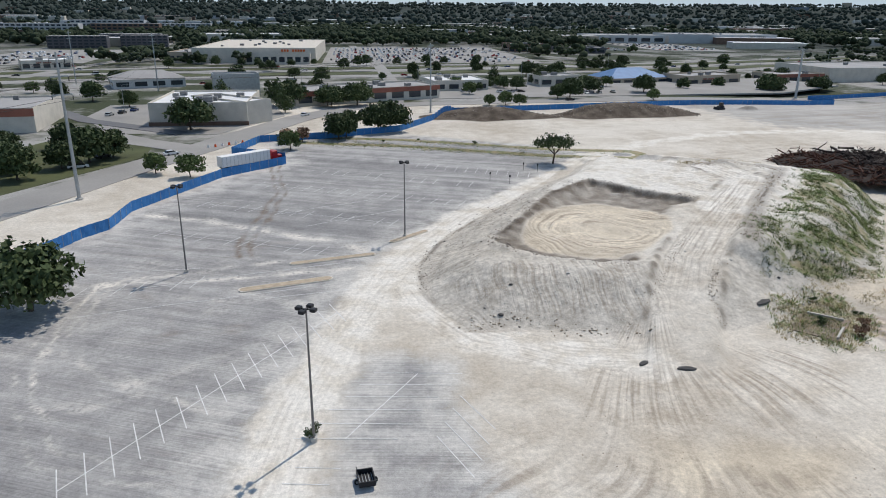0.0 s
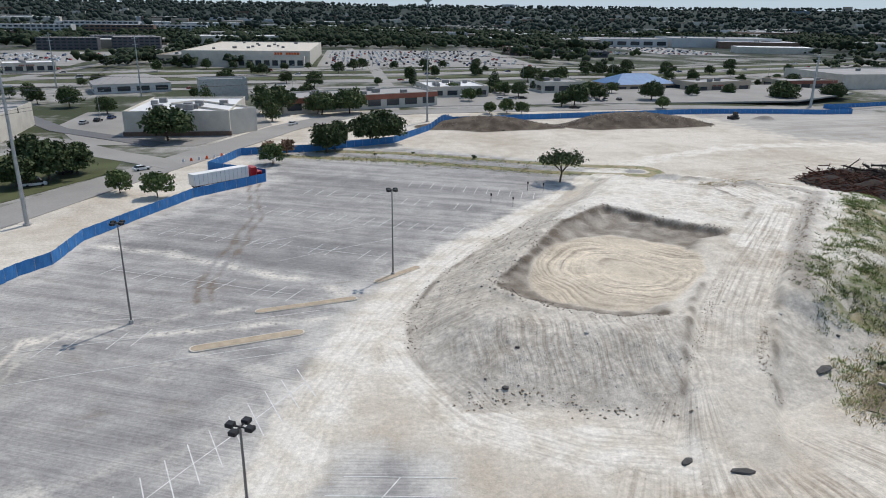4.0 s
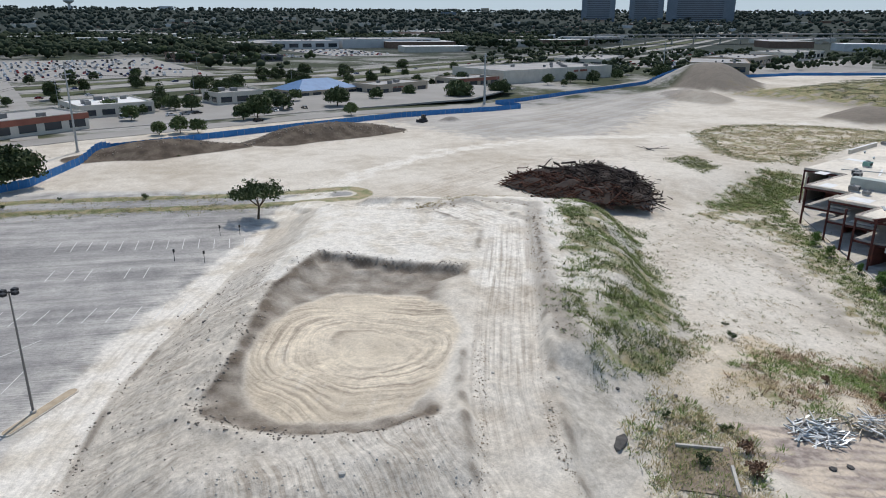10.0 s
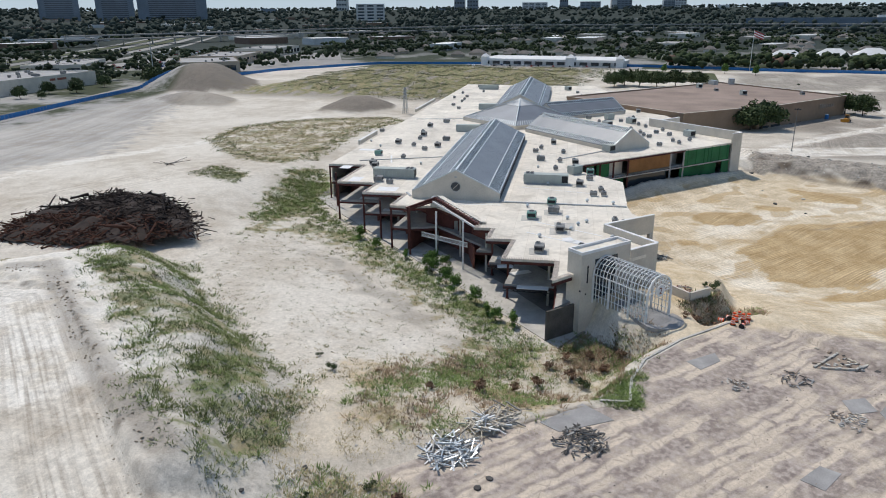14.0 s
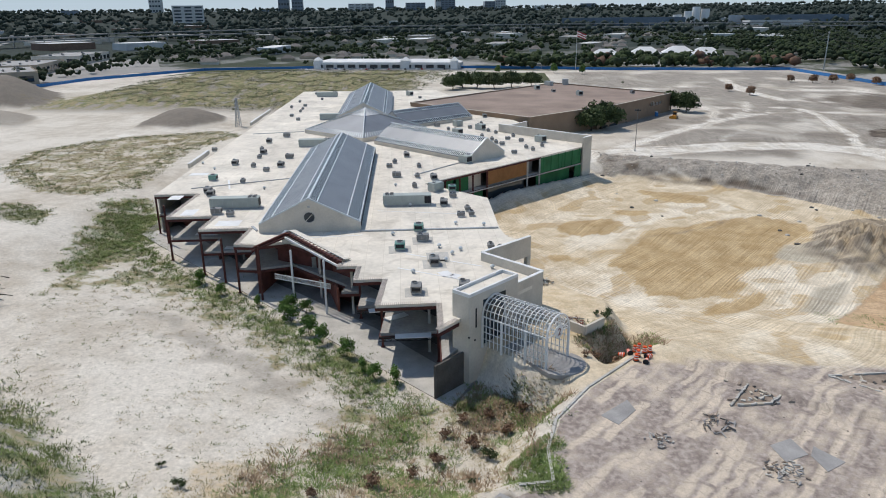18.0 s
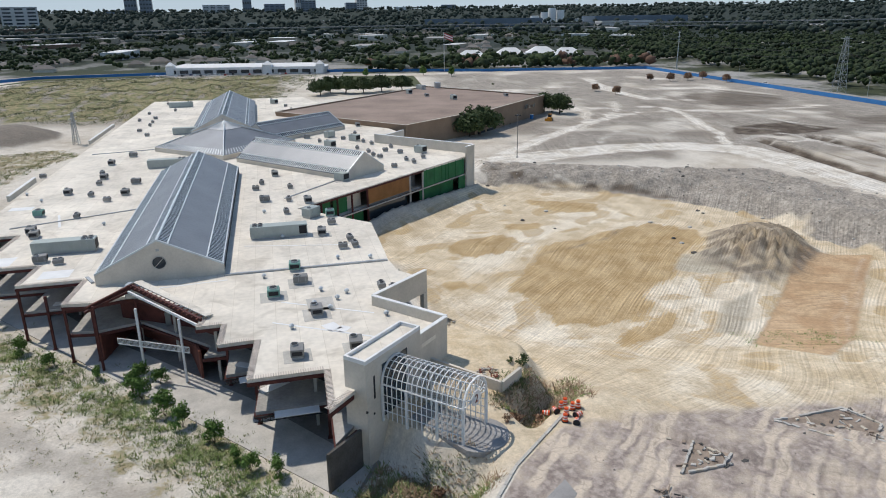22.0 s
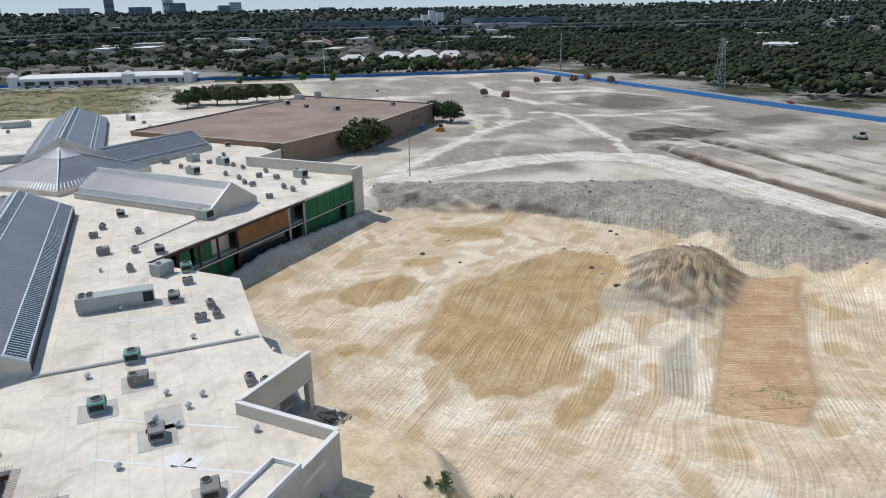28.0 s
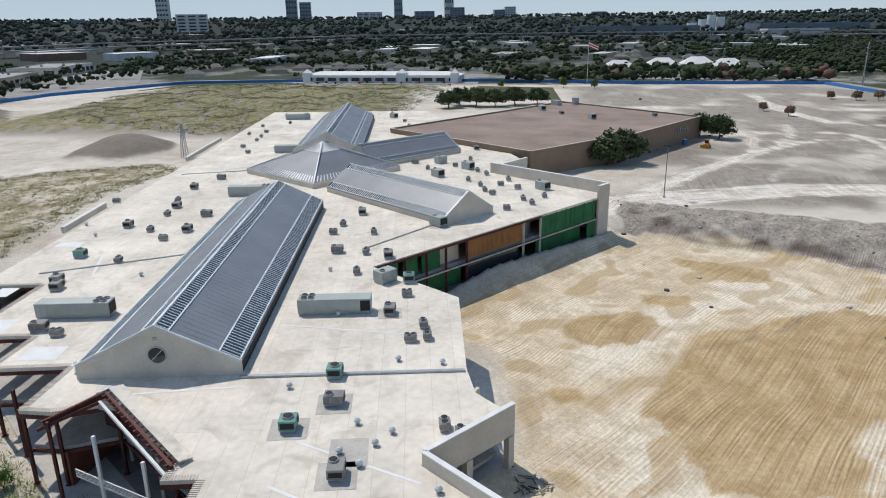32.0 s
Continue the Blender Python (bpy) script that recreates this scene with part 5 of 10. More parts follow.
bay("board_panel", 0.66, 0.74, -1.0, ROOF_Z - 1.2, M_CREAM, 2.5)
bay("board_panel", 0.84, 0.89, -1.0, ROOF_Z - 1.0, M_GREENW, 1.2)
bay("board_panel", 0.91, 0.985, -1.0, ROOF_Z - 1.0, M_GREENW, 1.2)
bay("opening_back", 0.66, 0.99, -6.0, -1.8, M_GREENW, 1.8)
bay("glass_front", 0.06, 0.31, -5.9, -1.9, M_GREENW, 1.6)
bay("glass_front", 0.41, 0.65, -5.9, -1.6, M_GLASS, 0.9, "dark dusty shop glazing")
bay("pier", 0.0, 0.05, -6.2, -1.6, M_GREENW, 0.0)
bay("floor_band", 0.0, 1.0, -1.75, -1.25, M_MAROON, -0.06, "maroon floor band")
bay("roof_band", 0.31, 1.0, ROOF_Z - 0.7, ROOF_Z - 0.25, M_MAROON, -0.06, "maroon roof band")
for u in (0.315, 0.40, 0.66, 0.745, 0.82, 0.90):
    p = F0 + FD * (u * FL)
    bm = bmesh.new()
    box(bm, p.x - 0.25, p.y - 0.25, -6.2, p.x + 0.25, p.y + 0.25, ROOF_Z - 0.55)
    part("facade_column", bm, M_CONC if u < 0.5 else M_MAROON, mall)
bm = bmesh.new()
prism(bm, [tuple(F0 + FN * 0.4), tuple(F1 + FN * 0.4), tuple(F1 - FN * 8), tuple(F0 - FN * 8)], FLOOR2_Z - 0.6, FLOOR2_Z - 0.3)
part("upper_slab", bm, M_CONC, mall)

# ---- skylights ----
def skylight(name, front, ang, length, half, eave, ridge, strips, gable_hole=False, ribs=0.75, single=False):
    """A gabled roof lantern along a ridge; strips: bands of glazing bars, as fractions of the slope."""
    sk = thing(name, (front[0], front[1], ROOF_Z, 0, 0, ang), "long gabled roof lantern of dull grey metal with glazed strips", "skylight", "roof lanterns")
    e, r = eave - ROOF_Z, ridge - ROOF_Z
    for s in (-1, 1):
        bm = bmesh.new()
        vs = [bm.verts.new(c) for c in ((0.25, s * half, e), (length, s * half, e), (length, 0, r), (0.25, 0, r))]
        vs += [bm.verts.new(v.co + Vector((0, 0, 0.2))) for v in vs]
        for f in BOXF:
            bm.faces.new([vs[i] for i in f])
        bmesh.ops.recalc_face_normals(bm, faces=bm.faces)
        slope = part("roof_slope", bm, M_GREYMET, sk, "dull grey metal sheeting")
        bm = bmesh.new()
        beam(bm, (0.3, s * (half - 0.3), 0), (length, s * (half - 0.3), 0), 0.3, 0.02)
        box(bm, 0.3, s * (half - 0.35) - 0.15, 0, length, s * (half - 0.35) + 0.15, e + 0.1)
        part("kerb_wall", bm, M_CREAM if half < 9 else M_DARK, sk)
        bm = bmesh.new()
        for x in np.arange(1.5, length - 0.5, 1.25):
            beam(bm, (x, s * half * 0.99, e + 0.22 + (r - e) * 0.01), (x, s * half * 0.02, e + 0.22 + (r - e) * 0.98), 0.05, 0.012)
        tagged(part("standing_seam", bm, M_GREYMET, slope), kind="stuff")
        at = lambda x, f, up=0.24: (x, s * half * (1 - f), e + (r - e) * f + up)  # noqa: E731
        for f0, f1 in strips:
            bm = bmesh.new()
            beam(bm, at(0.6, f0), at(0.6, f1), 0.17, 0.14)
            one = part("glazing_bar", bm, M_LIGHTMET, slope)
            if single and f0 < 0.5:
                for x in np.arange(0.6 + ribs, length - 0.2, ribs):
                    more = new("glazing_bar", one.data)
                    more.parent = slope
                    more.location.x = x - 0.6
            else:
                bm = bmesh.new()
                for x in np.arange(0.6 + ribs, length - 0.2, ribs):
                    beam(bm, at(x, f0), at(x, f1), 0.17, 0.14)
                tagged(part("far_glazing", bm, M_LIGHTMET, slope), kind="stuff")
            bm = bmesh.new()
            for f in (f0, f1):
                beam(bm, at(0.3, f), at(length, f), 0.22, 0.16)
            part("flashing", bm, M_LIGHTMET, slope)
            bm = bmesh.new()
            for v4 in ((at(0.35, f0, 0.215), at(length - 0.05, f0, 0.215), at(length - 0.05, f1, 0.215), at(0.35, f1, 0.215)),):
                bm.faces.new([bm.verts.new(c) for c in v4])
            part("glass_strip", bm, M_GLASS, slope)
    bm = bmesh.new()
    beam(bm, (0, 0, r + 0.25), (length, 0, r + 0.25), 0.35, 0.2)
    for s in (-1, 1):
        beam(bm, (0.12, s * half, e + 0.2), (0.12, 0, r + 0.25), 0.3, 0.25)
    part("ridge_cap", bm, M_LIGHTMET, sk)
    n = 20
    for x in (0.0, length - 0.3):
        bm = bmesh.new()
        outer = [(-half, 0.0), (half, 0.0), (half, e), (0, r + 0.1), (-half, e)]
        fr = [bm.verts.new((x, y, z)) for y, z in outer]
        bk = [bm.verts.new((x + 0.3, y, z)) for y, z in outer]
        bm.faces.new(fr)
        bm.faces.new(bk[::-1])
        for i in range(5):
            bm.faces.new((fr[i], bk[i], bk[(i + 1) % 5], fr[(i + 1) % 5]))
        bmesh.ops.recalc_face_normals(bm, faces=bm.faces)
        g = part("gable_wall", bm, M_CREAM, sk, "pale stucco gable")
        if gable_hole and x == 0.0:
            bm = bmesh.new()
            zc = r * 0.46
            tube(bm, (-0.06, 0, zc), (0.1, 0, zc), 1.05, 1.05, 24)
            part("round_window", bm, M_GLASS, g, "dark round louvre window")
            bm = bmesh.new()
            for k in range(24):
                a0, a1 = k * math.tau / 24, (k + 1) * math.tau / 24
                beam(bm, (-0.08, 1.12 * math.cos(a0), zc + 1.12 * math.sin(a0)), (-0.08, 1.12 * math.cos(a1), zc + 1.12 * math.sin(a1)), 0.14)
            beam(bm, (-0.09, -0.7, zc + 0.7), (-0.09, 0.7, zc - 0.7), 0.1)
            part("window_ring", bm, M_CONC, g)
            bm = bmesh.new()
            box(bm, -0.12, -0.25, r * 0.76, 0, 0.25, r * 0.82)
            part("gable_lamp", bm, M_STEEL, g)
    return sk


skylight("roof_lantern", (169.6, 97.0), 7.5, 83, 10.2, 5.7, 10.7, ((0.02, 0.26), (0.84, 0.99)), True, 0.75, True)
skylight("roof_lantern", (324.0, 114.6), 8.0, 92, 11.5, 5.6, 11.2, ((0.22, 0.3), (0.86, 0.99)), True, 1.2)
skylight("roof_lantern", (245.0, 62.6), 47.5, 45, 7.8, 5.2, 10.2, ((0.02, 0.22), (0.8, 0.99)), False)
skylight("roof_lantern", (334.0, 76.0), 137.5, 36, 8.2, 5.2, 10.0, ((0.02, 0.22), (0.82, 0.99)), False, 0.9)
pyr = thing("pyramid_skylight", (295.5, 108.5, ROOF_Z, 0, 0, 7.5), "broad grey pyramid roof lantern with a pale glazed cap", "skylight")
PH, PB, PT = 22.5, 1.4, 8.9
cs = [(PH, 0), (0, PH), (-PH, 0), (0, -PH)]
for i in range(4):
    a, b = cs[i], cs[(i + 1) % 4]
    bm = bmesh.new()
    vs = [bm.verts.new(c) for c in ((*a, PB), (*b, PB), (b[0] * 0.22, b[1] * 0.22, PB + (PT - PB) * 0.72), (a[0] * 0.22, a[1] * 0.22, PB + (PT - PB) * 0.72))]
    bm.faces.new(vs)
    side = part("roof_slope", bm, M_GREYMET, pyr)
    bm = bmesh.new()
    bm.faces.new([bm.verts.new(c) for c in ((a[0] * 0.25, a[1] * 0.25, PB + (PT - PB) * 0.70), (b[0] * 0.25, b[1] * 0.25, PB + (PT - PB) * 0.70), (0, 0, PT))])
    cap = part("glazed_cap", bm, M_WHITE, pyr, "pale ribbed glass cap")
    bm = bmesh.new()
    for k in range(1, 12):
        u = k / 12
        p = Vector((a[0] + (b[0] - a[0]) * u, a[1] + (b[1] - a[1]) * u, 0)) * 0.25
        beam(bm, (p.x, p.y, PB + (PT - PB) * 0.70 + 0.06), (p.x * 0.05, p.y * 0.05, PT + 0.02), 0.1)
    tagged(part("cap_glazing", bm, M_WHITE, cap), kind="stuff")
    bm = bmesh.new()
    for k in range(1, 26):
        u = k / 26
        p = Vector((a[0] + (b[0] - a[0]) * u, a[1] + (b[1] - a[1]) * u, 0))
        beam(bm, (p.x * 0.98, p.y * 0.98, PB + 0.15), (p.x * 0.84, p.y * 0.84, PB + 0.15 + (PT - PB) * 0.13), 0.25, 0.15)
    tagged(part("eaves_glazing", bm, M_LIGHTMET, side), kind="stuff")
    bm = bmesh.new()
    wall(bm, a, b, 0, PB, 0.4)
    part("kerb_wall", bm, M_CREAM, pyr)
    bm = bmesh.new()
    beam(bm, (*a, PB), (0, 0, PT + 0.05), 0.3)
    part("hip_cap", bm, M_LIGHTMET, pyr)

# ---- entrance tower and glass vault ----
tower = thing("entrance_tower", (133.3, 61.0, 0, 0, 0, -38.5), "cream stucco slab tower over the mall entrance", "tower")
bm = bmesh.new()
box(bm, -5.65, -1.6, -6.5, 5.65, 1.6, 7.6)
part("body", bm, M_CREAM, tower)
for b4 in ((-5.65, -1.6, 5.65, -1.3), (-5.65, 1.3, 5.65, 1.6), (-5.65, -1.3, -5.35, 1.3), (5.35, -1.3, 5.65, 1.3)):
    bm = bmesh.new()
    box(bm, b4[0], b4[1], 7.6, b4[2], b4[3], 8.1)
    part("parapet", bm, M_WHITE, tower)
bm = bmesh.new()
box(bm, -5.3, -1.25, 7.6, 5.3, 1.25, 7.66)
part("roof_pan", bm, M_ROOF, tower, "pale stained roof pan")
bm = bmesh.new()
box(bm, -4.3, -1.63, 2.6, -4.0, -1.55, 5.6)
part("stain", bm, M_DARK, tower, "dark rust slot in the wall")
bm = bmesh.new()
box(bm, -2.6, -1.66, -0.6, 2.6, -1.55, 6.4)
part("entrance_door", bm, M_GLASS, tower, "dark glazed entrance inside the vault")
for x, z in ((-4.4, 0.7), (-5.68, 1.5)):
    bm = bmesh.new()
    tube(bm, (x, -1.66, z), (x, -1.5, z), 0.16, 0.16, 10)
    part("pipe_hole", bm, M_DARK, tower)

vault = thing("glass_vault", (128.5, 55.4, PLAZA_Z, 0, 0, -128.5), "white-framed glass barrel vault entrance canopy", "entrance canopy")
VL, VR, VS = 11.2, 2.65, 4.6
prof = [(-VR, 0.0)] + [(-VR, z) for z in (1.1, 2.2, 3.2, VS)] + [(VR * math.cos(radians(a)), VS + VR * math.sin(radians(a))) for a in (157.5, 135, 112.5, 90, 67.5, 45, 22.5)] + [(VR, z) for z in (VS, 3.2, 2.2, 1.1)] + [(VR, 0.0)]
xs = np.linspace(-VL / 2, VL / 2, 17)
for k, x in enumerate(xs):
    bm = bmesh.new()
    w = 0.22 if k in (0, 16) else 0.09
    for (y0, z0), (y1, z1) in zip(prof, prof[1:]):
        beam(bm, (x, y0, z0), (x, y1, z1), w)
    part("rib", bm, M_WHITE, vault)
for y, z in prof[1:-1]:
    bm = bmesh.new()
    beam(bm, (xs[0], y, z), (xs[-1], y, z), 0.16 if abs(z - VS) < 0.01 else 0.08)
    part("purlin", bm, M_WHITE, vault)
for (y0, z0), (y1, z1) in zip(prof, prof[1:]):
    bm = bmesh.new()
    bm.faces.new([bm.verts.new(c) for c in ((xs[0], y0, z0), (xs[-1], y0, z0), (xs[-1], y1, z1), (xs[0], y1, z1))])
    pane = part("pane", bm, M_VAULT, vault)
    pane.visible_shadow = False
for s in (-1, 1):
    for x in (xs[0], xs[5], xs[11], xs[16]):
        bm = bmesh.new()
        box(bm, x - 0.14, s * VR - 0.14, -0.4, x + 0.14, s * VR + 0.14, VS)
        part("post", bm, M_WHITE, vault)
bm = bmesh.new()
fx = VL / 2
for a in range(0, 181, 18):
    c, s = math.cos(radians(a)), math.sin(radians(a))
    beam(bm, (fx, 0.9 * c, VS + 0.1 + 0.9 * s), (fx, VR * c, VS + VR * s), 0.08)
for k in range(20):
    a0, a1 = radians(k * 9), radians(k * 9 + 9)
    for rr in (0.9, 1.75):
        beam(bm, (fx, rr * math.cos(a0), VS + rr * math.sin(a0)), (fx, rr * math.cos(a1), VS + rr * math.sin(a1)), 0.08)
beam(bm, (fx, -VR, VS), (fx, VR, VS), 0.12)
part("fan_light", bm, M_WHITE, vault, "white sunburst fan frame")
bm = bmesh.new()
tube(bm, (fx + 0.05, 0, VS + 0.2), (fx + 0.2, 0, VS + 0.2), 0.95, 0.95, 24)
disc = part("sign_disc", bm, M_WHITE, vault, "round white entrance sign")
font = bpy.data.curves.new("entrance_number", "FONT")
font.body, font.size, font.extrude, font.align_x = "2", 1.5, 0.02, "CENTER"
font.materials.append(M_BRICK)
num = new("entrance_number", font)
num.parent = disc
num.matrix_local = pose(fx + 0.23, 0, VS - 0.3, 90, 0, 90)
bm = bmesh.new()
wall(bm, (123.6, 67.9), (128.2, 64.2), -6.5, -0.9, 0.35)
tagged(part("retaining_wall", bm, mat("dark_mottled_concrete", (0.115, 0.105, 0.095), 0.95, var=0.5, scale=0.4)), "dark mottled concrete wing wall with pale coping", "wall", kind="structure")
bm = bmesh.new()
out = [(129.6, 58.2), (132.6, 55.8), (127.6, 49.0)] + [(124.9 + 3.6 * math.cos(radians(q)), 50.6 + 3.6 * math.sin(radians(q))) for q in range(-30, -216, -15)]
prism(bm, out, PLAZA_Z - 0.6, PLAZA_Z + 0.06)
tagged(part("entrance_paving", bm, M_BARESLAB), "grey concrete paving before the entrance", "paving", kind="structure")
for a, b in (((141.5, 54.5), (133.7, 46.2)), ((133.7, 46.2), (137.2, 43.0))):
    bm = bmesh.new()
    wall(bm, a, b, -3, 1.0, 0.4)
    tagged(part("planter_wall", bm, M_CREAM), "weathered cream planter wall", "wall", kind="structure")


# ---- rooftop machines ----
def rooftop_unit(name, l, w, hgt, m, fans, label, cat):
    t = thing(name, (0, 0, 0), label, cat, "rooftop machines")
    bm = bmesh.new()
    bevelbox(bm, -l / 2, -w / 2, 0.35, l / 2, w / 2, hgt, 0.06)
    body = part("housing", bm, m, t)
    bm = bmesh.new()
    box(bm, -l / 2 + 0.1, -w / 2 + 0.1, 0, l / 2 - 0.1, w / 2 - 0.1, 0.35)
    part("kerb", bm, M_STEEL, t)
    for fx, fy, r in fans:
        bm = bmesh.new()
        tube(bm, (fx, fy, hgt - 0.02), (fx, fy, hgt + 0.22), r, r * 0.95, 14)
        f = part("fan_shroud", bm, M_STEEL, t)
        bm = bmesh.new()
        tube(bm, (fx, fy, hgt + 0.2), (fx, fy, hgt + 0.24), r * 0.85, r * 0.85, 14)
        part("fan_grille", bm, M_DARK, f)
    if l < 1.8:
        bm = bmesh.new()
        box(bm, -l / 2 + 0.2, -w / 2 - 0.04, 0.45, l / 2 - 0.2, -w / 2, hgt - 0.15)
        part("louvre", bm, M_DARK, body)
        return t
    bm = bmesh.new()
    for k in range(int(l / 1.1)):
        x = -l / 2 + 0.3 + k * 1.1
        box(bm, x, -w / 2 - 0.03, 0.5, x + 0.04, w / 2 + 0.03, hgt - 0.1)
    part("panel_seam", bm, M_STEEL, body)
    bm = bmesh.new()
    box(bm, l / 2 - min(1.6, l * 0.45), -w / 2 - 0.04, 0.6, l / 2 - 0.15, -w / 2, hgt - 0.25)
    part("louvre", bm, M_DARK, body)
    bm = bmesh.new()
    box(bm, -l / 2 - 0.04, -w / 2 + 0.2, 0.6, -l / 2, w / 2 - 0.2, hgt - 0.25)
    part("louvre", bm, M_DARK, body)
    return t


def vent_cap():
    t = thing("roof_vent", (0, 0, 0), "small round galvanised roof vent", "vent", "roof vents")
    bm = bmesh.new()
    tube(bm, (0, 0, 0), (0, 0, 0.5), 0.22, 0.22, 12)
    part("neck", bm, M_STEEL, t)
    bm = bmesh.new()
    tube(bm, (0, 0, 0.38), (0, 0, 0.56), 0.4, 0.37, 12)
    tube(bm, (0, 0, 0.6), (0, 0, 0.8), 0.37, 0.15, 12)
    part("hood", bm, M_LIGHTMET, t)
    return t


LONG = rooftop_unit("air_handler", 11.0, 2.6, 2.5, M_RTU, [(-4.6, -0.55, 0.5), (-4.6, 0.6, 0.5), (-3.5, -0.55, 0.5), (-3.5, 0.6, 0.5)], "long grey-green rooftop air handler with fans", "air handler")
BOXU = rooftop_unit("rooftop_unit", 2.3, 1.7, 1.4, M_RTUD, [(0.5, 0.3, 0.5)], "weathered grey boxy rooftop air conditioner", "air conditioner")
GRNU = rooftop_unit("rooftop_unit", 2.0, 1.9, 1.5, M_RTUG, [(0.0, 0.0, 0.65)], "faded green rooftop air conditioner", "air conditioner")
CONU = rooftop_unit("condenser_unit", 1.7, 1.2, 1.0, M_RTUD, [(-0.42, 0, 0.42), (0.45, 0, 0.42)], "small dark twin-fan condenser", "condenser")
VENT = vent_cap()
TALL = rooftop_unit("rooftop_unit", 3.4, 2.4, 2.2, M_RTU, [(0.9, 0.3, 0.5)], "pale grey rooftop air conditioner", "air conditioner")


def at_roof(ob, first, spots, turn=7.5):
    for k, (x, y) in enumerate(spots):
        m = pose(x, y, ROOF_Z + 0.01, 0, 0, turn + (90 if k % 3 == 1 else 0) + 4 * math.sin(k * 5.1))
        if k == 0 and first:
            ob.matrix_world = m
        else:
            copy_thing(ob, m)


LONG.matrix_world = pose(187.5, 119.0, ROOF_Z + 0.01, 0, 0, 97)
for x, y, r in ((191.5, 80.0, 277), (265.5, 120.0, 97), (328.0, 128.3, 97), (413.5, 151.0, 97)):
    copy_thing(LONG, pose(x, y, ROOF_Z + 0.01, 0, 0, r))
at_roof(TALL, True, [(418.5, 107), (310, 75), (290, 74), (301, 66), (204.9, 74.6), (239.5, 68.9), (275, 45)], 47)
at_roof(BOXU, True, [(235, 136.5), (244.8, 123), (232.5, 122), (198, 129), (182, 121.3), (201, 130.9), (191.3, 71.6), (164.8, 73.7), (151.6, 70.3), (217.5, 76.2), (220, 86.5), (272, 138), (252, 133.5), (284, 135.3), (334, 65), (248, 87.3), (309, 83), (140, 64.5), (138.5, 72.0)])
at_roof(GRNU, True, [(159.3, 77.4), (214.6, 135), (171.3, 75.2), (205, 70.6)])
at_roof(CONU, True, [(232, 130), (226, 124.2), (244.8, 132.4), (212, 126), (180.4, 117.6), (160.6, 60.6), (159, 58.8), (181.9, 67.2), (182.9, 65), (186.8, 66), (198.4, 70), (219.4, 80.8), (238.4, 89.6), (232, 90.2), (208.4, 80.3), (232.6, 81.8), (253.5, 54.3), (263, 50.3), (259, 48.3), (268.5, 58), (292.4, 60.2), (285, 54), (275, 51.5), (284.5, 65), (278, 61.4), (325, 142.5), (351, 148.6), (366, 157), (336.5, 148.5), (388, 159), (258, 136), (256, 151)])
at_roof(CONU, False, [(300, 78), (304, 70), (315, 66), (297, 63), (279, 56), (272, 60), (266, 45), (345, 70), (352, 78), (360, 150), (372, 152), (398, 150), (432, 110), (428, 120), (436, 130), (425, 160), (405, 100), (390, 96)])
at_roof(VENT, True, [(160.8, 70.2), (159.3, 66.1), (155.2, 70.9), (153.2, 68.4), (156.9, 67.5), (175.5, 62.2), (149.8, 60.2), (184.5, 102.3), (235.5, 146.5), (209.6, 85.3), (189.9, 79.2), (205, 118), (222, 112), (228, 140), (147, 73.5), (176, 68), (168, 80)])
# dark roof pads, seams and the joint before the big lantern
bm = bmesh.new()
for x, y, w, l in ((164.8, 73.7, 4.4, 4), (159.3, 77.4, 4.2, 4.2), (151.6, 70.3, 4.4, 4), (155.5, 70.0, 5, 4), (138.5, 72, 3.6, 3.6), (140, 64.5, 3.4, 3.4), (191.3, 71.6, 4, 3.6), (239.5, 68.9, 4.4, 4)):
    box(bm, -w / 2, -l / 2, 0.004, w / 2, l / 2, 0.03, pose(x, y, ROOF_Z, 0, 0, 9))
tagged(part("roof_patch", bm, M_CONC), "grey walkway pads on the roof", "roof patch", kind="structure")
bm = bmesh.new()
for (x0, y0), (x1, y1), w, hh in (((170.2, 87), (173.8, 59.2), 0.5, 0.35), ((169.6, 108), (172.5, 110), 0.5, 0.3), ((205, 137), (222, 106.5), 0.3, 0.2), ((240, 70), (222, 82), 0.35, 0.2), ((290, 150), (296, 132), 0.3, 0.2)):
    beam(bm, (x0, y0, ROOF_Z + 0.1), (x1, y1, ROOF_Z + 0.1), w, hh)
tagged(part("expansion_joint", bm, M_STEEL), "dark raised expansion joint across the roof", "roof joint", kind="structure")
bm = bmesh.new()
for (x0, y0), (x1, y1), w in (((157, 76), (151, 62), 0.35), ((149.5, 76.5), (142, 60), 0.35), ((186, 86), (184, 66), 0.3), ((165, 100), (168, 86), 0.4), ((215, 131), (205, 127), 0.5)):
    beam(bm, (x0, y0, ROOF_Z + 0.01), (x1, y1, ROOF_Z + 0.01), w, 0.03)
for x, y, w, l, r in ((183, 128, 5, 3, 7), (175, 116, 4, 5, 7), (196, 137, 4, 3, 5), (147, 68, 2.5, 2, 30), (146, 66.4, 1.6, 2, 60), (222, 142, 3, 5, 7)):
    box(bm, -w / 2, -l / 2, 0.004, w / 2, l / 2, 0.025, pose(x, y, ROOF_Z, 0, 0, r))
tagged(part("roof_seam", bm, M_WHITE), "bright white roof seams and coating patches", "roof seam", kind="structure")

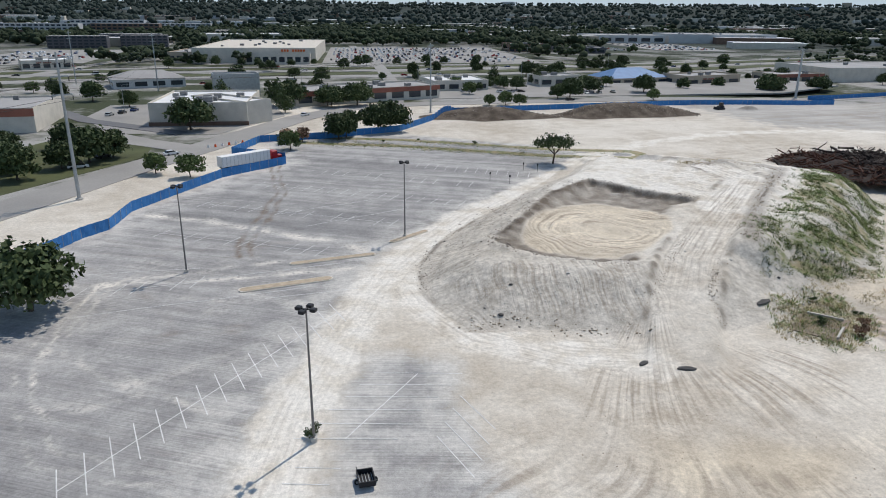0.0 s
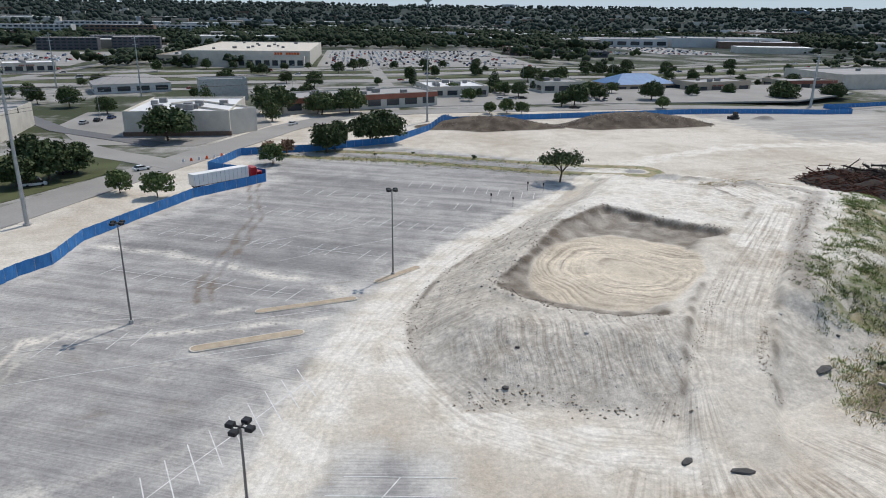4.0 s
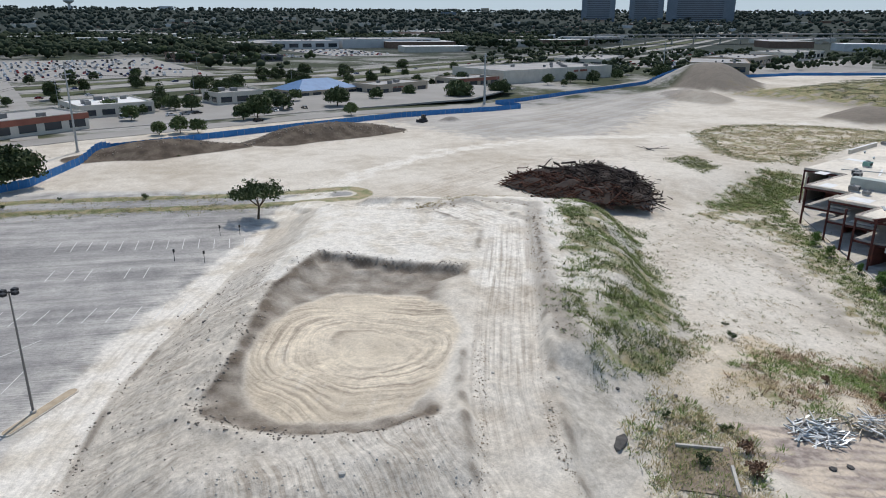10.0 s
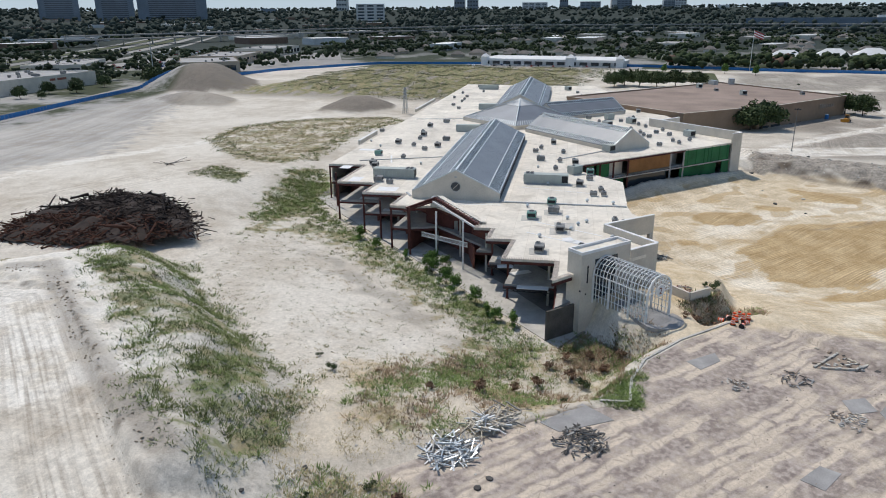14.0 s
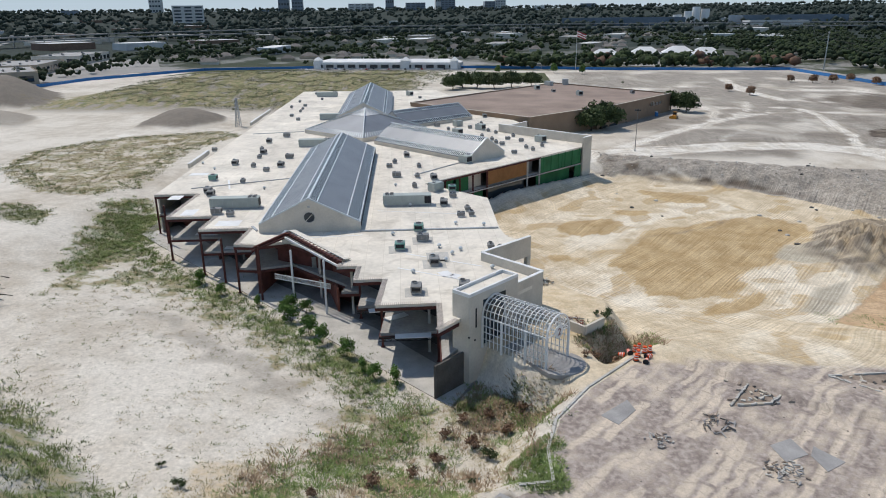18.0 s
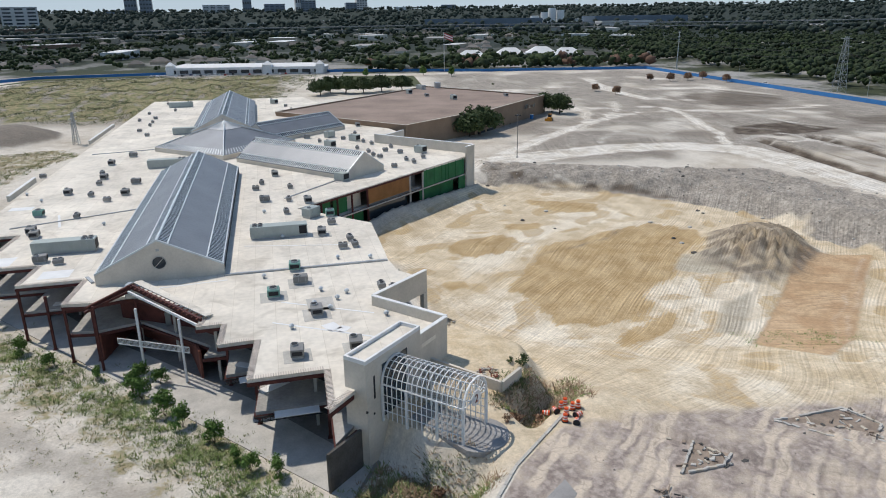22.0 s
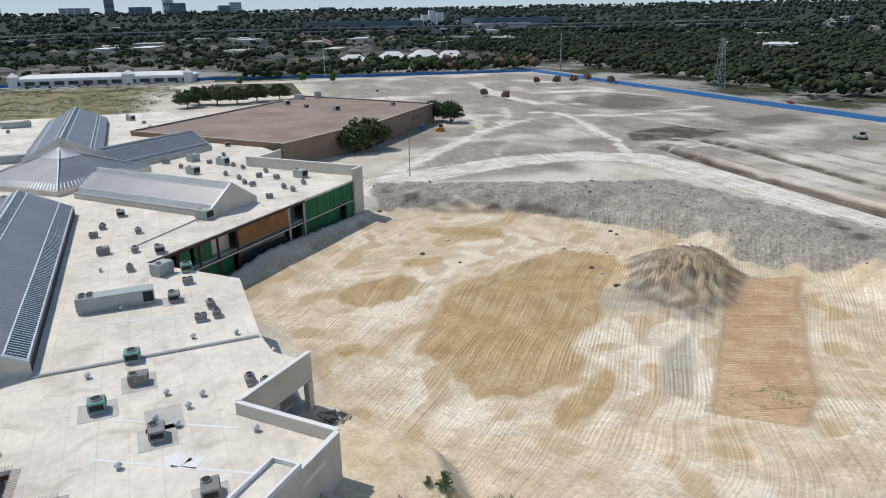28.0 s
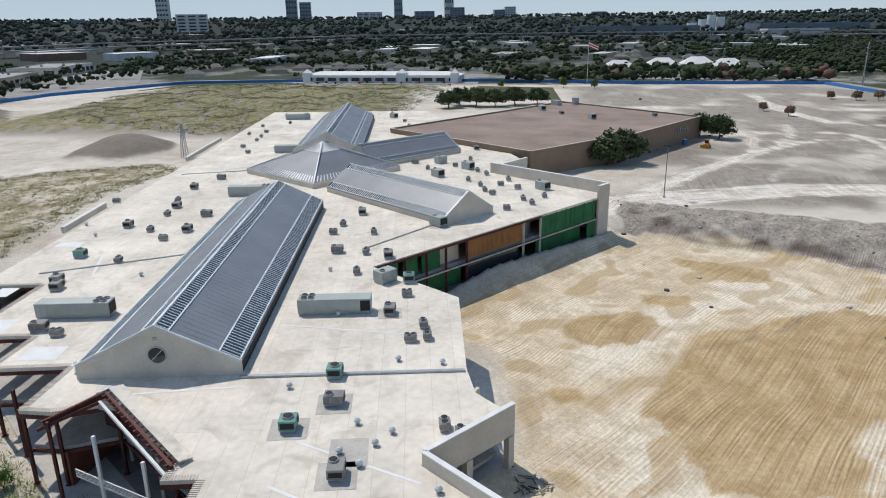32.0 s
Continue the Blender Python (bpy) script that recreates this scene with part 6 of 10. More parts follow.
# ---- department store ----
store = thing("department_store", (0, 0, 0), "brown two-storey department store with a gravel roof", "store")
JP = [(321, 46.8), (349.4, 18.6), (347.2, 16.2), (409.6, -29.0), (470, 26), (372, 101)]
bm = bmesh.new()
prism(bm, JP, -6, 5.3)
part("body", bm, M_BROWN, store)
bm = bmesh.new()
cx = sum(p[0] for p in JP) / 6
cy = sum(p[1] for p in JP) / 6
prism(bm, [(cx + (x - cx) * 0.993, cy + (y - cy) * 0.993) for x, y in JP], 5.3, 5.35)
part("roof", bm, M_BROWNROOF, store, "red-brown gravel roof")
for a, b in zip(JP, JP[1:] + JP[:1]):
    bm = bmesh.new()
    wall(bm, a, b, 5.0, 5.9, 0.5)
    w = part("parapet", bm, M_BROWN, store)
    bm = bmesh.new()
    wall(bm, a, b, 5.904, 6.0, 0.6)
    part("coping", bm, M_CREAM, w)
SD = (Vector(JP[3]) - Vector(JP[2])).normalized()
SN = Vector((SD.y, -SD.x))
for u0, u1, z0, z1 in ((0.03, 0.12, -5.4, -2.2), (0.15, 0.24, -5.4, -2.2), (0.35, 0.37, -5.4, -3.0), (0.45, 0.47, -5.4, -3.0)):
    a = Vector(JP[2]) + (Vector(JP[3]) - Vector(JP[2])) * u0 + SN * 0.1
    b = Vector(JP[2]) + (Vector(JP[3]) - Vector(JP[2])) * u1 + SN * 0.1
    bm = bmesh.new()
    wall(bm, a, b, z0, z1, 0.3)
    part("doorway", bm, M_GLASS, store, "dark recessed doorway")
bm = bmesh.new()
for k, (w, hgt) in enumerate(((0.7, 2.0), (1.0, 2.0), (1.0, 2.0), (1.0, 1.4), (0.9, 1.4), (0.9, 1.4), (1.0, 1.4), (0.9, 1.4))):
    a = Vector(JP[2]) + SD * (52 + k * 1.75) + SN * 0.35
    beam(bm, (a.x, a.y, 1.6), (a.x, a.y, 1.6 + hgt), w, 0.1)
part("sign", bm, M_WHITE, store, "row of white sign letters as plain bars")
for x, y, s in ((436, 38, 1), (421, 30, 0), (405, 18, 1), (413, -10, 0)):
    copy_thing(TALL if s else BOXU, pose(x, y, 5.36, 0, 0, 20))
bm = bmesh.new()
box(bm, -2, -1.5, 0, 2, 1.5, 3.2, pose(463, 20, 5.35, 0, 0, 5))
box(bm, -3, -1.2, 0, 3, 1.2, 2.4, pose(458, 30, 5.35, 0, 0, 30))
part("penthouse", bm, M_STEEL, store)

# ---- trees ----
def leaf_cloud(rng, lobes, n, size):
    """Vertices and faces of many small leaf patches spread through the lobes of a crown."""
    lobes = np.array(lobes, float)
    vol = lobes[:, 3] * lobes[:, 4] * lobes[:, 5]
    pick = rng.choice(len(lobes), n, p=vol / vol.sum())
    d = rng.normal(size=(n, 3))
    d /= np.linalg.norm(d, axis=1)[:, None]
    r = (0.35 + 0.65 * rng.rand(n) ** 0.5)[:, None] * (1 + 0.18 * rng.normal(size=(n, 1)))
    c = lobes[pick, :3] + d * r * lobes[pick, 3:]
    nrm = d + 0.9 * rng.normal(size=(n, 3)) + (0, 0, 0.3)
    nrm /= np.linalg.norm(nrm, axis=1)[:, None]
    u = np.cross(nrm, rng.normal(size=(n, 3)))
    u /= np.linalg.norm(u, axis=1)[:, None]
    v = np.cross(nrm, u)
    s = size * (0.5 + rng.rand(n))[:, None]
    q = np.stack([c - u * s, c - v * s * 0.6 + nrm * s * 0.15, c + u * s, c + v * s * 0.6 + nrm * s * 0.15], 1).reshape(-1, 3)
    return q, np.arange(4 * n).reshape(-1, 4)


def quads_mesh(name, co, quads, material):
    me = bpy.data.meshes.new(name)
    co, quads = np.asarray(co, np.float32), np.asarray(quads, np.int32)
    me.vertices.add(len(co))
    me.vertices.foreach_set("co", co.ravel())
    k = quads.shape[1]
    me.loops.add(quads.size)
    me.loops.foreach_set("vertex_index", quads.ravel())
    me.polygons.add(len(quads))
    me.polygons.foreach_set("loop_start", np.arange(0, quads.size, k, dtype=np.int32))
    me.update(calc_edges=True)
    me.materials.append(material)
    return me


def tree(name, label, h, spread, seed, material, n=900, size=0.42, trunk=0.3, bare=0.3, limbs=5, group="trees", airy=False, joined=False):
    rng = np.random.RandomState(seed)
    t = thing(name, (0, 0, -20), label, "tree", group)
    bm = bmesh.new()
    fork = h * bare
    lean = rng.normal(size=2) * 0.25
    tube(bm, (0, 0, -0.3), (lean[0] * 0.5, lean[1] * 0.5, fork * 0.5), trunk, trunk * 0.8, 8)
    tube(bm, (lean[0] * 0.5, lean[1] * 0.5, fork * 0.5), (lean[0], lean[1], fork), trunk * 0.8, trunk * 0.65, 8)
    stem = bm if joined else None
    tr = None if joined else part("trunk", bm, M_BARK, t)
    lobes = []
    for k in range(limbs):
        a = k * math.tau / limbs + rng.rand() * 0.7
        rr = spread * 0.5 * (0.42 + 0.25 * rng.rand())
        top = (rr * math.cos(a), rr * math.sin(a), h * (0.52 + 0.25 * rng.rand()))
        bm = stem if joined else bmesh.new()
        mid = (lean[0] + (top[0] - lean[0]) * 0.5, lean[1] + (top[1] - lean[1]) * 0.5, fork + (top[2] - fork) * 0.35 + 0.2)
        tube(bm, (lean[0], lean[1], fork * 0.92), mid, trunk * 0.5, trunk * 0.35, 6)
        tube(bm, mid, top, trunk * 0.35, trunk * 0.12, 6)
        if not joined:
            part("limb", bm, M_BARK, tr)
        q = spread * (0.22 + 0.08 * rng.rand())
        lobes.append((*top, q, q, h * (0.17 + 0.05 * rng.rand())))
        if airy:
            lobes[-1] = (top[0] * 1.3, top[1] * 1.3, top[2] * 1.05, q * 0.85, q * 0.85, h * 0.10)
            continue
        lobes.append((top[0] * 1.15, top[1] * 1.15, h * (0.34 + 0.1 * rng.rand()), q * 0.9, q * 0.9, h * 0.14))
    for k in range(limbs * 3):
        a, up = rng.rand() * math.tau, rng.rand()
        rr = spread * (0.5 - 0.28 * up * up) * (0.8 + 0.3 * rng.rand())
        q = spread * (0.06 + 0.06 * rng.rand())
        lobes.append((rr * math.cos(a), rr * math.sin(a), h * ((0.6 if airy else 0.3) + (0.4 if airy else 0.68) * up), q, q, q * 0.7))
    for k in range(limbs):
        a = rng.rand() * math.tau
        rr = spread * 0.22 * rng.rand()
        q = spread * (0.18 + 0.12 * rng.rand())
        lobes.append((rr * math.cos(a), rr * math.sin(a), h * (0.66 + 0.2 * rng.rand()), q, q, h * (0.09 if airy else 0.15)))
    if joined:
        part("trunk", stem, M_BARK, t)
    ob = new("crown", quads_mesh("crown", *leaf_cloud(rng, lobes, n, size), material))
    ob.parent = t
    return t


def conifer(name, label, h, spread, seed, material):
    rng = np.random.RandomState(seed)
    t = thing(name, (0, 0, -20), label, "tree", "trees")
    bm = bmesh.new()
    tube(bm, (0, 0, -0.3), (0, 0, h * 0.7), 0.25, 0.06, 8)
    part("trunk", bm, M_BARK, t)
    lobes = [(rng.normal() * 0.3, rng.normal() * 0.3, h * f, spread * 0.5 * w, spread * 0.5 * w, h * 0.13) for f, w in ((0.22, 0.85), (0.35, 1.0), (0.5, 0.85), (0.65, 0.65), (0.8, 0.42), (0.92, 0.2))]
    ob = new("crown", quads_mesh("crown", *leaf_cloud(rng, lobes, 1100, 0.4), material))
    ob.parent = t
    return t


OAK_A = tree("oak_tree", "dense dark green live oak with a broad crown", 9, 12, 1, M_LEAF, 3600, 0.46, 0.35, 0.22)
OAK_B = tree("oak_tree", "dark green live oak with an uneven crown", 8, 9, 2, M_LEAF, 2600, 0.42, 0.3, 0.25)
OAK_C = tree("oak_tree", "spreading lone oak with open limbs and a flat crown", 8.6, 12, 3, M_LEAF, 2300, 0.34, 0.32, 0.36, 6, airy=True)
ROAD_T = tree("roadside_tree", "dark green roadside tree with an uneven crown", 7.5, 8, 12, M_LEAF, 1100, 0.5, 0.22, 0.25, 5, "roadside trees", joined=True)
STREET = tree("street_tree", "small rounded light green street tree", 5.5, 6, 4, M_LEAF2, 1500, 0.32, 0.16, 0.33)
TALLT = tree("shade_tree", "tall slender dark green shade tree", 11, 8, 5, M_LEAF, 2600, 0.45, 0.28, 0.25)
CONE = conifer("magnolia_tree", "dark conical magnolia tree", 11, 8, 6, M_LEAF)
RED = tree("crape_myrtle", "low reddish-brown small tree", 4, 4.2, 7, M_LEAFR, 1000, 0.28, 0.12, 0.3)
YELLOW = tree("street_tree", "bright yellow-green young tree", 9, 6, 8, M_LEAF3, 1400, 0.4, 0.2, 0.3)


def planted(x, y, turn, s=1.0):
    return pose(x, y, ground_z(x, y), 0, 0, turn) @ Matrix.Diagonal((s, s, s, 1))


def plant(ob, spots, s0=0.85, s1=1.15, seed=0):
    rng = random.Random(seed)
    for k, (x, y) in enumerate(spots):
        m = planted(x, y, rng.uniform(0, 360), rng.uniform(s0, s1))
        if k == 0:
            ob.matrix_world = m
        else:
            copy_thing(ob, m)


plant(OAK_C, [(57.8, 186.3)], 1.0, 1.0)
plant(OAK_A, [(-47.5, 91), (10, 247), (14, 250), (-59, 256), (-10, 318), (2, 322), (282, 392), (241, 378), (-30, 322), (160, 368), (470, 428), (484, 436), (462, 420), (520, 90), (533, 84), (528, 62), (535, 50), (540, 36), (528, 74), (345, 19), (349, 14), (600, 452)], 0.95, 1.2, 1)
plant(OAK_B, [(-5, 232), (-100, 324), (-123, 346), (-137, 427), (-86, 178), (-80, 191), (-71, 206), (-75, 198), (-92, 186), (-98, 200), (-104, 214), (-90, 222), (-70, 441), (-19, 439), (-37, 459), (104, 343), (111, 345), (92, 384), (179, 536), (227, 577), (261, 576), (335, 610), (248, 500), (190, 505), (305, 470), (404, -36), (412, -30), (140, 470), (125, 452), (118, 470)], 0.8, 1.15, 2)
plant(STREET, [(-53, 183), (-43, 178), (64, 319), (72, 320), (78, 317), (151, 333), (-20, 215), (120, 430), (130, 440), (85, 400), (210, 465), (175, 470), (-150, 440), (-165, 384), (58, 395), (62, 365), (150, 400), (135, 398), (320, 512), (350, 520)], 0.9, 1.2, 3)
plant(TALLT, [(-2.5, 236), (-1, 240), (91, 522), (40, 470), (60, 500), (-150, 372), (-160, 330)], 0.85, 1.1, 4)
plant(CONE, [(-29, 300), (84, 412), (-60, 330)], 0.9, 1.1, 5)
road_spots = []
spot = random.Random(31)
for k in range(400):
    x, y = spot.uniform(-150, 470), spot.uniform(330, 600)
    hy = 495 + 0.27 * (x - 50) if x > 50 else 495 + 0.16 * (x - 50)
    near = min(abs(y - hy - d) for d in (-62, -24, 24, 64))
    if near < 13 or (x > 325 and 448 < y < 525) or y < 0.2 * x + 340 or (-135 < x < 50 and y < 380) or (150 < x < 255 and 405 < y < 450):
        continue
    road_spots.append((x, y))
    if len(road_spots) > 84:
        break
plant(ROAD_T, road_spots, 0.6, 1.2, 33)
plant(RED, [(-22, 226), (-17, 229), (-12, 322), (566, -190), (559, -175), (557, -161), (563, -148), (540, -195), (481, -93), (503, -87), (30, 352), (36, 356)], 0.9, 1.3, 6)
plant(YELLOW, [(655, 12), (648, 60), (640, -10)], 0.9, 1.1, 7)


# ---- weeds and shrubs ----
def scatter(poly, n, rng, keep=None):
    xs = [p[0] for p in poly]
    ys = [p[1] for p in poly]
    x = rng.uniform(min(xs), max(xs), n * 4)
    y = rng.uniform(min(ys), max(ys), n * 4)
    ok = inside(x, y, poly) + 1.5 * rng.normal(size=len(x)) > 0
    if keep is not None:
        ok &= keep(x, y)
    return x[ok][:n], y[ok][:n]


def tufts(name, x, y, material, hgt, wid, blades, label, rng):
    """Clumps of thin blades standing on the ground, one object."""
    n, blades = len(x), blades * 2
    hs = hgt * (0.35 + 0.8 * rng.rand(n, 1))
    a = rng.rand(n, blades) * math.tau
    r = wid * rng.rand(n, blades) * 1.15
    fx, fy = x[:, None] + np.cos(a) * r, y[:, None] + np.sin(a) * r
    foot = np.stack([fx, fy, height(fx.ravel(), fy.ravel()).reshape(n, blades) - 0.04], 2)
    lean = np.stack([np.cos(a) * hs * (0.15 + 0.75 * rng.rand(n, blades)), np.sin(a) * hs * (0.15 + 0.75 * rng.rand(n, blades)), hs * (0.2 + 0.5 * rng.rand(n, blades))], 2)
    side = np.stack([-np.sin(a), np.cos(a), np.zeros_like(a)], 2) * (0.05 + 0.09 * hs * rng.rand(n, blades))[:, :, None]
    tri = np.stack([foot - side * 0.6, foot + side * 0.6, foot + lean * 0.6 + side * 0.5, foot + lean], 2).reshape(-1, 3)
    return tagged(new(name, quads_mesh(name, tri, np.arange(len(tri)).reshape(-1, 4), material)), label, "weeds", kind="stuff")


M_GRASS = mat("weed_green", (0.185, 0.215, 0.08), 0.8, var=0.5, scale=0.25, fine=10)
M_GRASS2 = mat("weed_bright", (0.23, 0.30, 0.098), 0.8, var=0.45, scale=0.25, fine=10)
M_STRAW = mat("dry_straw", (0.50, 0.42, 0.25), 0.9, var=0.45, scale=0.25, fine=10)
M_RUST = mat("dry_rust_weed", (0.40, 0.29, 0.19), 0.9, var=0.45, scale=0.3, fine=10)
WR = np.random.RandomState(11)
patchy = lambda s, k, c=0.0: (lambda x, y: rough(x, y, s, k) + 0.5 * WR.normal(size=x.shape) > c)  # noqa: E731
tufts("slope_weeds", *scatter(SLOPE_G, 2800, WR, patchy(7, 1, 0.1)), M_GRASS, 0.8, 0.7, 9, "green weeds growing down the spoil bank", WR)
tufts("slope_weeds", *scatter(SLOPE_G, 1700, WR, patchy(6, 4, 0.2)), M_GRASS2, 0.8, 0.6, 8, "bright green weeds on the spoil bank", WR)
tufts("strip_weeds", *scatter(STRIP, 1700, WR, patchy(9, 2, 0.15)), M_GRASS, 0.8, 0.7, 9, "rank green weeds along the mall slab", WR)
tufts("strip_weeds", *scatter(STRIP, 1500, WR, patchy(9, 0, 0.25)), M_STRAW, 0.7, 0.7, 8, "dry straw-coloured grass along the mall slab", WR)
tufts("entrance_weeds", *scatter(WEEDY, 750, WR, patchy(9, 3, 0.35)), M_GRASS2, 0.9, 0.7, 9, "rank weeds before the mall entrance", WR)
tufts("entrance_weeds", *scatter(WEEDY, 600, WR, patchy(9, 5, 0.3)), M_RUST, 1.1, 0.6, 9, "dry reddish weeds before the mall entrance", WR)
tufts("straw_grass", *scatter(STRAW, 1800, WR, patchy(8, 2, -0.1)), M_STRAW, 0.5, 0.5, 7, "short dry straw grass on sand", WR)
tufts("meadow_grass", *scatter(MEADOW, 4500, WR, patchy(14, 1, -0.3)), M_STRAW, 0.7, 0.9, 8, "dry yellow meadow grass", WR)
tufts("meadow_grass", *scatter(MEADOW, 1500, WR, lambda x, y: (inside(x, y, MEADOW) < 7) | (WR.rand(len(x)) < 0.12)), M_GRASS, 0.9, 0.9, 8, "green rim of the dry meadow", WR)
tufts("meadow_grass", *scatter(MEADOW2, 500, WR), M_GRASS, 0.8, 0.8, 8, "island of olive green grass", WR)
tufts("meadow_grass", *scatter(MEADOW_C, 1500, WR), M_GRASS2, 0.9, 0.8, 8, "bright yellow-green grass beside the haul track", WR)
tufts("meadow_grass", *scatter(MEADOW_C, 600, WR), M_STRAW, 0.8, 0.8, 8, "dry grass beside the haul track", WR)
SANDY = [(84, 96), (92, 104), (108, 118), (126, 140), (150, 140), (160, 130), (148, 112), (132, 94), (118, 80), (100, 86)]
tufts("sand_weeds", *scatter(SANDY, 520, WR), M_GRASS, 0.45, 0.4, 7, "scattered small weeds on white sand", WR)
tufts("sand_weeds", *scatter(SANDY, 420, WR, patchy(12, 4, 0.2)), M_STRAW, 0.5, 0.5, 7, "scattered dry tufts on white sand", WR)
MEDIAN_A = [(-12, 237), (16, 230), (62, 209), (86, 203), (84, 199.5), (60, 205), (15, 226.5), (-14, 233)]
MEDIAN_B = [(-14, 229), (14, 221.5), (60, 200), (72, 193), (62, 192), (50, 198), (12, 214), (-16, 223)]
for poly in (MEDIAN_A, MEDIAN_B):
    tufts("median_grass", *scatter(poly, 700, WR), M_GRASS, 0.6, 0.8, 7, "overgrown green grass strip", WR)
    tufts("median_grass", *scatter(poly, 500, WR), M_STRAW, 0.6, 0.8, 7, "overgrown dry grass strip", WR)
FARFIELD = [(420, 118), (690, 100), (700, 320), (600, 345), (470, 320), (410, 200)]
M_SCRUB = mat("field_scrub", (0.135, 0.15, 0.075), 0.85, var=0.5, scale=0.1, fine=10)
tufts("field_weeds", *scatter(FARFIELD, 8500, WR, patchy(30, 2, -0.5)), M_SCRUB, 1.7, 2.2, 6, "weedy grey-green field", WR)
tufts("field_weeds", *scatter(FARFIELD, 900, WR, patchy(24, 4, 0.0)), M_STRAW, 1.2, 2.2, 6, "dry grass of the weedy field", WR)
GREENPLOT = [(106, 58), (107, 53), (97, 52), (98, 55), (101, 57)]
tufts("green_plot", *scatter(GREENPLOT, 420, WR), M_GRASS2, 0.7, 0.5, 10, "lush bright green grass plot at the kerb", WR)
tufts("planter_weeds", *scatter([(128, 44), (133, 44.5), (137, 41), (141, 36), (136, 34), (130, 40)], 260, WR), M_RUST, 0.9, 0.6, 9, "dry brown weeds beside the planter wall", WR)
tufts("planter_weeds", *scatter([(128, 44), (133, 44.5), (137, 41), (141, 36), (136, 34), (130, 40)], 160, WR), M_GRASS2, 0.7, 0.6, 9, "green weeds beside the planter wall", WR)
VAULT_L = [(127.5, 62), (124.5, 56.5), (121, 52), (116.5, 49.4), (115, 53), (118, 59), (122, 65)]
tufts("vault_weeds", *scatter(VAULT_L, 200, WR), M_RUST, 1.1, 0.7, 10, "dry brown brush beside the glass vault", WR)
tufts("vault_weeds", *scatter(VAULT_L, 170, WR, patchy(6, 1, 0.1)), M_GRASS, 1.0, 0.7, 10, "olive brush beside the glass vault", WR)
tufts("vault_weeds", *scatter(VAULT_L, 140, WR, patchy(5, 4, 0.2)), M_GRASS2, 1.0, 0.7, 10, "green weeds beside the glass vault", WR)
PLANT_R = [(132, 48), (137, 42.5), (139, 38.5), (133, 38.5), (130, 42), (130, 46)]
tufts("vault_weeds", *scatter(PLANT_R, 120, WR), M_RUST, 1.0, 0.6, 9, "dry brown brush by the planter wall", WR)
tufts("vault_weeds", *scatter(PLANT_R, 110, WR), M_GRASS, 0.9, 0.6, 9, "olive brush by the planter wall", WR)
edge_line = [(209, 158), (199, 149), (186, 142.5), (172, 129), (160, 115), (149, 101), (139, 91), (129, 81), (121, 73)]


def beside(line, n, spread):
    """Random places along a line."""
    i = WR.randint(0, len(line) - 1, n)
    f = WR.rand(n)
    a, b = np.array(line)[i], np.array(line)[i + 1]
    p = a + (b - a) * f[:, None] + WR.normal(size=(n, 2)) * spread
    return p[:, 0], p[:, 1]


tufts("slab_weeds", *beside(edge_line, 1300, 2.0), M_GRASS2, 0.8, 0.6, 9, "dense green weeds along the edge of the mall slab", WR)
tufts("slab_weeds", *beside(edge_line, 800, 3.2), M_GRASS, 0.7, 0.6, 9, "olive weeds along the edge of the mall slab", WR)
tufts("plot_weeds", *scatter([(96, 84), (108, 80), (118, 74), (122, 68), (112, 70), (100, 76), (94, 80)], 420, WR), M_GRASS2, 0.9, 0.7, 10, "green weed bank in front of the mall", WR)
CREST = [(80, 157), (104, 157), (128, 152), (118, 160), (84, 162)]
tufts("crest_weeds", *scatter(CREST, 200, WR), M_STRAW, 0.8, 0.5, 7, "sparse weeds along the crest", WR)
DIGWEED = [(146, -4), (152, 4), (158, 0), (156, -12), (149, -16)]
tufts("dig_weeds", *scatter(DIGWEED, 130, WR), M_GRASS2, 0.5, 0.6, 7, "few green weeds at the dig edge", WR)
tufts("rim_weeds", *scatter([(66, 90), (72, 96), (64, 86)], 60, WR), M_GRASS, 0.6, 0.5, 7, "weeds beside the ramp", WR)
tufts("cellar_weeds", *scatter([(58, 72), (65, 66), (76, 76), (74, 86), (64, 80)], 520, WR), M_STRAW, 0.9, 0.6, 8, "dry weeds round a broken slab", WR)
tufts("cellar_weeds", *scatter([(58, 72), (65, 66), (76, 76), (74, 86), (64, 80)], 260, WR), M_GRASS2, 0.9, 0.6, 8, "green weeds round a broken slab", WR)


def shrub(name, label, h, w, seed, material, n=260):
    rng = np.random.RandomState(seed)
    t = thing(name, (0, 0, -20), label, "shrub", "shrubs")
    bm = bmesh.new()
    for k in range(5):
        a = k * 1.3
        tube(bm, (0, 0, -0.1), (math.cos(a) * w * 0.25, math.sin(a) * w * 0.25, h * 0.6), 0.05, 0.02, 5)
    part("stem", bm, M_BARK, t)
    lobes = [(rng.normal() * w * 0.2, rng.normal() * w * 0.2, h * (0.25 + 0.6 * rng.rand()), w * 0.24, w * 0.24, h * 0.22) for _ in range(7)]
    ob = new("foliage", quads_mesh("foliage", *leaf_cloud(rng, lobes, n, 0.2), material))
    ob.parent = t
    return t


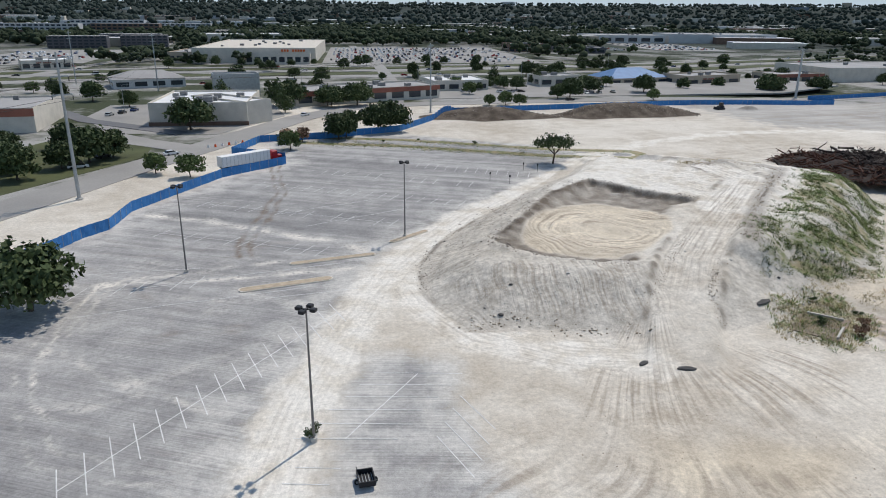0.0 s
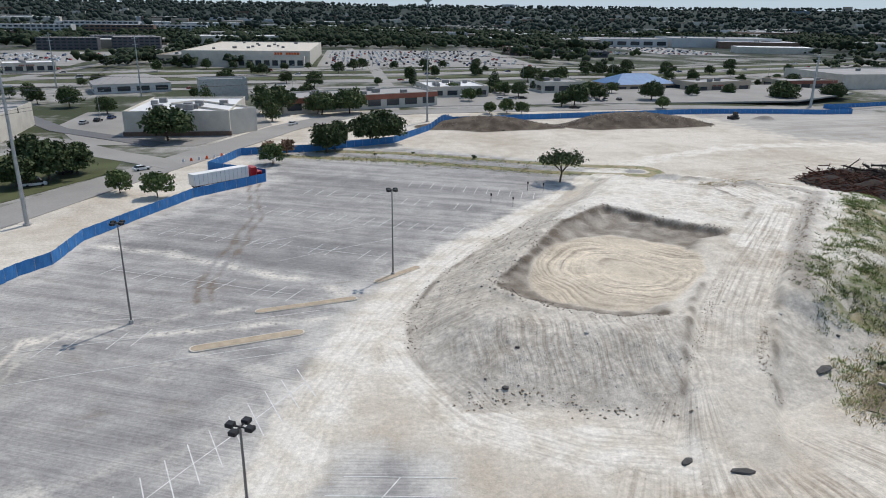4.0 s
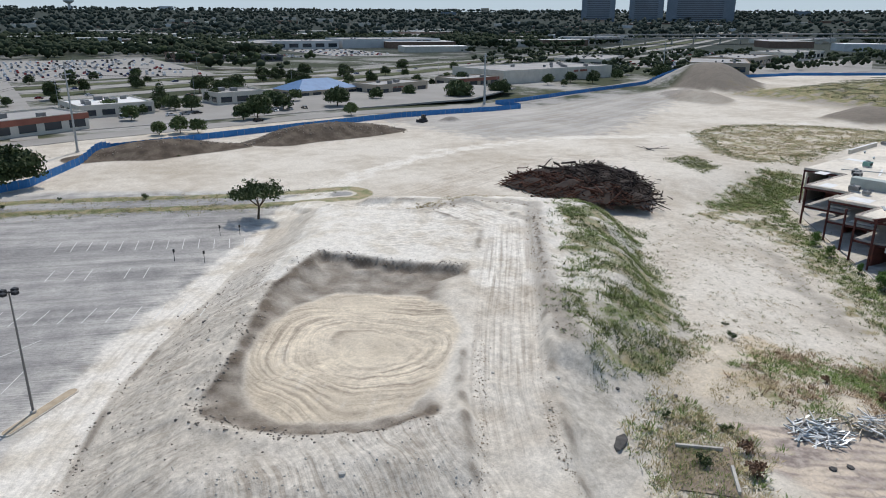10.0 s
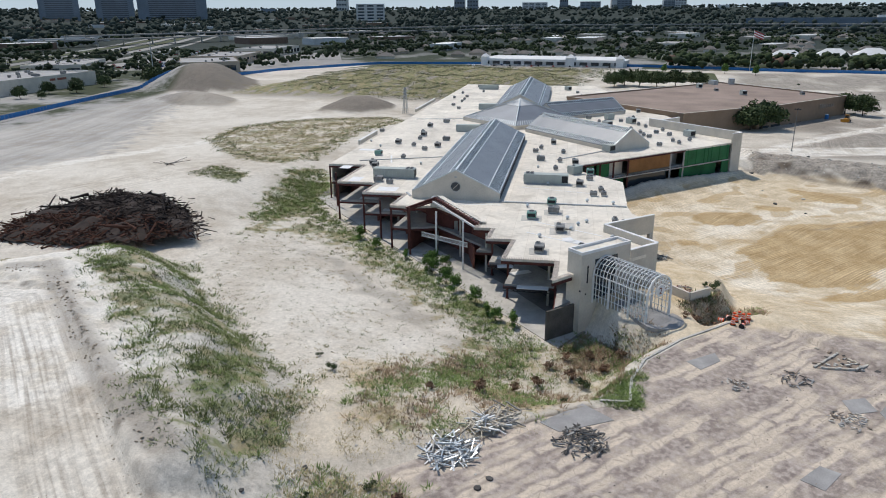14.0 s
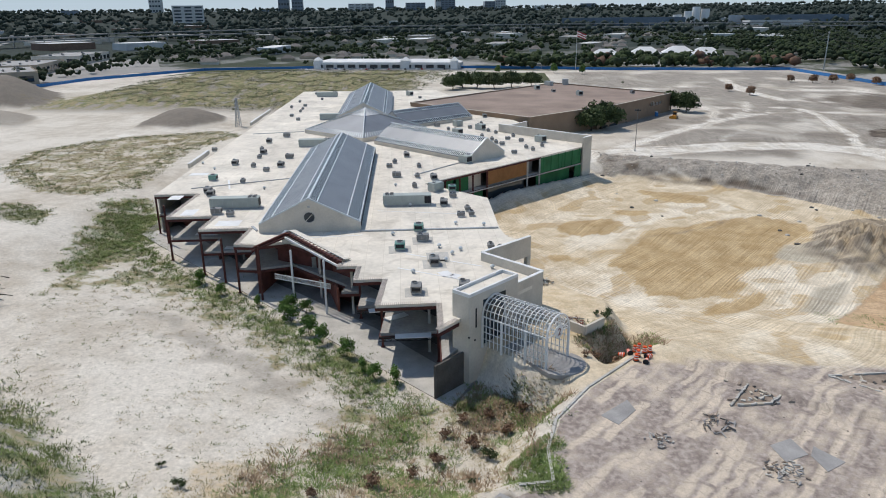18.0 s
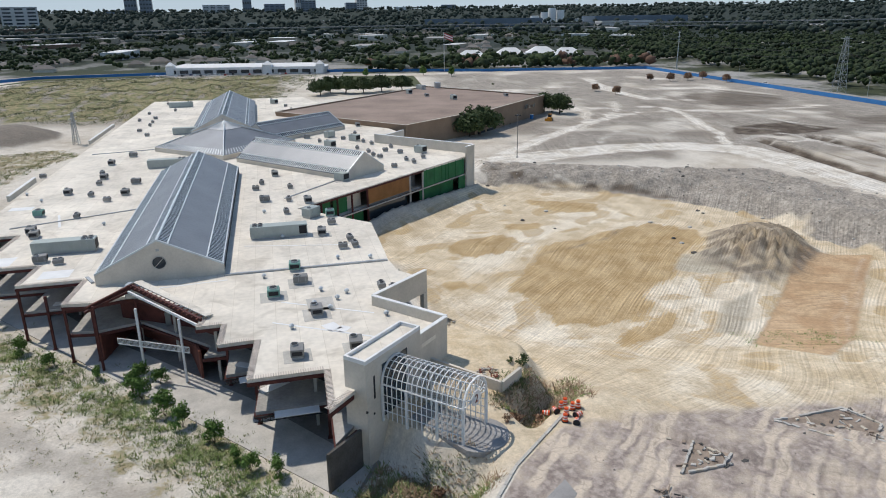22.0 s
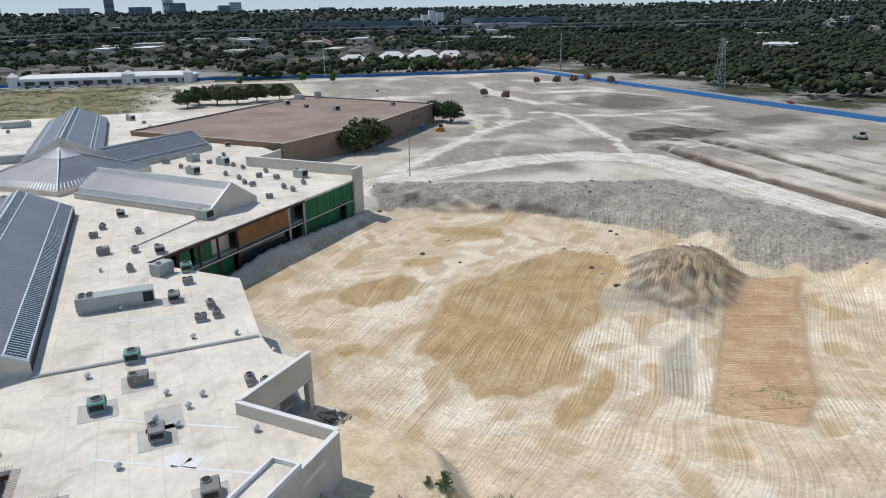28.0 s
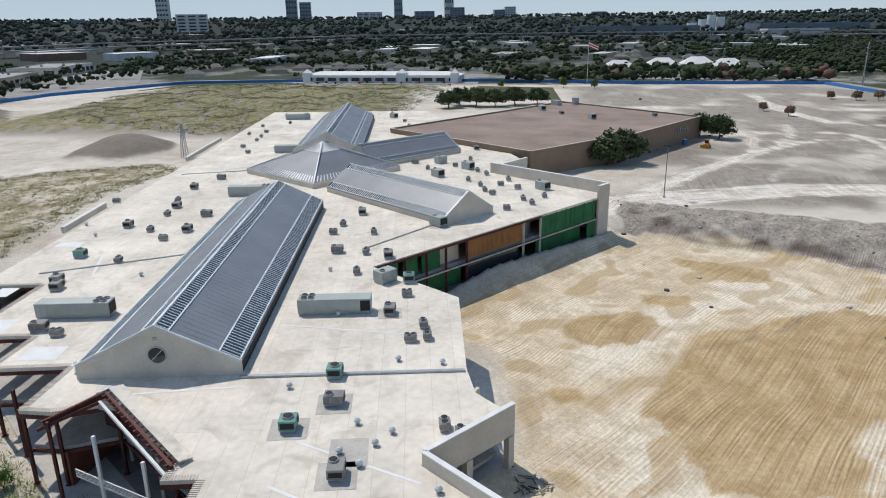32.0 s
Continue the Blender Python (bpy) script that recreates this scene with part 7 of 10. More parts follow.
WILLOW = shrub("willow_shrub", "bright green willow shrub sprouting by the slab", 4.4, 3.6, 21, M_LEAF3, 1100)
plant(WILLOW, [(148, 95.5), (150.5, 97.5), (152, 94), (147, 92), (153.5, 97), (129, 77.5), (127.5, 74), (131, 79.5), (155, 104), (143, 91), (140, 88), (135.5, 83), (160, 113), (165, 119)], 0.6, 1.1, 9)
BUSH = shrub("bush", "dark green rounded bush", 2.4, 3.4, 22, M_LEAF, 420)
plant(BUSH, [(140.5, 42.0), (141.5, 43.5), (-4.8, 54.2), (70, 82), (74, 77), (110, 60), (104, 62), (66, 74), (411, -34), (416, -28), (408, -38), (540, 20), (560, -30), (60, 270), (22, 228), (10, 226), (40, 218), (96, 92), (100, 96)], 0.4, 1.0, 10)
DRYB = shrub("dry_bush", "straggly rust-brown dry bush", 1.6, 2.4, 23, M_LEAFR, 260)
plant(DRYB, [(112, 62), (116, 58), (119, 60), (121, 56), (108, 66), (104, 69), (100, 73), (134, 40), (131, 42), (129, 45), (127, 47), (96, 78), (114, 66), (118, 64), (69, 70), (72, 73)], 0.6, 1.1, 11)

# ---- lamp posts ----
def light_pole(heads=4):
    t = thing("parking_light_pole", (0, 0, 0), "tall grey car park lamp post with a cluster of dark heads", "lamp post", "car park lamp posts")
    bm = bmesh.new()
    tube(bm, (0, 0, -0.3), (0, 0, 0.5), 0.35, 0.35, 14)
    part("base", bm, M_CONC, t)
    bm = bmesh.new()
    tube(bm, (0, 0, 0.5), (0, 0, 15), 0.15, 0.085, 12)
    part("pole", bm, M_POLE, t)
    for k in range(heads):
        a = k * 90 + 45
        bm = bmesh.new()
        beam(bm, (0, 0, 14.85), (0.55 * math.cos(radians(a)), 0.55 * math.sin(radians(a)), 14.85), 0.1)
        part("arm", bm, M_DARK, t)
        bm = bmesh.new()
        bevelbox(bm, -0.3, -0.3, 0, 0.3, 0.3, 0.35, 0.05)
        hd = part("lamp_head", bm, M_DARK, t)
        hd.matrix_local = pose(0.8 * math.cos(radians(a)), 0.8 * math.sin(radians(a)), 14.7, 0, 0, a)
        bm = bmesh.new()
        box(bm, -0.22, -0.22, -0.03, 0.22, 0.22, 0.0)
        part("lens", bm, M_STEEL, hd)
    return t


LP = light_pole()
LP.matrix_world = pose(-4.6, 53.2, 0, 0, 0, 20)
for x, y, z, r in ((9.7, 121.0, 0, 0), (-28.4, 105.2, 0, 10), (297, 9, -3.1, 30)):
    copy_thing(LP, pose(x, y, z, 0, 0, r))

# ---- blue fence ----
FENCE = [(-66, 96), (-54.6, 118.6), (-52.3, 125.8), (-48.9, 131.5), (-48.4, 144.8), (-44.5, 153.9), (-34.6, 176.6), (-19.4, 192.5), (-20.0, 197.5), (-37, 208), (-31, 228.5), (-9.4, 234), (17, 247.5), (43.3, 293), (91.8, 303), (150, 313), (224, 325), (249, 331), (252, 336), (248, 352), (330, 376), (413, 398), (502, 406), (600, 396), (705, 340), (722, 240), (716, 75), (684, -43), (672, -189), (514, -201), (373, -212), (230, -226), (60, -240)]
fence = thing("site_fence", (0, 0, 0), "long hoarding of blue windscreen mesh on steel posts", "fence")
done = 0
far_v, far_f = [], []
post_bm = bmesh.new()
tube(post_bm, (0, 0, -0.2), (0, 0, 2.5), 0.04, 0.04, 6)
post_me = bpy.data.meshes.new("fence_post")
post_bm.to_mesh(post_me)
post_bm.free()
post_me.materials.append(M_STEEL)
wob = random.Random(5)
panel_me = []
for k in range(4):
    vs, fs = [], []
    for j in range(5):
        for z in (0.06, 1.2, 2.35):
            vs.append((j / 4 - 0.5, 0.05 * math.sin(j * 1.7 + k * 2 + z * 1.4), z + (0.05 * math.sin(j * 2 + k) if z > 2 else 0)))
    for j in range(4):
        for i in range(2):
            a = j * 3 + i
            fs.append((a, a + 3, a + 4, a + 1))
    me = bpy.data.meshes.new("fence_panel")
    me.from_pydata(vs, [], fs)
    me.materials.append(M_BLUE)
    panel_me.append(me)
for (ax, ay), (bx, by) in zip(FENCE, FENCE[1:]):
    size = math.hypot(bx - ax, by - ay)
    n = max(1, round(size / 3.0))
    for k in range(n):
        x0, y0, x1, y1 = ax + (bx - ax) * k / n, ay + (by - ay) * k / n, ax + (bx - ax) * (k + 1) / n, ay + (by - ay) * (k + 1) / n
        z0, z1 = ground_z(x0, y0), ground_z(x1, y1)
        if done < 280:
            turn = math.degrees(math.atan2(y1 - y0, x1 - x0))
            p = new("fence_panel", panel_me[wob.randrange(4)])
            p.parent = fence
            p.matrix_local = pose((x0 + x1) / 2, (y0 + y1) / 2, (z0 + z1) / 2, 0, 0, turn + wob.uniform(-1.5, 1.5)) @ Matrix.Diagonal((math.hypot(x1 - x0, y1 - y0), 1, 1, 1))
            q = new("fence_post", post_me)
            q.parent = fence
            q.matrix_local = pose(x0, y0, z0)
            done += 1
        else:
            i = len(far_v)
            far_v += [(x0, y0, z0 + 0.06), (x1, y1, z1 + 0.06), (x1, y1, z1 + 2.4), (x0, y0, z0 + 2.4)]
            far_f.append((i, i + 1, i + 2, i + 3))
tagged(raw("far_fence", far_v, far_f, M_BLUE, fence), kind="stuff")

# ---- lorry ----
def wheels(parent, spots, r, w, m=M_TYRE):
    for x, y in spots:
        bm = bmesh.new()
        tube(bm, (x, y - w / 2, r), (x, y + w / 2, r), r, r, 14)
        wh = part("wheel", bm, m, parent)
        bm = bmesh.new()
        tube(bm, (x, y - w / 2 - 0.02, r), (x, y + w / 2 + 0.02, r), r * 0.5, r * 0.5, 10)
        part("rim", bm, M_STEEL, wh)


M_RED = mat("red_paint", (0.38, 0.015, 0.02), 0.35, var=0.15, scale=1.5, spec=0.5)
lorry = thing("articulated_lorry", (-29.5, 190.5, ground_z(-29, 190), 0, 0, 41), "parked lorry with a white box trailer and red cab", "lorry")
bm = bmesh.new()
bevelbox(bm, -9.2, -1.3, 1.15, 6.4, 1.3, 4.05, 0.06)
trl = part("trailer_box", bm, M_WHITE, lorry, "white box trailer")
bm = bmesh.new()
for k in range(13):
    box(bm, -9.0 + k * 1.2, -1.33, 1.2, -8.94 + k * 1.2, 1.33, 4.0)
part("trailer_rib", bm, M_STEEL, trl)
bm = bmesh.new()
bevelbox(bm, 7.0, -1.2, 1.0, 9.0, 1.2, 3.6, 0.25)
bevelbox(bm, 9.0, -1.1, 0.8, 10.6, 1.1, 2.2, 0.2)
cab = part("cab", bm, M_RED, lorry, "red cab")
bm = bmesh.new()
box(bm, 8.85, -1.05, 2.3, 9.04, 1.05, 3.2)
part("windscreen", bm, M_CARGLASS, cab)
bm = bmesh.new()
box(bm, -9, -0.5, 0.8, 9.5, 0.5, 1.1)
part("chassis", bm, M_DARK, lorry)
wheels(lorry, [(x, s * 1.05) for x in (-7.8, -6.6, 5.6, 6.9, 9.9) for s in (-1, 1)], 0.5, 0.35)


# ---- cars ----
def car(name, label, paint_m, l=4.6, w=1.8, h=1.45, van=False, far=False):
    t = thing(name, (0, 0, -30), label, "car", "cars")
    side = [(-l / 2, 0.35), (-l / 2, 0.85), (-l / 2 + 0.25, 0.95), (l * 0.18, 0.98), (l / 2 - 0.2, 0.8), (l / 2, 0.65), (l / 2, 0.35)]
    cabin = [(-l / 2 + 0.3, 0.92), (-l * 0.30, h), (l * 0.06, h), (l * 0.24, 0.95)]
    if van:
        cabin = [(-l / 2 + 0.05, 0.9), (-l / 2 + 0.1, h), (l * 0.2, h), (l * 0.34, 0.95)]
    for nm, pr, m, ww in (("body", side, paint_m, w), ("windows", cabin, M_CARGLASS, w * 0.9)):
        bm = bmesh.new()
        a = [bm.verts.new((x, -ww / 2, z)) for x, z in pr]
        b = [bm.verts.new((x, ww / 2, z)) for x, z in pr]
        bm.faces.new(a)
        bm.faces.new(b[::-1])
        for i in range(len(pr)):
            bm.faces.new((a[i], b[i], b[(i + 1) % len(pr)], a[(i + 1) % len(pr)]))
        bmesh.ops.recalc_face_normals(bm, faces=bm.faces)
        part(nm, bm, m, t)
    bm = bmesh.new()
    box(bm, cabin[1][0] + 0.05, -w * 0.43, h - 0.02, cabin[2][0] - 0.05, w * 0.43, h + 0.04)
    part("roof", bm, paint_m, t)
    if far:
        bm = bmesh.new()
        for x in (-l * 0.31, l * 0.31):
            tube(bm, (x, -w / 2 - 0.04, 0.33), (x, w / 2 + 0.04, 0.33), 0.33, 0.33, 8)
        tagged(part("running_gear", bm, M_TYRE, t), kind="stuff")
        return t
    for x in (-l * 0.31, l * 0.31):
        for s in (-1, 1):
            bm = bmesh.new()
            tube(bm, (x, s * w / 2 - 0.12, 0.33), (x, s * w / 2 + 0.04, 0.33), 0.33, 0.33, 10)
            part("wheel", bm, M_TYRE, t)
    return t


COATS = (("white", "car_white", (0.75, 0.75, 0.75)), ("black", "car_black", (0.02, 0.02, 0.022)), ("silver grey", "car_silver", (0.40, 0.41, 0.42)), ("dark red", "car_red", (0.28, 0.02, 0.02)), ("dark blue", "car_blue", (0.03, 0.05, 0.14)))
CARS = []
for away in (False, True):
    CARS += [car("car", lab + " saloon car on pale concrete paving", mat(nm, c, 0.3, 0.2, var=0.1, scale=2, spec=0.5), far=away) for lab, nm, c in COATS]
    CARS.append(car("van", "white panel van on pale concrete paving", mat("car_white", (0.75, 0.75, 0.75)), 5.4, 2.0, 2.1, True, far=away))
CAR_USED = set()


def park(x, y, turn, k, z=None):
    m = pose(x, y, (ground_z(x, y) if z is None else z) + 0.06, 0, 0, turn)
    k = k % 6 + (6 if math.hypot(x - 100, y - 40) > 420 else 0)
    if k not in CAR_USED:
        CAR_USED.add(k)
        CARS[k].matrix_world = m
    else:
        copy_thing(CARS[k], m)


# ---- car park marks ----
def stall(a, b, w=0.12):
    (ax, ay), (bx, by) = a, b
    L = math.hypot(bx - ax, by - ay)
    vs = []
    n = max(1, int(L / 1.5))
    px, py = -(by - ay) / L * w / 2, (bx - ax) / L * w / 2
    for k in range(n + 1):
        x, y = ax + (bx - ax) * k / n, ay + (by - ay) * k / n
        z = ground_z(x, y) + 0.035
        vs += [(x - px, y - py, z), (x + px, y + py, z)]
    return vs, [(2 * k, 2 * k + 2, 2 * k + 3, 2 * k + 1) for k in range(n)]


def stalls(start, step, count, half, spine, skip=()):
    """A row of bay lines: start point, step from line to line, half a line as a vector."""
    for k in range(count):
        if k in skip:
            continue
        x, y = start[0] + step[0] * k, start[1] + step[1] * k
        tagged(raw("parking_line", *stall((x - half[0], y - half[1]), (x + half[0], y + half[1])), M_LINE), "worn white parking bay line on asphalt", "parking line", "parking lines", "structure")
    if spine:
        tagged(raw("parking_line", *stall(start, (start[0] + step[0] * (count - 1), start[1] + step[1] * (count - 1))), M_LINE), "long worn white line down a row of bays", "parking line", "parking lines", "structure")


def clods(name, x, y, lo, hi, material, label, rng, cat="stones"):
    """Loose stones or lumps of soil lying on the ground, one object."""
    n = len(x)
    r = 0.75 * (lo + (hi - lo) * rng.rand(n) ** 3)
    z = height(x, y) + r * 0.25
    base = np.array([(1, 0, 0), (0.2, 0.95, 0.1), (-0.9, 0.3, -0.1), (-0.2, -1, 0.1), (0.05, 0.05, 0.75), (0, 0, -0.6)])
    faces = np.array([(0, 1, 4), (1, 2, 4), (2, 3, 4), (3, 0, 4), (1, 0, 5), (2, 1, 5), (3, 2, 5), (0, 3, 5)])
    a = rng.rand(n) * math.tau
    v = base[None] * (0.65 + 0.6 * rng.rand(n, 6, 1)) * r[:, None, None]
    c, s = np.cos(a)[:, None], np.sin(a)[:, None]
    v = np.stack([v[:, :, 0] * c - v[:, :, 1] * s, v[:, :, 0] * s + v[:, :, 1] * c, v[:, :, 2]], 2) + np.stack([x, y, z], 1)[:, None, :]
    f = (faces[None] + (np.arange(n) * 6)[:, None, None]).reshape(-1, 3)
    return tagged(new(name, quads_mesh(name, v.reshape(-1, 3), f, material)), label, cat, kind="stuff")


M_CLOD = mat("brown_clod", (0.42, 0.35, 0.27), 0.95, var=0.4, scale=1.0)
M_STONE = mat("caliche_stone", (0.60, 0.57, 0.52), 0.95, var=0.35, scale=1.0)
M_ROCKD = mat("dark_clod", (0.30, 0.26, 0.22), 0.95, var=0.4, scale=1.0)
rim = PIT[13:] + PIT[:6]
clods("rim_clods", *beside(rim, 900, 0.9), 0.05, 0.3, M_ROCKD, "brown lumps of soil round the pit rim", WR)
clods("rim_clods", *beside(BACK_WALL, 260, 0.6), 0.05, 0.3, M_ROCKD, "brown lumps of soil along the pit bank", WR)
clods("berm_clods", *beside([(41, 78), (45.5, 84), (50, 89.8), (53.5, 95.4), (58, 101)], 420, 0.5), 0.04, 0.2, M_CLOD, "lumps of soil along the ramp edge", WR)
clods("berm_clods", *beside([(50.5, 74), (52.4, 80), (55.2, 85.3), (67.5, 102), (82, 118), (96, 137)], 620, 0.5), 0.04, 0.2, M_CLOD, "lumps of soil along the ramp edge", WR)
clods("crest_clods", *beside([(66, 95), (74, 107), (83, 120), (93, 133), (102, 146), (95, 152), (85, 156)], 500, 1.0), 0.06, 0.34, M_CLOD, "soil lumps along the heap crest", WR)
clods("toe_clods", *beside([(10.5, 92), (11, 104), (14.5, 113.5), (21, 125), (31, 139), (42, 150)], 360, 0.6), 0.06, 0.3, M_ROCKD, "dark lumps along the toe of the heap", WR)
clods("toe_clods", *beside([(15, 78), (22, 79.5), (30, 75.5), (40, 73)], 240, 0.8), 0.06, 0.34, M_CLOD, "lumps at the foot of the heap", WR)
clods("face_stones", *scatter([(14, 80), (22, 97), (28, 91), (38, 86), (44, 85), (40, 75), (29, 76)], 1100, WR), 0.04, 0.20, M_STONE, "pale stones in the face of the heap", WR)
clods("flank_stones", *scatter([(11, 92), (13, 108), (22, 123), (33, 138), (44, 150), (46, 140), (36, 126), (25, 108), (21, 96)], 700, WR), 0.04, 0.22, M_ROCKD, "dark stones on the flank of the heap", WR)
clods("band_rocks", *scatter(BAND, 500, WR), 0.1, 0.6, M_STONE, "grey rubble along the dig bank", WR)
clods("band_rocks", *scatter(BAND, 260, WR), 0.1, 0.6, M_ROCKD, "dark rubble along the dig bank", WR)
clods("sand_stones", *scatter(SANDY, 500, WR), 0.05, 0.22, M_ROCKD, "small dark stones scattered on white sand", WR)
clods("plaza_debris", *scatter([(70, 60), (96, 50), (118, 40), (120, 10), (90, 0), (72, 20)], 500, WR), 0.04, 0.22, M_ROCKD, "broken asphalt crumbs on the stripped car park", WR)
clods("yard_clods", *scatter([(24, 30), (20, 56), (34, 70), (56, 66), (60, 40), (44, 26)], 420, WR), 0.03, 0.16, M_CLOD, "small clods on the haul yard", WR)
clods("berm_soil", *scatter([(30, 276), (58, 290), (82, 284), (150, 290), (150, 278), (85, 276)], 600, WR), 0.15, 0.7, M_ROCKD, "dark lumps on the brown soil berms", WR)


# bays near the first lamp post: slanted lines across a spine
stalls((-27.7, 47.8), (1.66, 2.52), 16, (-1.3, 3.4), True)
stalls((-1.4, 53.2), (1.75, 2.6), 6, (5.4, -0.72), True)
stalls((-4.0, 48.6), (-1.0, -2.4), 3, (2.2, -0.3), False)
stalls((9.5, 49.0), (1.2, 2.6), 4, (-1.4, 3.6), False)
# rows in the middle of the car park
stalls((-24, 168.0), (3.05, -1.45), 20, (1.35, 2.5), False)
stalls((18, 187.0), (2.65, -1.35), 13, (0.9, 2.9), False)
stalls((-8, 181.0), (2.9, -1.4), 14, (1.0, 2.6), False, (3, 6, 7, 11))
stalls((-34, 150.0), (3.0, -1.4), 15, (1.3, 2.5), True, (2, 5, 9, 12))
stalls((-38, 128.0), (2.9, -1.3), 12, (1.3, 2.4), True, (1, 4, 8))
stalls((-46, 96.0), (2.9, 0.6), 8, (0.7, 2.6), True, (2, 5))
for a, b in (((-30, 100), (-2, 107)), ((-40, 88), (-8, 96)), ((-14, 92), (1, 95)), ((-60, 104), (-26, 107)), ((-16, 140), (4, 150)), ((-10, 130), (12, 142))):
    tagged(raw("parking_line", *stall(a, b), M_LINE), "long faint lane line on asphalt", "parking line", "parking lines", "structure")


def island(a, b, w, label):
    (ax, ay), (bx, by) = a, b
    L = math.hypot(bx - ax, by - ay)
    turn = math.degrees(math.atan2(by - ay, bx - ax))
    t = thing("parking_island", (ax, ay, 0, 0, 0, turn), label, "traffic island", "traffic islands")
    out = [(L - w / 2 + w / 2 * math.cos(radians(q)), w / 2 * math.sin(radians(q))) for q in range(-90, 91, 15)] + [(w / 2 + w / 2 * math.cos(radians(q)), w / 2 * math.sin(radians(q))) for q in range(90, 271, 15)]
    bm = bmesh.new()
    prism(bm, out, -0.05, 0.16)
    part("kerb", bm, M_CREAM, t)
    bm = bmesh.new()
    prism(bm, [(w / 2 + (x - w / 2) * (L - w * 1.2) / (L - w) + w * 0.1, y * 0.8) for x, y in out], 0.16, 0.2)
    part("fill", bm, M_SOIL, t, "bare tan soil")


M_SOIL = mat("island_soil", (0.45, 0.37, 0.27), 0.95, var=0.3, scale=0.8)
island((-11.5, 107.2), (3.6, 111.2), 1.6, "long kerbed island filled with bare tan soil")
island((-18.5, 95.6), (-3.8, 99.8), 2.0, "kerbed island with tan soil and dead shrubs")
island((6.5, 117.5), (14.5, 124.5), 1.4, "short dusty kerbed island at the lamp post")
for x, y in ((35.4, 166.7), (39.9, 163.1), (47, 178), (50.5, 176)):
    t = thing("sign_post", (x, y, ground_z(x, y)), "thin dark sign post standing in the car park", "post", "sign posts")
    bm = bmesh.new()
    tube(bm, (0, 0, -0.2), (0, 0, 2.3), 0.05, 0.05, 6)
    part("post", bm, M_DARK, t)
    bm = bmesh.new()
    box(bm, -0.18, -0.03, 1.7, 0.18, 0.03, 2.3)
    part("plate", bm, M_DARK, t)
# overturned black cart
cart = thing("utility_cart", (0.6, 45.8, 0.02, 0, 0, 8), "small black open utility trailer on the asphalt", "trailer")
for b6 in ((-0.75, -1.0, 0.3, 0.75, 1.0, 0.4), (-0.8, -1.05, 0.4, -0.7, 1.05, 0.9), (0.7, -1.05, 0.4, 0.8, 1.05, 0.9), (-0.7, -1.05, 0.4, 0.7, -0.95, 0.9), (-0.7, 0.95, 0.4, 0.7, 1.05, 0.9)):
    bm = bmesh.new()
    box(bm, *b6)
    part("panel", bm, M_DARK, cart)
for k in range(5):
    bm = bmesh.new()
    beam(bm, (-0.6 + k * 0.3, -0.9, 0.43), (-0.6 + k * 0.3, 0.9, 0.43), 0.06)
    part("slat", bm, M_STEEL, cart)
bm = bmesh.new()
beam(bm, (-0.5, 1.0, 0.45), (-0.65, 2.0, 0.5), 0.07)
part("drawbar", bm, M_DARK, cart)
wheels(cart, [(-0.85, 0.0), (0.85, 0.0)], 0.28, 0.18)

# ---- power lines ----
def mast(x, y, h, arms, label, r=0.45):
    z = ground_z(x, y)
    t = thing("power_pole", (x, y, z), label, "power pole", "power poles")
    bm = bmesh.new()
    tube(bm, (0, 0, -0.5), (0, 0, h), r, r * 0.5, 12)
    part("pole", bm, M_STEEL, t)
    bm = bmesh.new()
    tube(bm, (0, 0, -0.3), (0, 0, 0.4), r * 1.8, r * 1.8, 12)
    part("footing", bm, M_CONC, t)
    for f, w in arms:
        bm = bmesh.new()
        beam(bm, (-w, 0, h * f), (w, 0, h * f + 0.3), 0.22, 0.3)
        a = part("crossarm", bm, M_STEEL, t)
        for s in (-1, 1):
            bm = bmesh.new()
            tube(bm, (s * w, 0, h * f - 0.9), (s * w, 0, h * f), 0.1, 0.1, 6)
            part("insulator", bm, M_DARK, a)
    return t


mast(-63.4, 156.6, 33, ((0.96, 1.6), (0.84, 1.9), (0.72, 2.2)), "tall tapering galvanised steel transmission pole")
mast(33.6, 296.2, 29, ((0.96, 1.4), (0.86, 1.6)), "slim grey steel power pole on a concrete pad", 0.4)
mast(243.6, 356.4, 27, ((0.96, 1.2), (0.88, 1.2)), "thick grey steel power pole by the fence", 0.75)
mast(-104, 390, 30, ((0.95, 1.5), (0.85, 1.5)), "distant grey steel power pole", 0.4)
mast(-160, 430, 30, ((0.95, 1.5), (0.85, 1.5)), "distant grey steel power pole", 0.4)
mast(520, 468, 27, ((0.95, 1.4),), "distant grey steel power pole", 0.5)
mast(670, -216, 32, ((0.95, 2.2), (0.84, 2.6), (0.72, 3.0)), "tall steel transmission pole by the woods", 0.6)
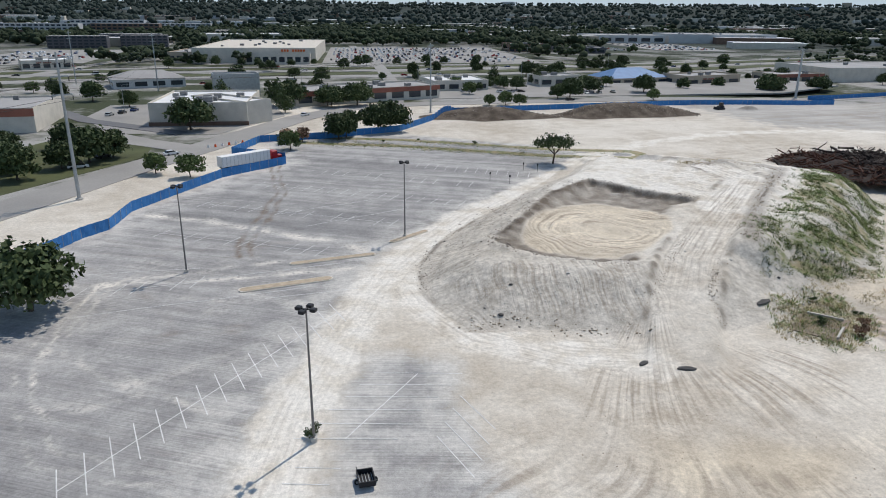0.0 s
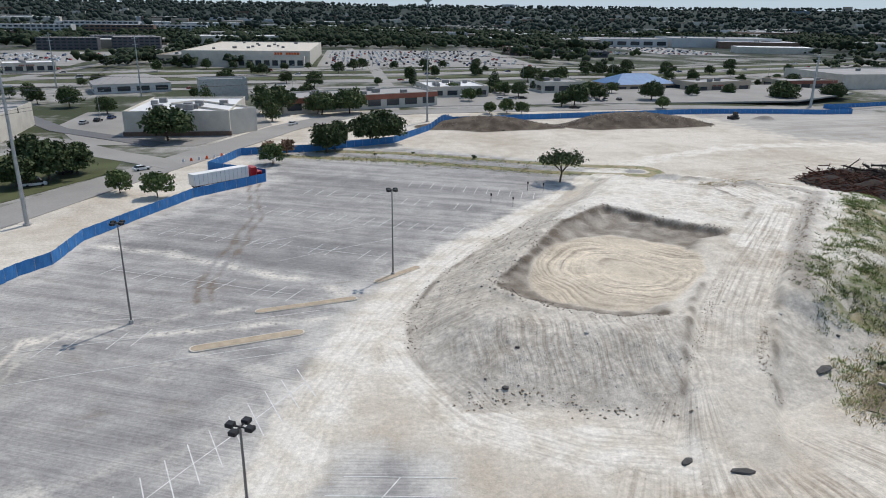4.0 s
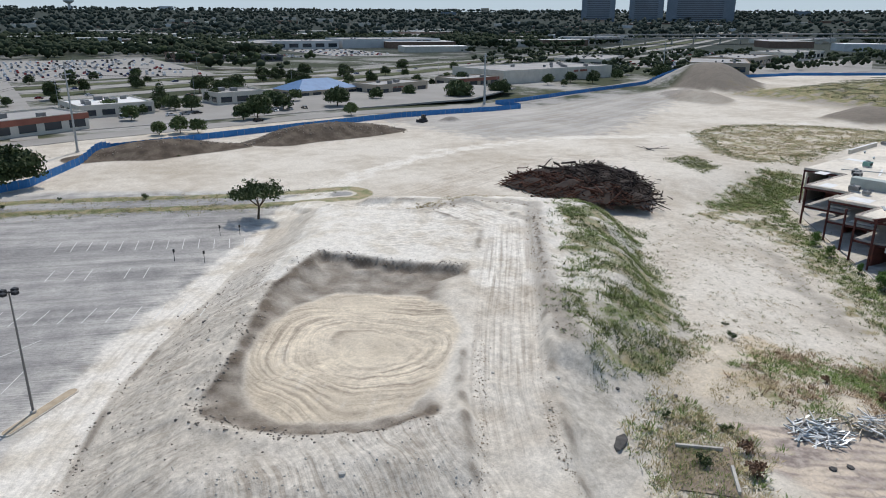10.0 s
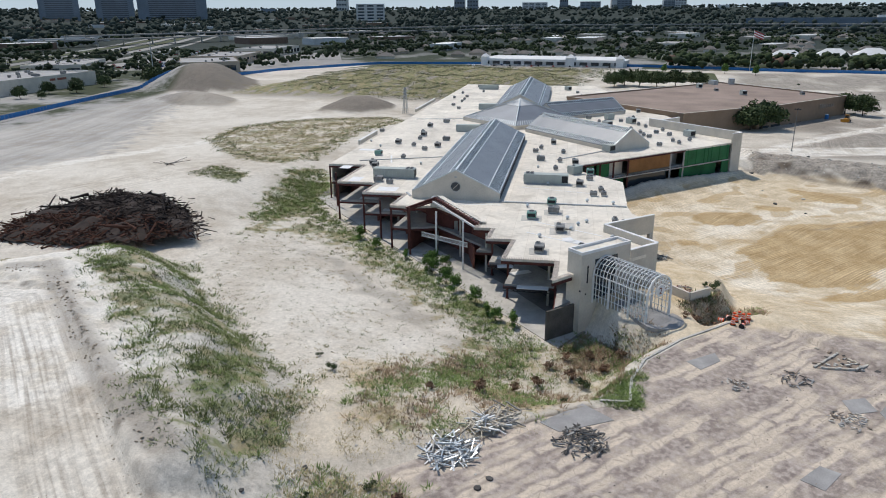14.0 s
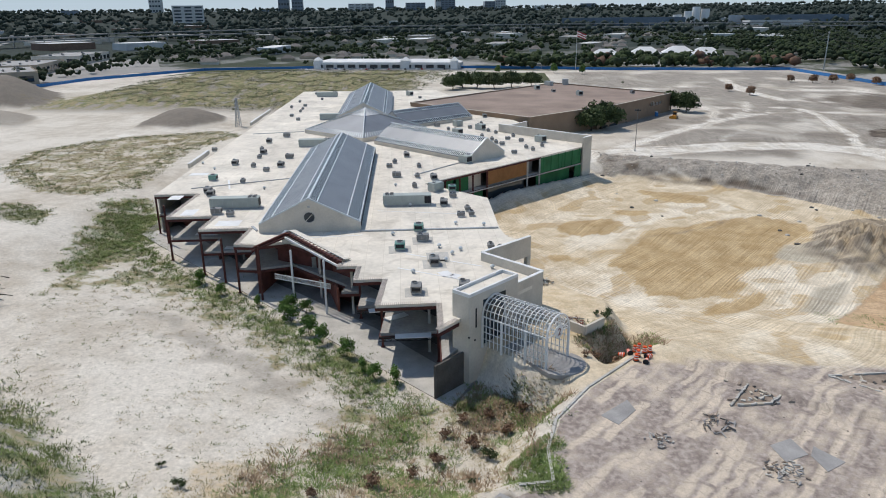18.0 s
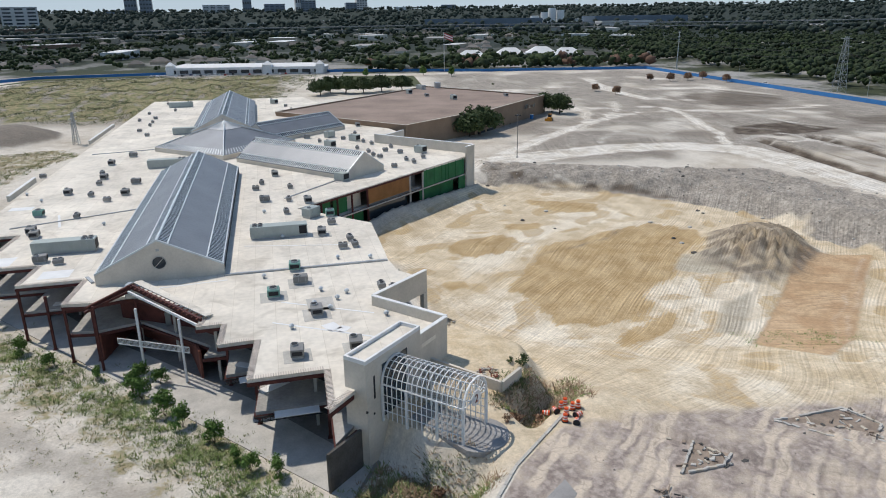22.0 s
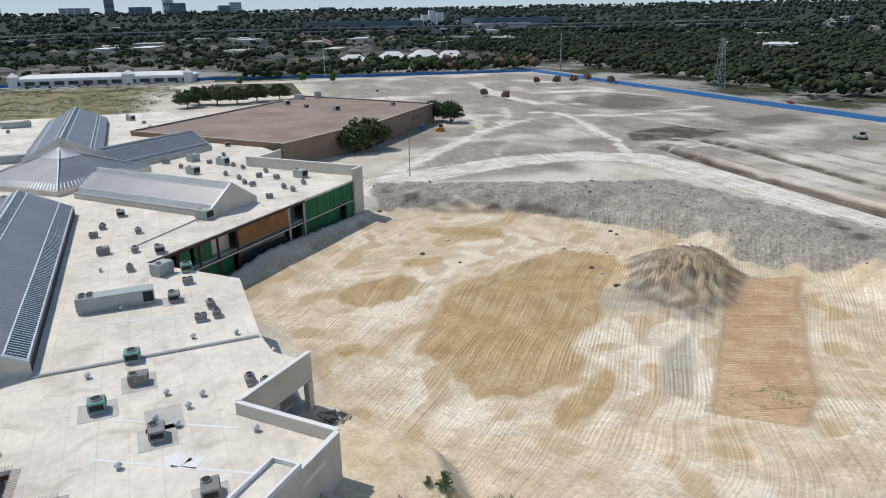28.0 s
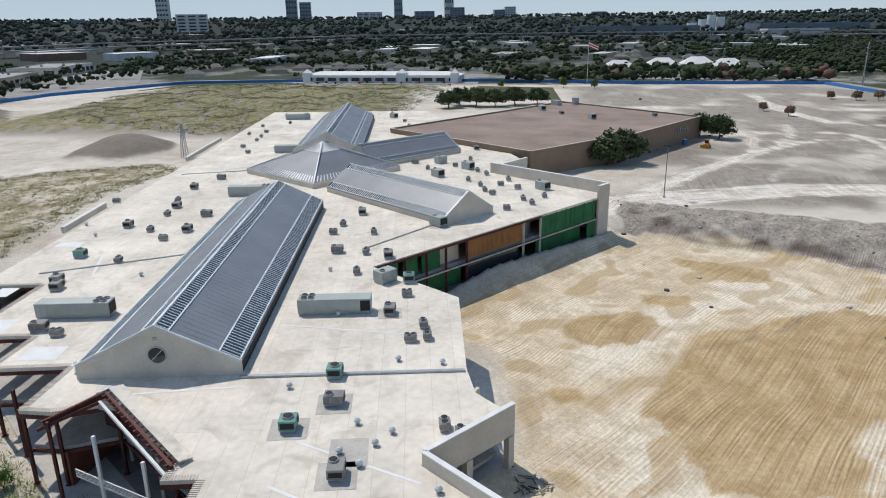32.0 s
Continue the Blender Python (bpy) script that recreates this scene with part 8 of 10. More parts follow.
for x, y, h in ((-30, 420, 14), (40, 428, 14), (110, 450, 14), (180, 482, 14), (250, 508, 14), (330, 540, 14), (410, 570, 14), (300, 420, 12), (390, 450, 12), (-95, 300, 12), (20, 600, 13), (70, 640, 13), (100, 700, 13), (150, 600, 13), (560, -215, 12), (430, -222, 12), (330, -230, 12), (700, 20, 12), (705, 150, 12)):
    t = thing("street_lamp", (x, y, ground_z(x, y)), "slim grey street lamp with a bracket arm", "street lamp", "street lamps")
    bm = bmesh.new()
    tube(bm, (0, 0, -0.2), (0, 0, h), 0.13, 0.07, 8)
    part("pole", bm, M_STEEL, t)
    bm = bmesh.new()
    beam(bm, (0, 0, h), (2.2, 0, h + 0.4), 0.09)
    part("arm", bm, M_STEEL, t)
    bm = bmesh.new()
    bevelbox(bm, 2.0, -0.15, h + 0.35, 2.8, 0.15, h + 0.5, 0.03)
    part("lamp_head", bm, M_STEEL, t)


def lattice(x, y, h, w):
    z = ground_z(x, y)
    t = thing("lattice_pylon", (x, y, z), "grey steel lattice transmission tower", "pylon", "pylons")
    for sx in (-1, 1):
        for sy in (-1, 1):
            bm = bmesh.new()
            beam(bm, (sx * w / 2, sy * w / 2, 0), (sx * w * 0.12, sy * w * 0.12, h), 0.22)
            part("leg", bm, M_STEEL, t)
    bm = bmesh.new()
    n = 9
    for k in range(n):
        f0, f1 = k / n, (k + 1) / n
        w0, w1 = w * (0.5 - 0.38 * f0), w * (0.5 - 0.38 * f1)
        for a, b in (((-1, -1), (1, -1)), ((1, -1), (1, 1)), ((1, 1), (-1, 1)), ((-1, 1), (-1, -1))):
            beam(bm, (a[0] * w0, a[1] * w0, h * f0), (b[0] * w1, b[1] * w1, h * f1), 0.1)
            beam(bm, (a[0] * w1, a[1] * w1, h * f1), (b[0] * w1, b[1] * w1, h * f1), 0.1)
    part("bracing", bm, M_STEEL, t)
    for f in (0.7, 0.83, 0.96):
        bm = bmesh.new()
        beam(bm, (-0.3 * w - 3.5, 0, h * f), (0.3 * w + 3.5, 0, h * f), 0.2)
        part("crossarm", bm, M_STEEL, t)
    return z


lattice(461, -226, 33, 6)
lattice(250, -250, 33, 6)
lattice(356, 180, 13, 2.2)


def wire(a, b, sag, n=14, r=0.035):
    a, b = Vector(a), Vector(b)
    t = new("power_cable")
    t.location = a
    tagged(t, "thin dark overhead power cable", "cable", "overhead cables")
    bm = bmesh.new()
    last = None
    side = Vector((-(b - a).y, (b - a).x, 0)).normalized() * r
    for k in range(n + 1):
        f = k / n
        p = (b - a) * f - Vector((0, 0, 4 * sag * f * (1 - f)))
        now = [bm.verts.new(p + o) for o in (side, Vector((0, 0, r)), -side, Vector((0, 0, -r)))]
        if last:
            for i in range(4):
                bm.faces.new((last[i], last[(i + 1) % 4], now[(i + 1) % 4], now[i]))
        last = now
    part("strand", bm, M_DARK, t)


for dx, z in ((-1.6, 31), (1.6, 31), (-1.9, 27), (1.9, 27), (-2.2, 23), (2.2, 23)):
    wire((-63.4 + dx, 156.6, z), (-104 + dx, 392, z - 3), 5)
    wire((-63.4 + dx, 156.6, z), (-150 + dx, 60, z), 3)
for dx in (-1.3, 1.3):
    for z in (27.5, 25):
        wire((33.6 + dx, 296.2, z), (243.6 + dx, 356.4, z - 2), 4)
        wire((33.6 + dx, 296.2, z), (-63.4 + dx, 156.6, z + 3), 4)
        wire((243.6 + dx, 356.4, z - 2), (520 + dx, 468, z - 3), 5)
for s in (-4.5, 4.5):
    for f in (0.7, 0.83, 0.96):
        za, zb, zc = ground_z(670, -216) + 32 * f, ground_z(461, -226) + 33 * f, ground_z(250, -250) + 33 * f
        wire((670 + s * 0.4, -216, za), (461 + s, -226, zb), 6, 14, 0.05)
        wire((461 + s, -226, zb), (250 + s, -250, zc), 6, 14, 0.05)
        wire((670 + s * 0.4, -216, za), (980, -330, za + 4), 7, 14, 0.06)

# ---- heaps ----
M_LOG = mat("charred_logs", (0.045, 0.033, 0.028), 0.95, var=0.6, scale=0.6, fine=6)
M_LOGR = mat("red_roots", (0.10, 0.045, 0.03), 0.95, var=0.5, scale=0.5, fine=6)
LOGS = [(123, 183), (134, 191), (147, 193), (165, 187), (166, 174), (153, 156), (140, 145), (130, 154), (125, 168)]


def log_heap():
    rng = np.random.RandomState(31)
    t = thing("brush_heap", (0, 0, 0), "big tangled heap of dark uprooted tree trunks and branches", "brush heap")
    x, y = scatter(LOGS, 2600, rng)
    e = np.clip(inside(x, y, LOGS), 0, 9)
    top = 0.2 + 3.6 * (e / 9) ** 0.6 * (0.75 + 0.3 * rough(x, y, 9, 2))
    for name, sel, m in (("brushwood", x < 141, M_LOGR), ("brushwood", x >= 137, M_LOG)):
        bm = bmesh.new()
        for px, py, pz in zip(x[sel], y[sel], top[sel]):
            L = rng.uniform(0.8, 4.0)
            a, b = rng.rand() * math.tau, rng.normal() * 0.35
            d = Vector((math.cos(a) * math.cos(b), math.sin(a) * math.cos(b), math.sin(b))) * L
            p = Vector((px, py, pz * rng.uniform(0.35, 1.0)))
            r = rng.uniform(0.05, 0.22)
            q = d.to_track_quat("Z", "Y")
            v0 = [bm.verts.new(p - d / 2 + q @ Vector((r * math.cos(k * 2.094), r * math.sin(k * 2.094), 0))) for k in range(3)]
            v1 = [bm.verts.new(p + d / 2 + q @ Vector((r * 0.4 * math.cos(k * 2.094), r * 0.4 * math.sin(k * 2.094), 0))) for k in range(3)]
            for k in range(3):
                bm.faces.new((v0[k], v0[(k + 1) % 3], v1[(k + 1) % 3], v1[k]))
        tagged(part(name, bm, m, t), kind="stuff")
    gx, gy = np.meshgrid(np.linspace(120, 170, 60), np.linspace(142, 196, 60), indexing="ij")
    e = inside(gx.ravel(), gy.ravel(), LOGS)
    z = np.where(e > 0, 0.1 + 2.4 * (np.clip(e, 0, 9) / 9) ** 0.6 * (0.8 + 0.35 * rough(gx.ravel(), gy.ravel(), 5, 3)), -1.0)
    i = (np.arange(59)[:, None] * 60 + np.arange(59)).ravel()
    i = i[(e[i] > 0.3) & (e[i + 61] > 0.3) & (e[i + 1] > 0.3) & (e[i + 60] > 0.3)]
    ob = new("root_mass", quads_mesh("root_mass", np.stack([gx.ravel(), gy.ravel(), z], 1), np.stack([i, i + 60, i + 61, i + 1], 1), M_LOG))
    ob.parent = t
    for k in range(70):
        px, py = rng.uniform(124, 165), rng.uniform(148, 192)
        if inside(np.array([px]), np.array([py]), LOGS)[0] < 1.5:
            continue
        a, L = rng.rand() * math.tau, rng.uniform(2.5, 6)
        d = Vector((math.cos(a), math.sin(a), rng.uniform(-0.1, 0.5))).normalized() * L
        bm = bmesh.new()
        p = Vector((px, py, rng.uniform(1.6, 3.4)))
        r = rng.uniform(0.16, 0.4)
        tube(bm, p - d / 2, p + d / 2, r, r * 0.6, 7)
        for j in range(4):
            e2 = Vector((rng.normal(), rng.normal(), rng.normal())).normalized()
            tube(bm, p + d / 2, p + d / 2 + e2 * rng.uniform(0.5, 1.3), r * 0.4, 0.04, 5)
        part("log", bm, M_LOGR if px < 139 else M_LOG, t)


log_heap()


def scrap_heap(name, x, y, n, spread, length, mats, label, seed, hgt=0.9):
    rng = random.Random(seed)
    t = thing(name, (x, y, ground_z(x, y)), label, "scrap heap")
    for k in range(n):
        a, r = rng.uniform(0, math.tau), spread * rng.random() ** 0.6
        L, w = rng.uniform(0.4, 1.0) * length, rng.uniform(0.06, 0.22)
        z = 0.1 + hgt * (1 - r / spread) * rng.random()
        bm = bmesh.new()
        box(bm, -L / 2, -w / 2, 0, L / 2, w / 2, rng.uniform(0.04, 0.14), pose(r * math.cos(a), r * math.sin(a), z, rng.uniform(-12, 12), rng.uniform(-18, 18), rng.uniform(0, 180)))
        part("piece", bm, mats[k % len(mats)], t)


M_ALU = mat("scrap_metal", (0.50, 0.54, 0.57), 0.4, 0.6, var=0.3, scale=1.5)
M_PLANK = mat("bleached_timber", (0.55, 0.49, 0.40), 0.85, var=0.3, scale=1.5)
M_CHUNK = mat("asphalt_chunks", (0.10, 0.095, 0.09), 0.95, var=0.4, scale=1.5)
scrap_heap("metal_scrap_heap", 82.6, 71.6, 110, 3.0, 3.2, (M_ALU, M_ALU, M_WHITE, M_RTUD), "heap of bent pale metal scrap and ducting", 1)
scrap_heap("timber_heap", 88.2, 69.0, 70, 2.0, 3.4, (M_PLANK, M_PLANK, M_WHITE), "heap of bleached boards and studs", 2, 1.3)
scrap_heap("timber_heap", 91.0, 67.2, 26, 2.2, 4.5, (M_PLANK, M_RTUD), "loose boards lying on the ground", 3, 0.3)
scrap_heap("asphalt_rubble_heap", 88.6, 58.0, 120, 3.0, 1.4, (M_CHUNK, M_CHUNK, M_RTUD), "heap of broken dark asphalt slabs", 4, 1.1)
scrap_heap("rubble_heap", 138.6, 47.0, 50, 1.6, 1.0, (M_BRICK, M_PLANK, M_CONC), "brick and concrete rubble behind the planter wall", 5, 0.7)


def foundation(poly, label, seed):
    """A shallow bed of rubble inside a broken line of kerb stones."""
    rng = random.Random(seed)
    cx, cy = sum(p[0] for p in poly) / len(poly), sum(p[1] for p in poly) / len(poly)
    t = thing("old_foundation", (0, 0, 0), label, "foundation", "old foundations")
    bm = bmesh.new()
    z = ground_z(cx, cy)
    prism(bm, poly, z - 0.3, z + 0.06)
    part("bed", bm, M_RUBBED, t)
    for (ax, ay), (bx, by) in zip(poly, poly[1:] + poly[:1]):
        n = max(2, round(math.hypot(bx - ax, by - ay) / 0.9))
        for k in range(n):
            if rng.random() < 0.22:
                continue
            u = (k + 0.5) / n
            x, y = ax + (bx - ax) * u, ay + (by - ay) * u
            bm = bmesh.new()
            box(bm, -0.42, -0.13, 0, 0.42, 0.13, 0.24, pose(x, y, z + 0.03, rng.uniform(-8, 8), rng.uniform(-6, 6), math.degrees(math.atan2(by - ay, bx - ax)) + rng.uniform(-14, 14)))
            part("kerb_stone", bm, M_CONC if rng.random() < 0.7 else M_PLANK, t)
    for k in range(34):
        u = rng.random()
        x, y = cx + (rng.choice(poly)[0] - cx) * u * 0.85 + rng.uniform(-0.8, 0.8), cy + (rng.choice(poly)[1] - cy) * u * 0.85 + rng.uniform(-0.8, 0.8)
        w, l = rng.uniform(0.15, 0.4), rng.uniform(0.3, 1.3)
        bm = bmesh.new()
        box(bm, -l / 2, -w / 2, 0, l / 2, w / 2, rng.uniform(0.08, 0.22), pose(x, y, z + 0.05, rng.uniform(-14, 14), rng.uniform(-14, 14), rng.uniform(0, 180)))
        part("rubble_piece", bm, rng.choice((M_CONC, M_PLANK, M_RUBBED, M_CHUNK)), t)


M_RUBBED = mat("rubble_bed", (0.30, 0.24, 0.19), 0.95, var=0.5, scale=0.6, fine=10, bump=0.05)
foundation([(114.8, 30.7), (122.6, 25.2), (119.8, 21.5), (115.6, 25.7)], "broken kerbed bed of rubble on the stripped car park", 6)
foundation([(122.8, 15.7), (124.3, 6.1), (120.4, 3.9), (116.4, 8.2)], "broken kerbed bed of brick rubble and weeds", 7)
for poly in ([(91.1, 63.1), (96.7, 58.9), (94.1, 54.9), (89.8, 60.6)], [(111.8, 46.8), (115.6, 43.0), (113.2, 42.4), (109.9, 45.0)], [(106.7, 28.9), (108.2, 26.1), (105.2, 25.4), (103.6, 28.3)], [(106.8, 24.2), (104.0, 22.0), (102.2, 24.6), (105.0, 25.2)], [(88.5, 36.1), (91.6, 33.8), (90.8, 31.9), (87.3, 34.0)]):
    bm = bmesh.new()
    z = max(ground_z(x, y) for x, y in poly)
    prism(bm, poly, z - 0.2, z + 0.05)
    tagged(part("old_slab", bm, M_BARESLAB), "bare grey concrete slab left in the tarmac", "slab", "old slabs", "structure")
scrap_heap("rubble_heap", 110.5, 33.6, 40, 2.2, 1.2, (M_CHUNK, M_BARESLAB, M_RUBBED), "low ridge of broken tarmac", 16, 0.4)
scrap_heap("rubble_heap", 102, 29, 46, 2.2, 0.8, (M_BARESLAB, M_RUBBED, M_CONC), "scattered pieces of broken tarmac", 8, 0.3)
scrap_heap("rubble_heap", 107, 41, 30, 1.6, 0.7, (M_BARESLAB, M_RUBBED, M_CONC), "scattered pieces of broken tarmac", 9, 0.3)
scrap_heap("rubble_heap", 160, 51, 40, 2.2, 1.2, (M_CONC, M_CHUNK, M_SOIL), "rubble at the dock edge", 10, 0.6)
scrap_heap("steel_skid", 206, 205, 10, 1.2, 13, (M_DARK, M_DARK, M_BARK), "long dark steel beams lying on the ground", 12, 0.5)


def barrel(x, y, z, lying, turn):
    t = thing("traffic_barrel", pose(x, y, z, 90 if lying else 0, 0, turn), "orange and white striped traffic barrel" + (" lying on its side" if lying else ""), "traffic barrel", "traffic barrels")
    for k, (z0, z1, r0, r1, m) in enumerate(((0.0, 0.1, 0.42, 0.42, M_DARK), (0.1, 0.35, 0.32, 0.31, M_ORANGE), (0.35, 0.5, 0.30, 0.29, M_WHITE), (0.5, 0.68, 0.285, 0.28, M_ORANGE), (0.68, 0.83, 0.275, 0.265, M_WHITE), (0.83, 1.05, 0.26, 0.25, M_ORANGE))):
        bm = bmesh.new()
        tube(bm, (0, 0, z0), (0, 0, z1), r0, r1, 14)
        part("base" if k == 0 else "band", bm, m, t)


for x, y, l, r in ((127.5, 39.5, 0, 0), (128.6, 38.4, 0, 0), (126.8, 38.6, 1, 30), (128.2, 40.4, 1, 100), (129.4, 39.6, 0, 0), (126.2, 40.0, 0, 0), (129.6, 40.8, 1, 160), (128.9, 37.6, 0, 0), (125.2, 38.9, 1, 70), (130.4, 38.8, 0, 0), (163.6, 53.4, 0, 0)):
    barrel(x, y, (-2.39 if x > 160 else ground_z(x, y)) + (0.3 if l else 0.01), l, r)
# kerb stones round the entrance drive
KERB = [(98.0, 57), (98.8, 53.4), (104.4, 53.6), (110.7, 52.2), (118.5, 47.5), (129.0, 38.6)]
drive = thing("drive_kerb", (0, 0, 0), "pale concrete kerb edging the entrance drive", "kerb")
for (ax, ay), (bx, by) in zip(KERB, KERB[1:]):
    n = max(1, round(math.hypot(bx - ax, by - ay) / 1.8))
    for k in range(n):
        a = (ax + (bx - ax) * (k + 0.02) / n, ay + (by - ay) * (k + 0.02) / n)
        b = (ax + (bx - ax) * (k + 0.97) / n, ay + (by - ay) * (k + 0.97) / n)
        bm = bmesh.new()
        wall(bm, a, b, PLAZA_Z - 0.2, PLAZA_Z + 0.17, 0.35)
        part("kerb_stone", bm, M_CONC, drive)


# ---- machines ----
def bulldozer(x, y, turn, label, m):
    t = thing("bulldozer", (x, y, ground_z(x, y), 0, 0, turn), label, "bulldozer", "earth movers")
    for s in (-1, 1):
        bm = bmesh.new()
        bevelbox(bm, -2.0, s * 1.1 - 0.3, 0, 2.0, s * 1.1 + 0.3, 0.95, 0.25)
        part("track", bm, M_DARK, t)
    bm = bmesh.new()
    bevelbox(bm, -1.8, -0.8, 0.7, 1.8, 0.8, 1.7, 0.12)
    part("body", bm, m, t)
    bm = bmesh.new()
    bevelbox(bm, -1.2, -0.75, 1.7, 0.4, 0.75, 3.0, 0.1)
    c = part("cab", bm, M_CARGLASS, t)
    bm = bmesh.new()
    box(bm, -1.3, -0.85, 3.0, 0.5, 0.85, 3.12)
    part("cab_roof", bm, m, c)
    bm = bmesh.new()
    box(bm, 2.3, -1.7, 0.1, 2.55, 1.7, 1.3)
    part("blade", bm, m, t)
    for s in (-1, 1):
        bm = bmesh.new()
        beam(bm, (0, s * 1.45, 0.6), (2.4, s * 1.45, 0.5), 0.18)
        part("push_arm", bm, m, t)


M_CAT = mat("machine_yellow", (0.55, 0.24, 0.03), 0.45, var=0.2, scale=1.5)
bulldozer(382, -25, 150, "orange-yellow bulldozer parked by the store", M_CAT)
bulldozer(300, -173, 20, "white and grey bulldozer working far off", M_RTU)
bulldozer(169, 299, 200, "dark loader parked near the fence", M_DARK)
loo = thing("portable_toilet", (389, -18, ground_z(389, -18), 0, 0, 30), "blue and white portable toilet", "toilet")
bm = bmesh.new()
bevelbox(bm, -0.6, -0.6, 0, 0.6, 0.6, 2.1, 0.05)
part("cabin", bm, M_BLUE, loo)
bm = bmesh.new()
box(bm, -0.65, -0.65, 2.1, 0.65, 0.65, 2.3, taper=0.8)
part("roof", bm, M_WHITE, loo)

# rocks and clods on the spoil heap
def rock_mesh(seed, m):
    rng = np.random.RandomState(seed)
    bm = bmesh.new()
    bmesh.ops.create_icosphere(bm, subdivisions=1, radius=0.5)
    for v in bm.verts:
        v.co = Vector((v.co.x * (1 + 0.5 * rng.rand()), v.co.y * (1 + 0.3 * rng.rand()), v.co.z * (0.5 + 0.3 * rng.rand())))
    me = bpy.data.meshes.new("boulder")
    bm.to_mesh(me)
    bm.free()
    me.materials.append(m)
    return me


ROCKS = [rock_mesh(k, M_CHUNK if k % 3 == 0 else M_CONC) for k in range(4)]
rr = random.Random(8)
for k in range(75):
    if k < 32:
        x, y = rr.uniform(14, 60), rr.uniform(76, 140)
        if inside(np.array([x]), np.array([y]), HILL)[0] < 1 or inside(np.array([x]), np.array([y]), PIT)[0] > -2:
            continue
    elif k < 45:
        x, y = rr.uniform(60, 80), rr.uniform(66, 92)
    else:
        x, y = rr.uniform(200, 290), rr.uniform(-70, 25)
    s = rr.uniform(0.25, 0.8) * (1.6 if k >= 45 else 1)
    ob = new("boulder", ROCKS[k % 4])
    ob.matrix_world = pose(x, y, ground_z(x, y) + 0.08 * s, 0, 0, rr.uniform(0, 360)) @ Matrix.Diagonal((s, s, s, 1))
    tagged(ob, "loose earth-caked boulder lying on the spoil", "boulder", "boulders")
for x, y, r, w, l in ((60.7, 80.2, 30, 1.2, 3.2), (40.5, 63, -10, 0.9, 2.4), (36, 65.5, 30, 0.8, 1.6)):
    ob = new("clod", ROCKS[0])
    ob.matrix_world = pose(x, y, ground_z(x, y) + 0.05, 0, 0, r) @ Matrix.Diagonal((l, w, 0.9, 1))
    tagged(ob, "dark scrap of rubber matting on the sand", "debris")
# broken cellar slab by the ramp
bm = bmesh.new()
prism(bm, [(60.5, 73), (65, 68.5), (71, 74.5), (66, 78.5)], ground_z(66, 73) - 0.5, ground_z(66, 73) + 0.08)
tagged(part("broken_slab", bm, M_RUBBED), "brown broken slab of an old cellar among weeds", "slab", kind="structure")
bm = bmesh.new()
for a, b in (((65, 69), (68, 72)), ((69.8, 74.4), (66.2, 77.6))):
    wall(bm, a, b, ground_z(67, 73) - 0.2, ground_z(67, 73) + 0.45, 0.3)
tagged(part("cellar_wall", bm, M_CONC), "low broken concrete wall among weeds", "wall", kind="structure")

# ---- town: roads ----
M_ROAD = mat("concrete_road", (0.31, 0.298, 0.278), 0.9, var=0.22, scale=0.05, fine=40)
M_TAR = mat("asphalt_road", (0.16, 0.16, 0.165), 0.9, var=0.3, scale=0.05, fine=40)
M_LAWN = mat("lawn", (0.085, 0.095, 0.04), 0.95, var=0.4, scale=0.08, fine=30)


def ribbon(name, line, w, m, label, up=0.08, cat="road"):
    """A strip of road laid over the ground along a line."""
    pts = []
    for (ax, ay), (bx, by) in zip(line, line[1:]):
        n = max(1, int(math.hypot(bx - ax, by - ay) / 12))
        pts += [(ax + (bx - ax) * k / n, ay + (by - ay) * k / n) for k in range(n)]
    pts.append(line[-1])
    vs, fs = [], []
    for i, (x, y) in enumerate(pts):
        a, b = pts[max(0, i - 1)], pts[min(len(pts) - 1, i + 1)]
        L = math.hypot(b[0] - a[0], b[1] - a[1])
        nx, ny = -(b[1] - a[1]) / L * w / 2, (b[0] - a[0]) / L * w / 2
        for s in (1, -1):
            vs.append((x + s * nx, y + s * ny, max(ground_z(x + s * nx, y + s * ny), ground_z(x, y)) + up))
        if i:
            fs.append((2 * i - 2, 2 * i, 2 * i + 1, 2 * i - 1))
    n = len(vs)
    vs += [(x, y, z - 0.6) for x, y, z in vs]
    fs += [(i, i + 2, i + 2 + n, i + n) for i in range(0, n - 2, 2)] + [(i + 1, i + 1 + n, i + 3 + n, i + 3) for i in range(0, n - 2, 2)]
    return tagged(raw(name, vs, fs, m), label, cat, kind="structure")


def plate(name, poly, m, label, up=0.05, cat="pavement"):
    """A flat paved or planted area."""
    z = max(ground_z(x, y) for x, y in poly) + up
    bm = bmesh.new()
    prism(bm, poly, z - 0.8, z)
    return tagged(part(name, bm, m), label, cat, kind="structure")


STREET_L = [(-110, 60), (-92, 110), (-76, 150), (-60, 192), (-40, 240), (-22, 284), (2, 318), (36, 327), (120, 336), (230, 346), (310, 373), (420, 410), (560, 440)]
ribbon("road_street", STREET_L, 13, M_ROAD, "pale concrete street along the fence", 0.14)
ribbon("road_drive", [(-120, 268), (-95, 256), (-70, 232), (-46, 214)], 10, M_ROAD, "pale concrete side drive", 0.18)
ribbon("road_drive_bend", [(-140, 330), (-104, 282), (-60, 248)], 7, M_TAR, "grey asphalt drive", 0.22)
HWY = [(-900, 250), (-420, 408), (-119, 486), (50, 502), (220, 548), (520, 655), (900, 830), (1600, 1200)]
off_line = lambda line, d: [(x - 0.2 * d, y + d) for x, y in line]  # noqa: E731
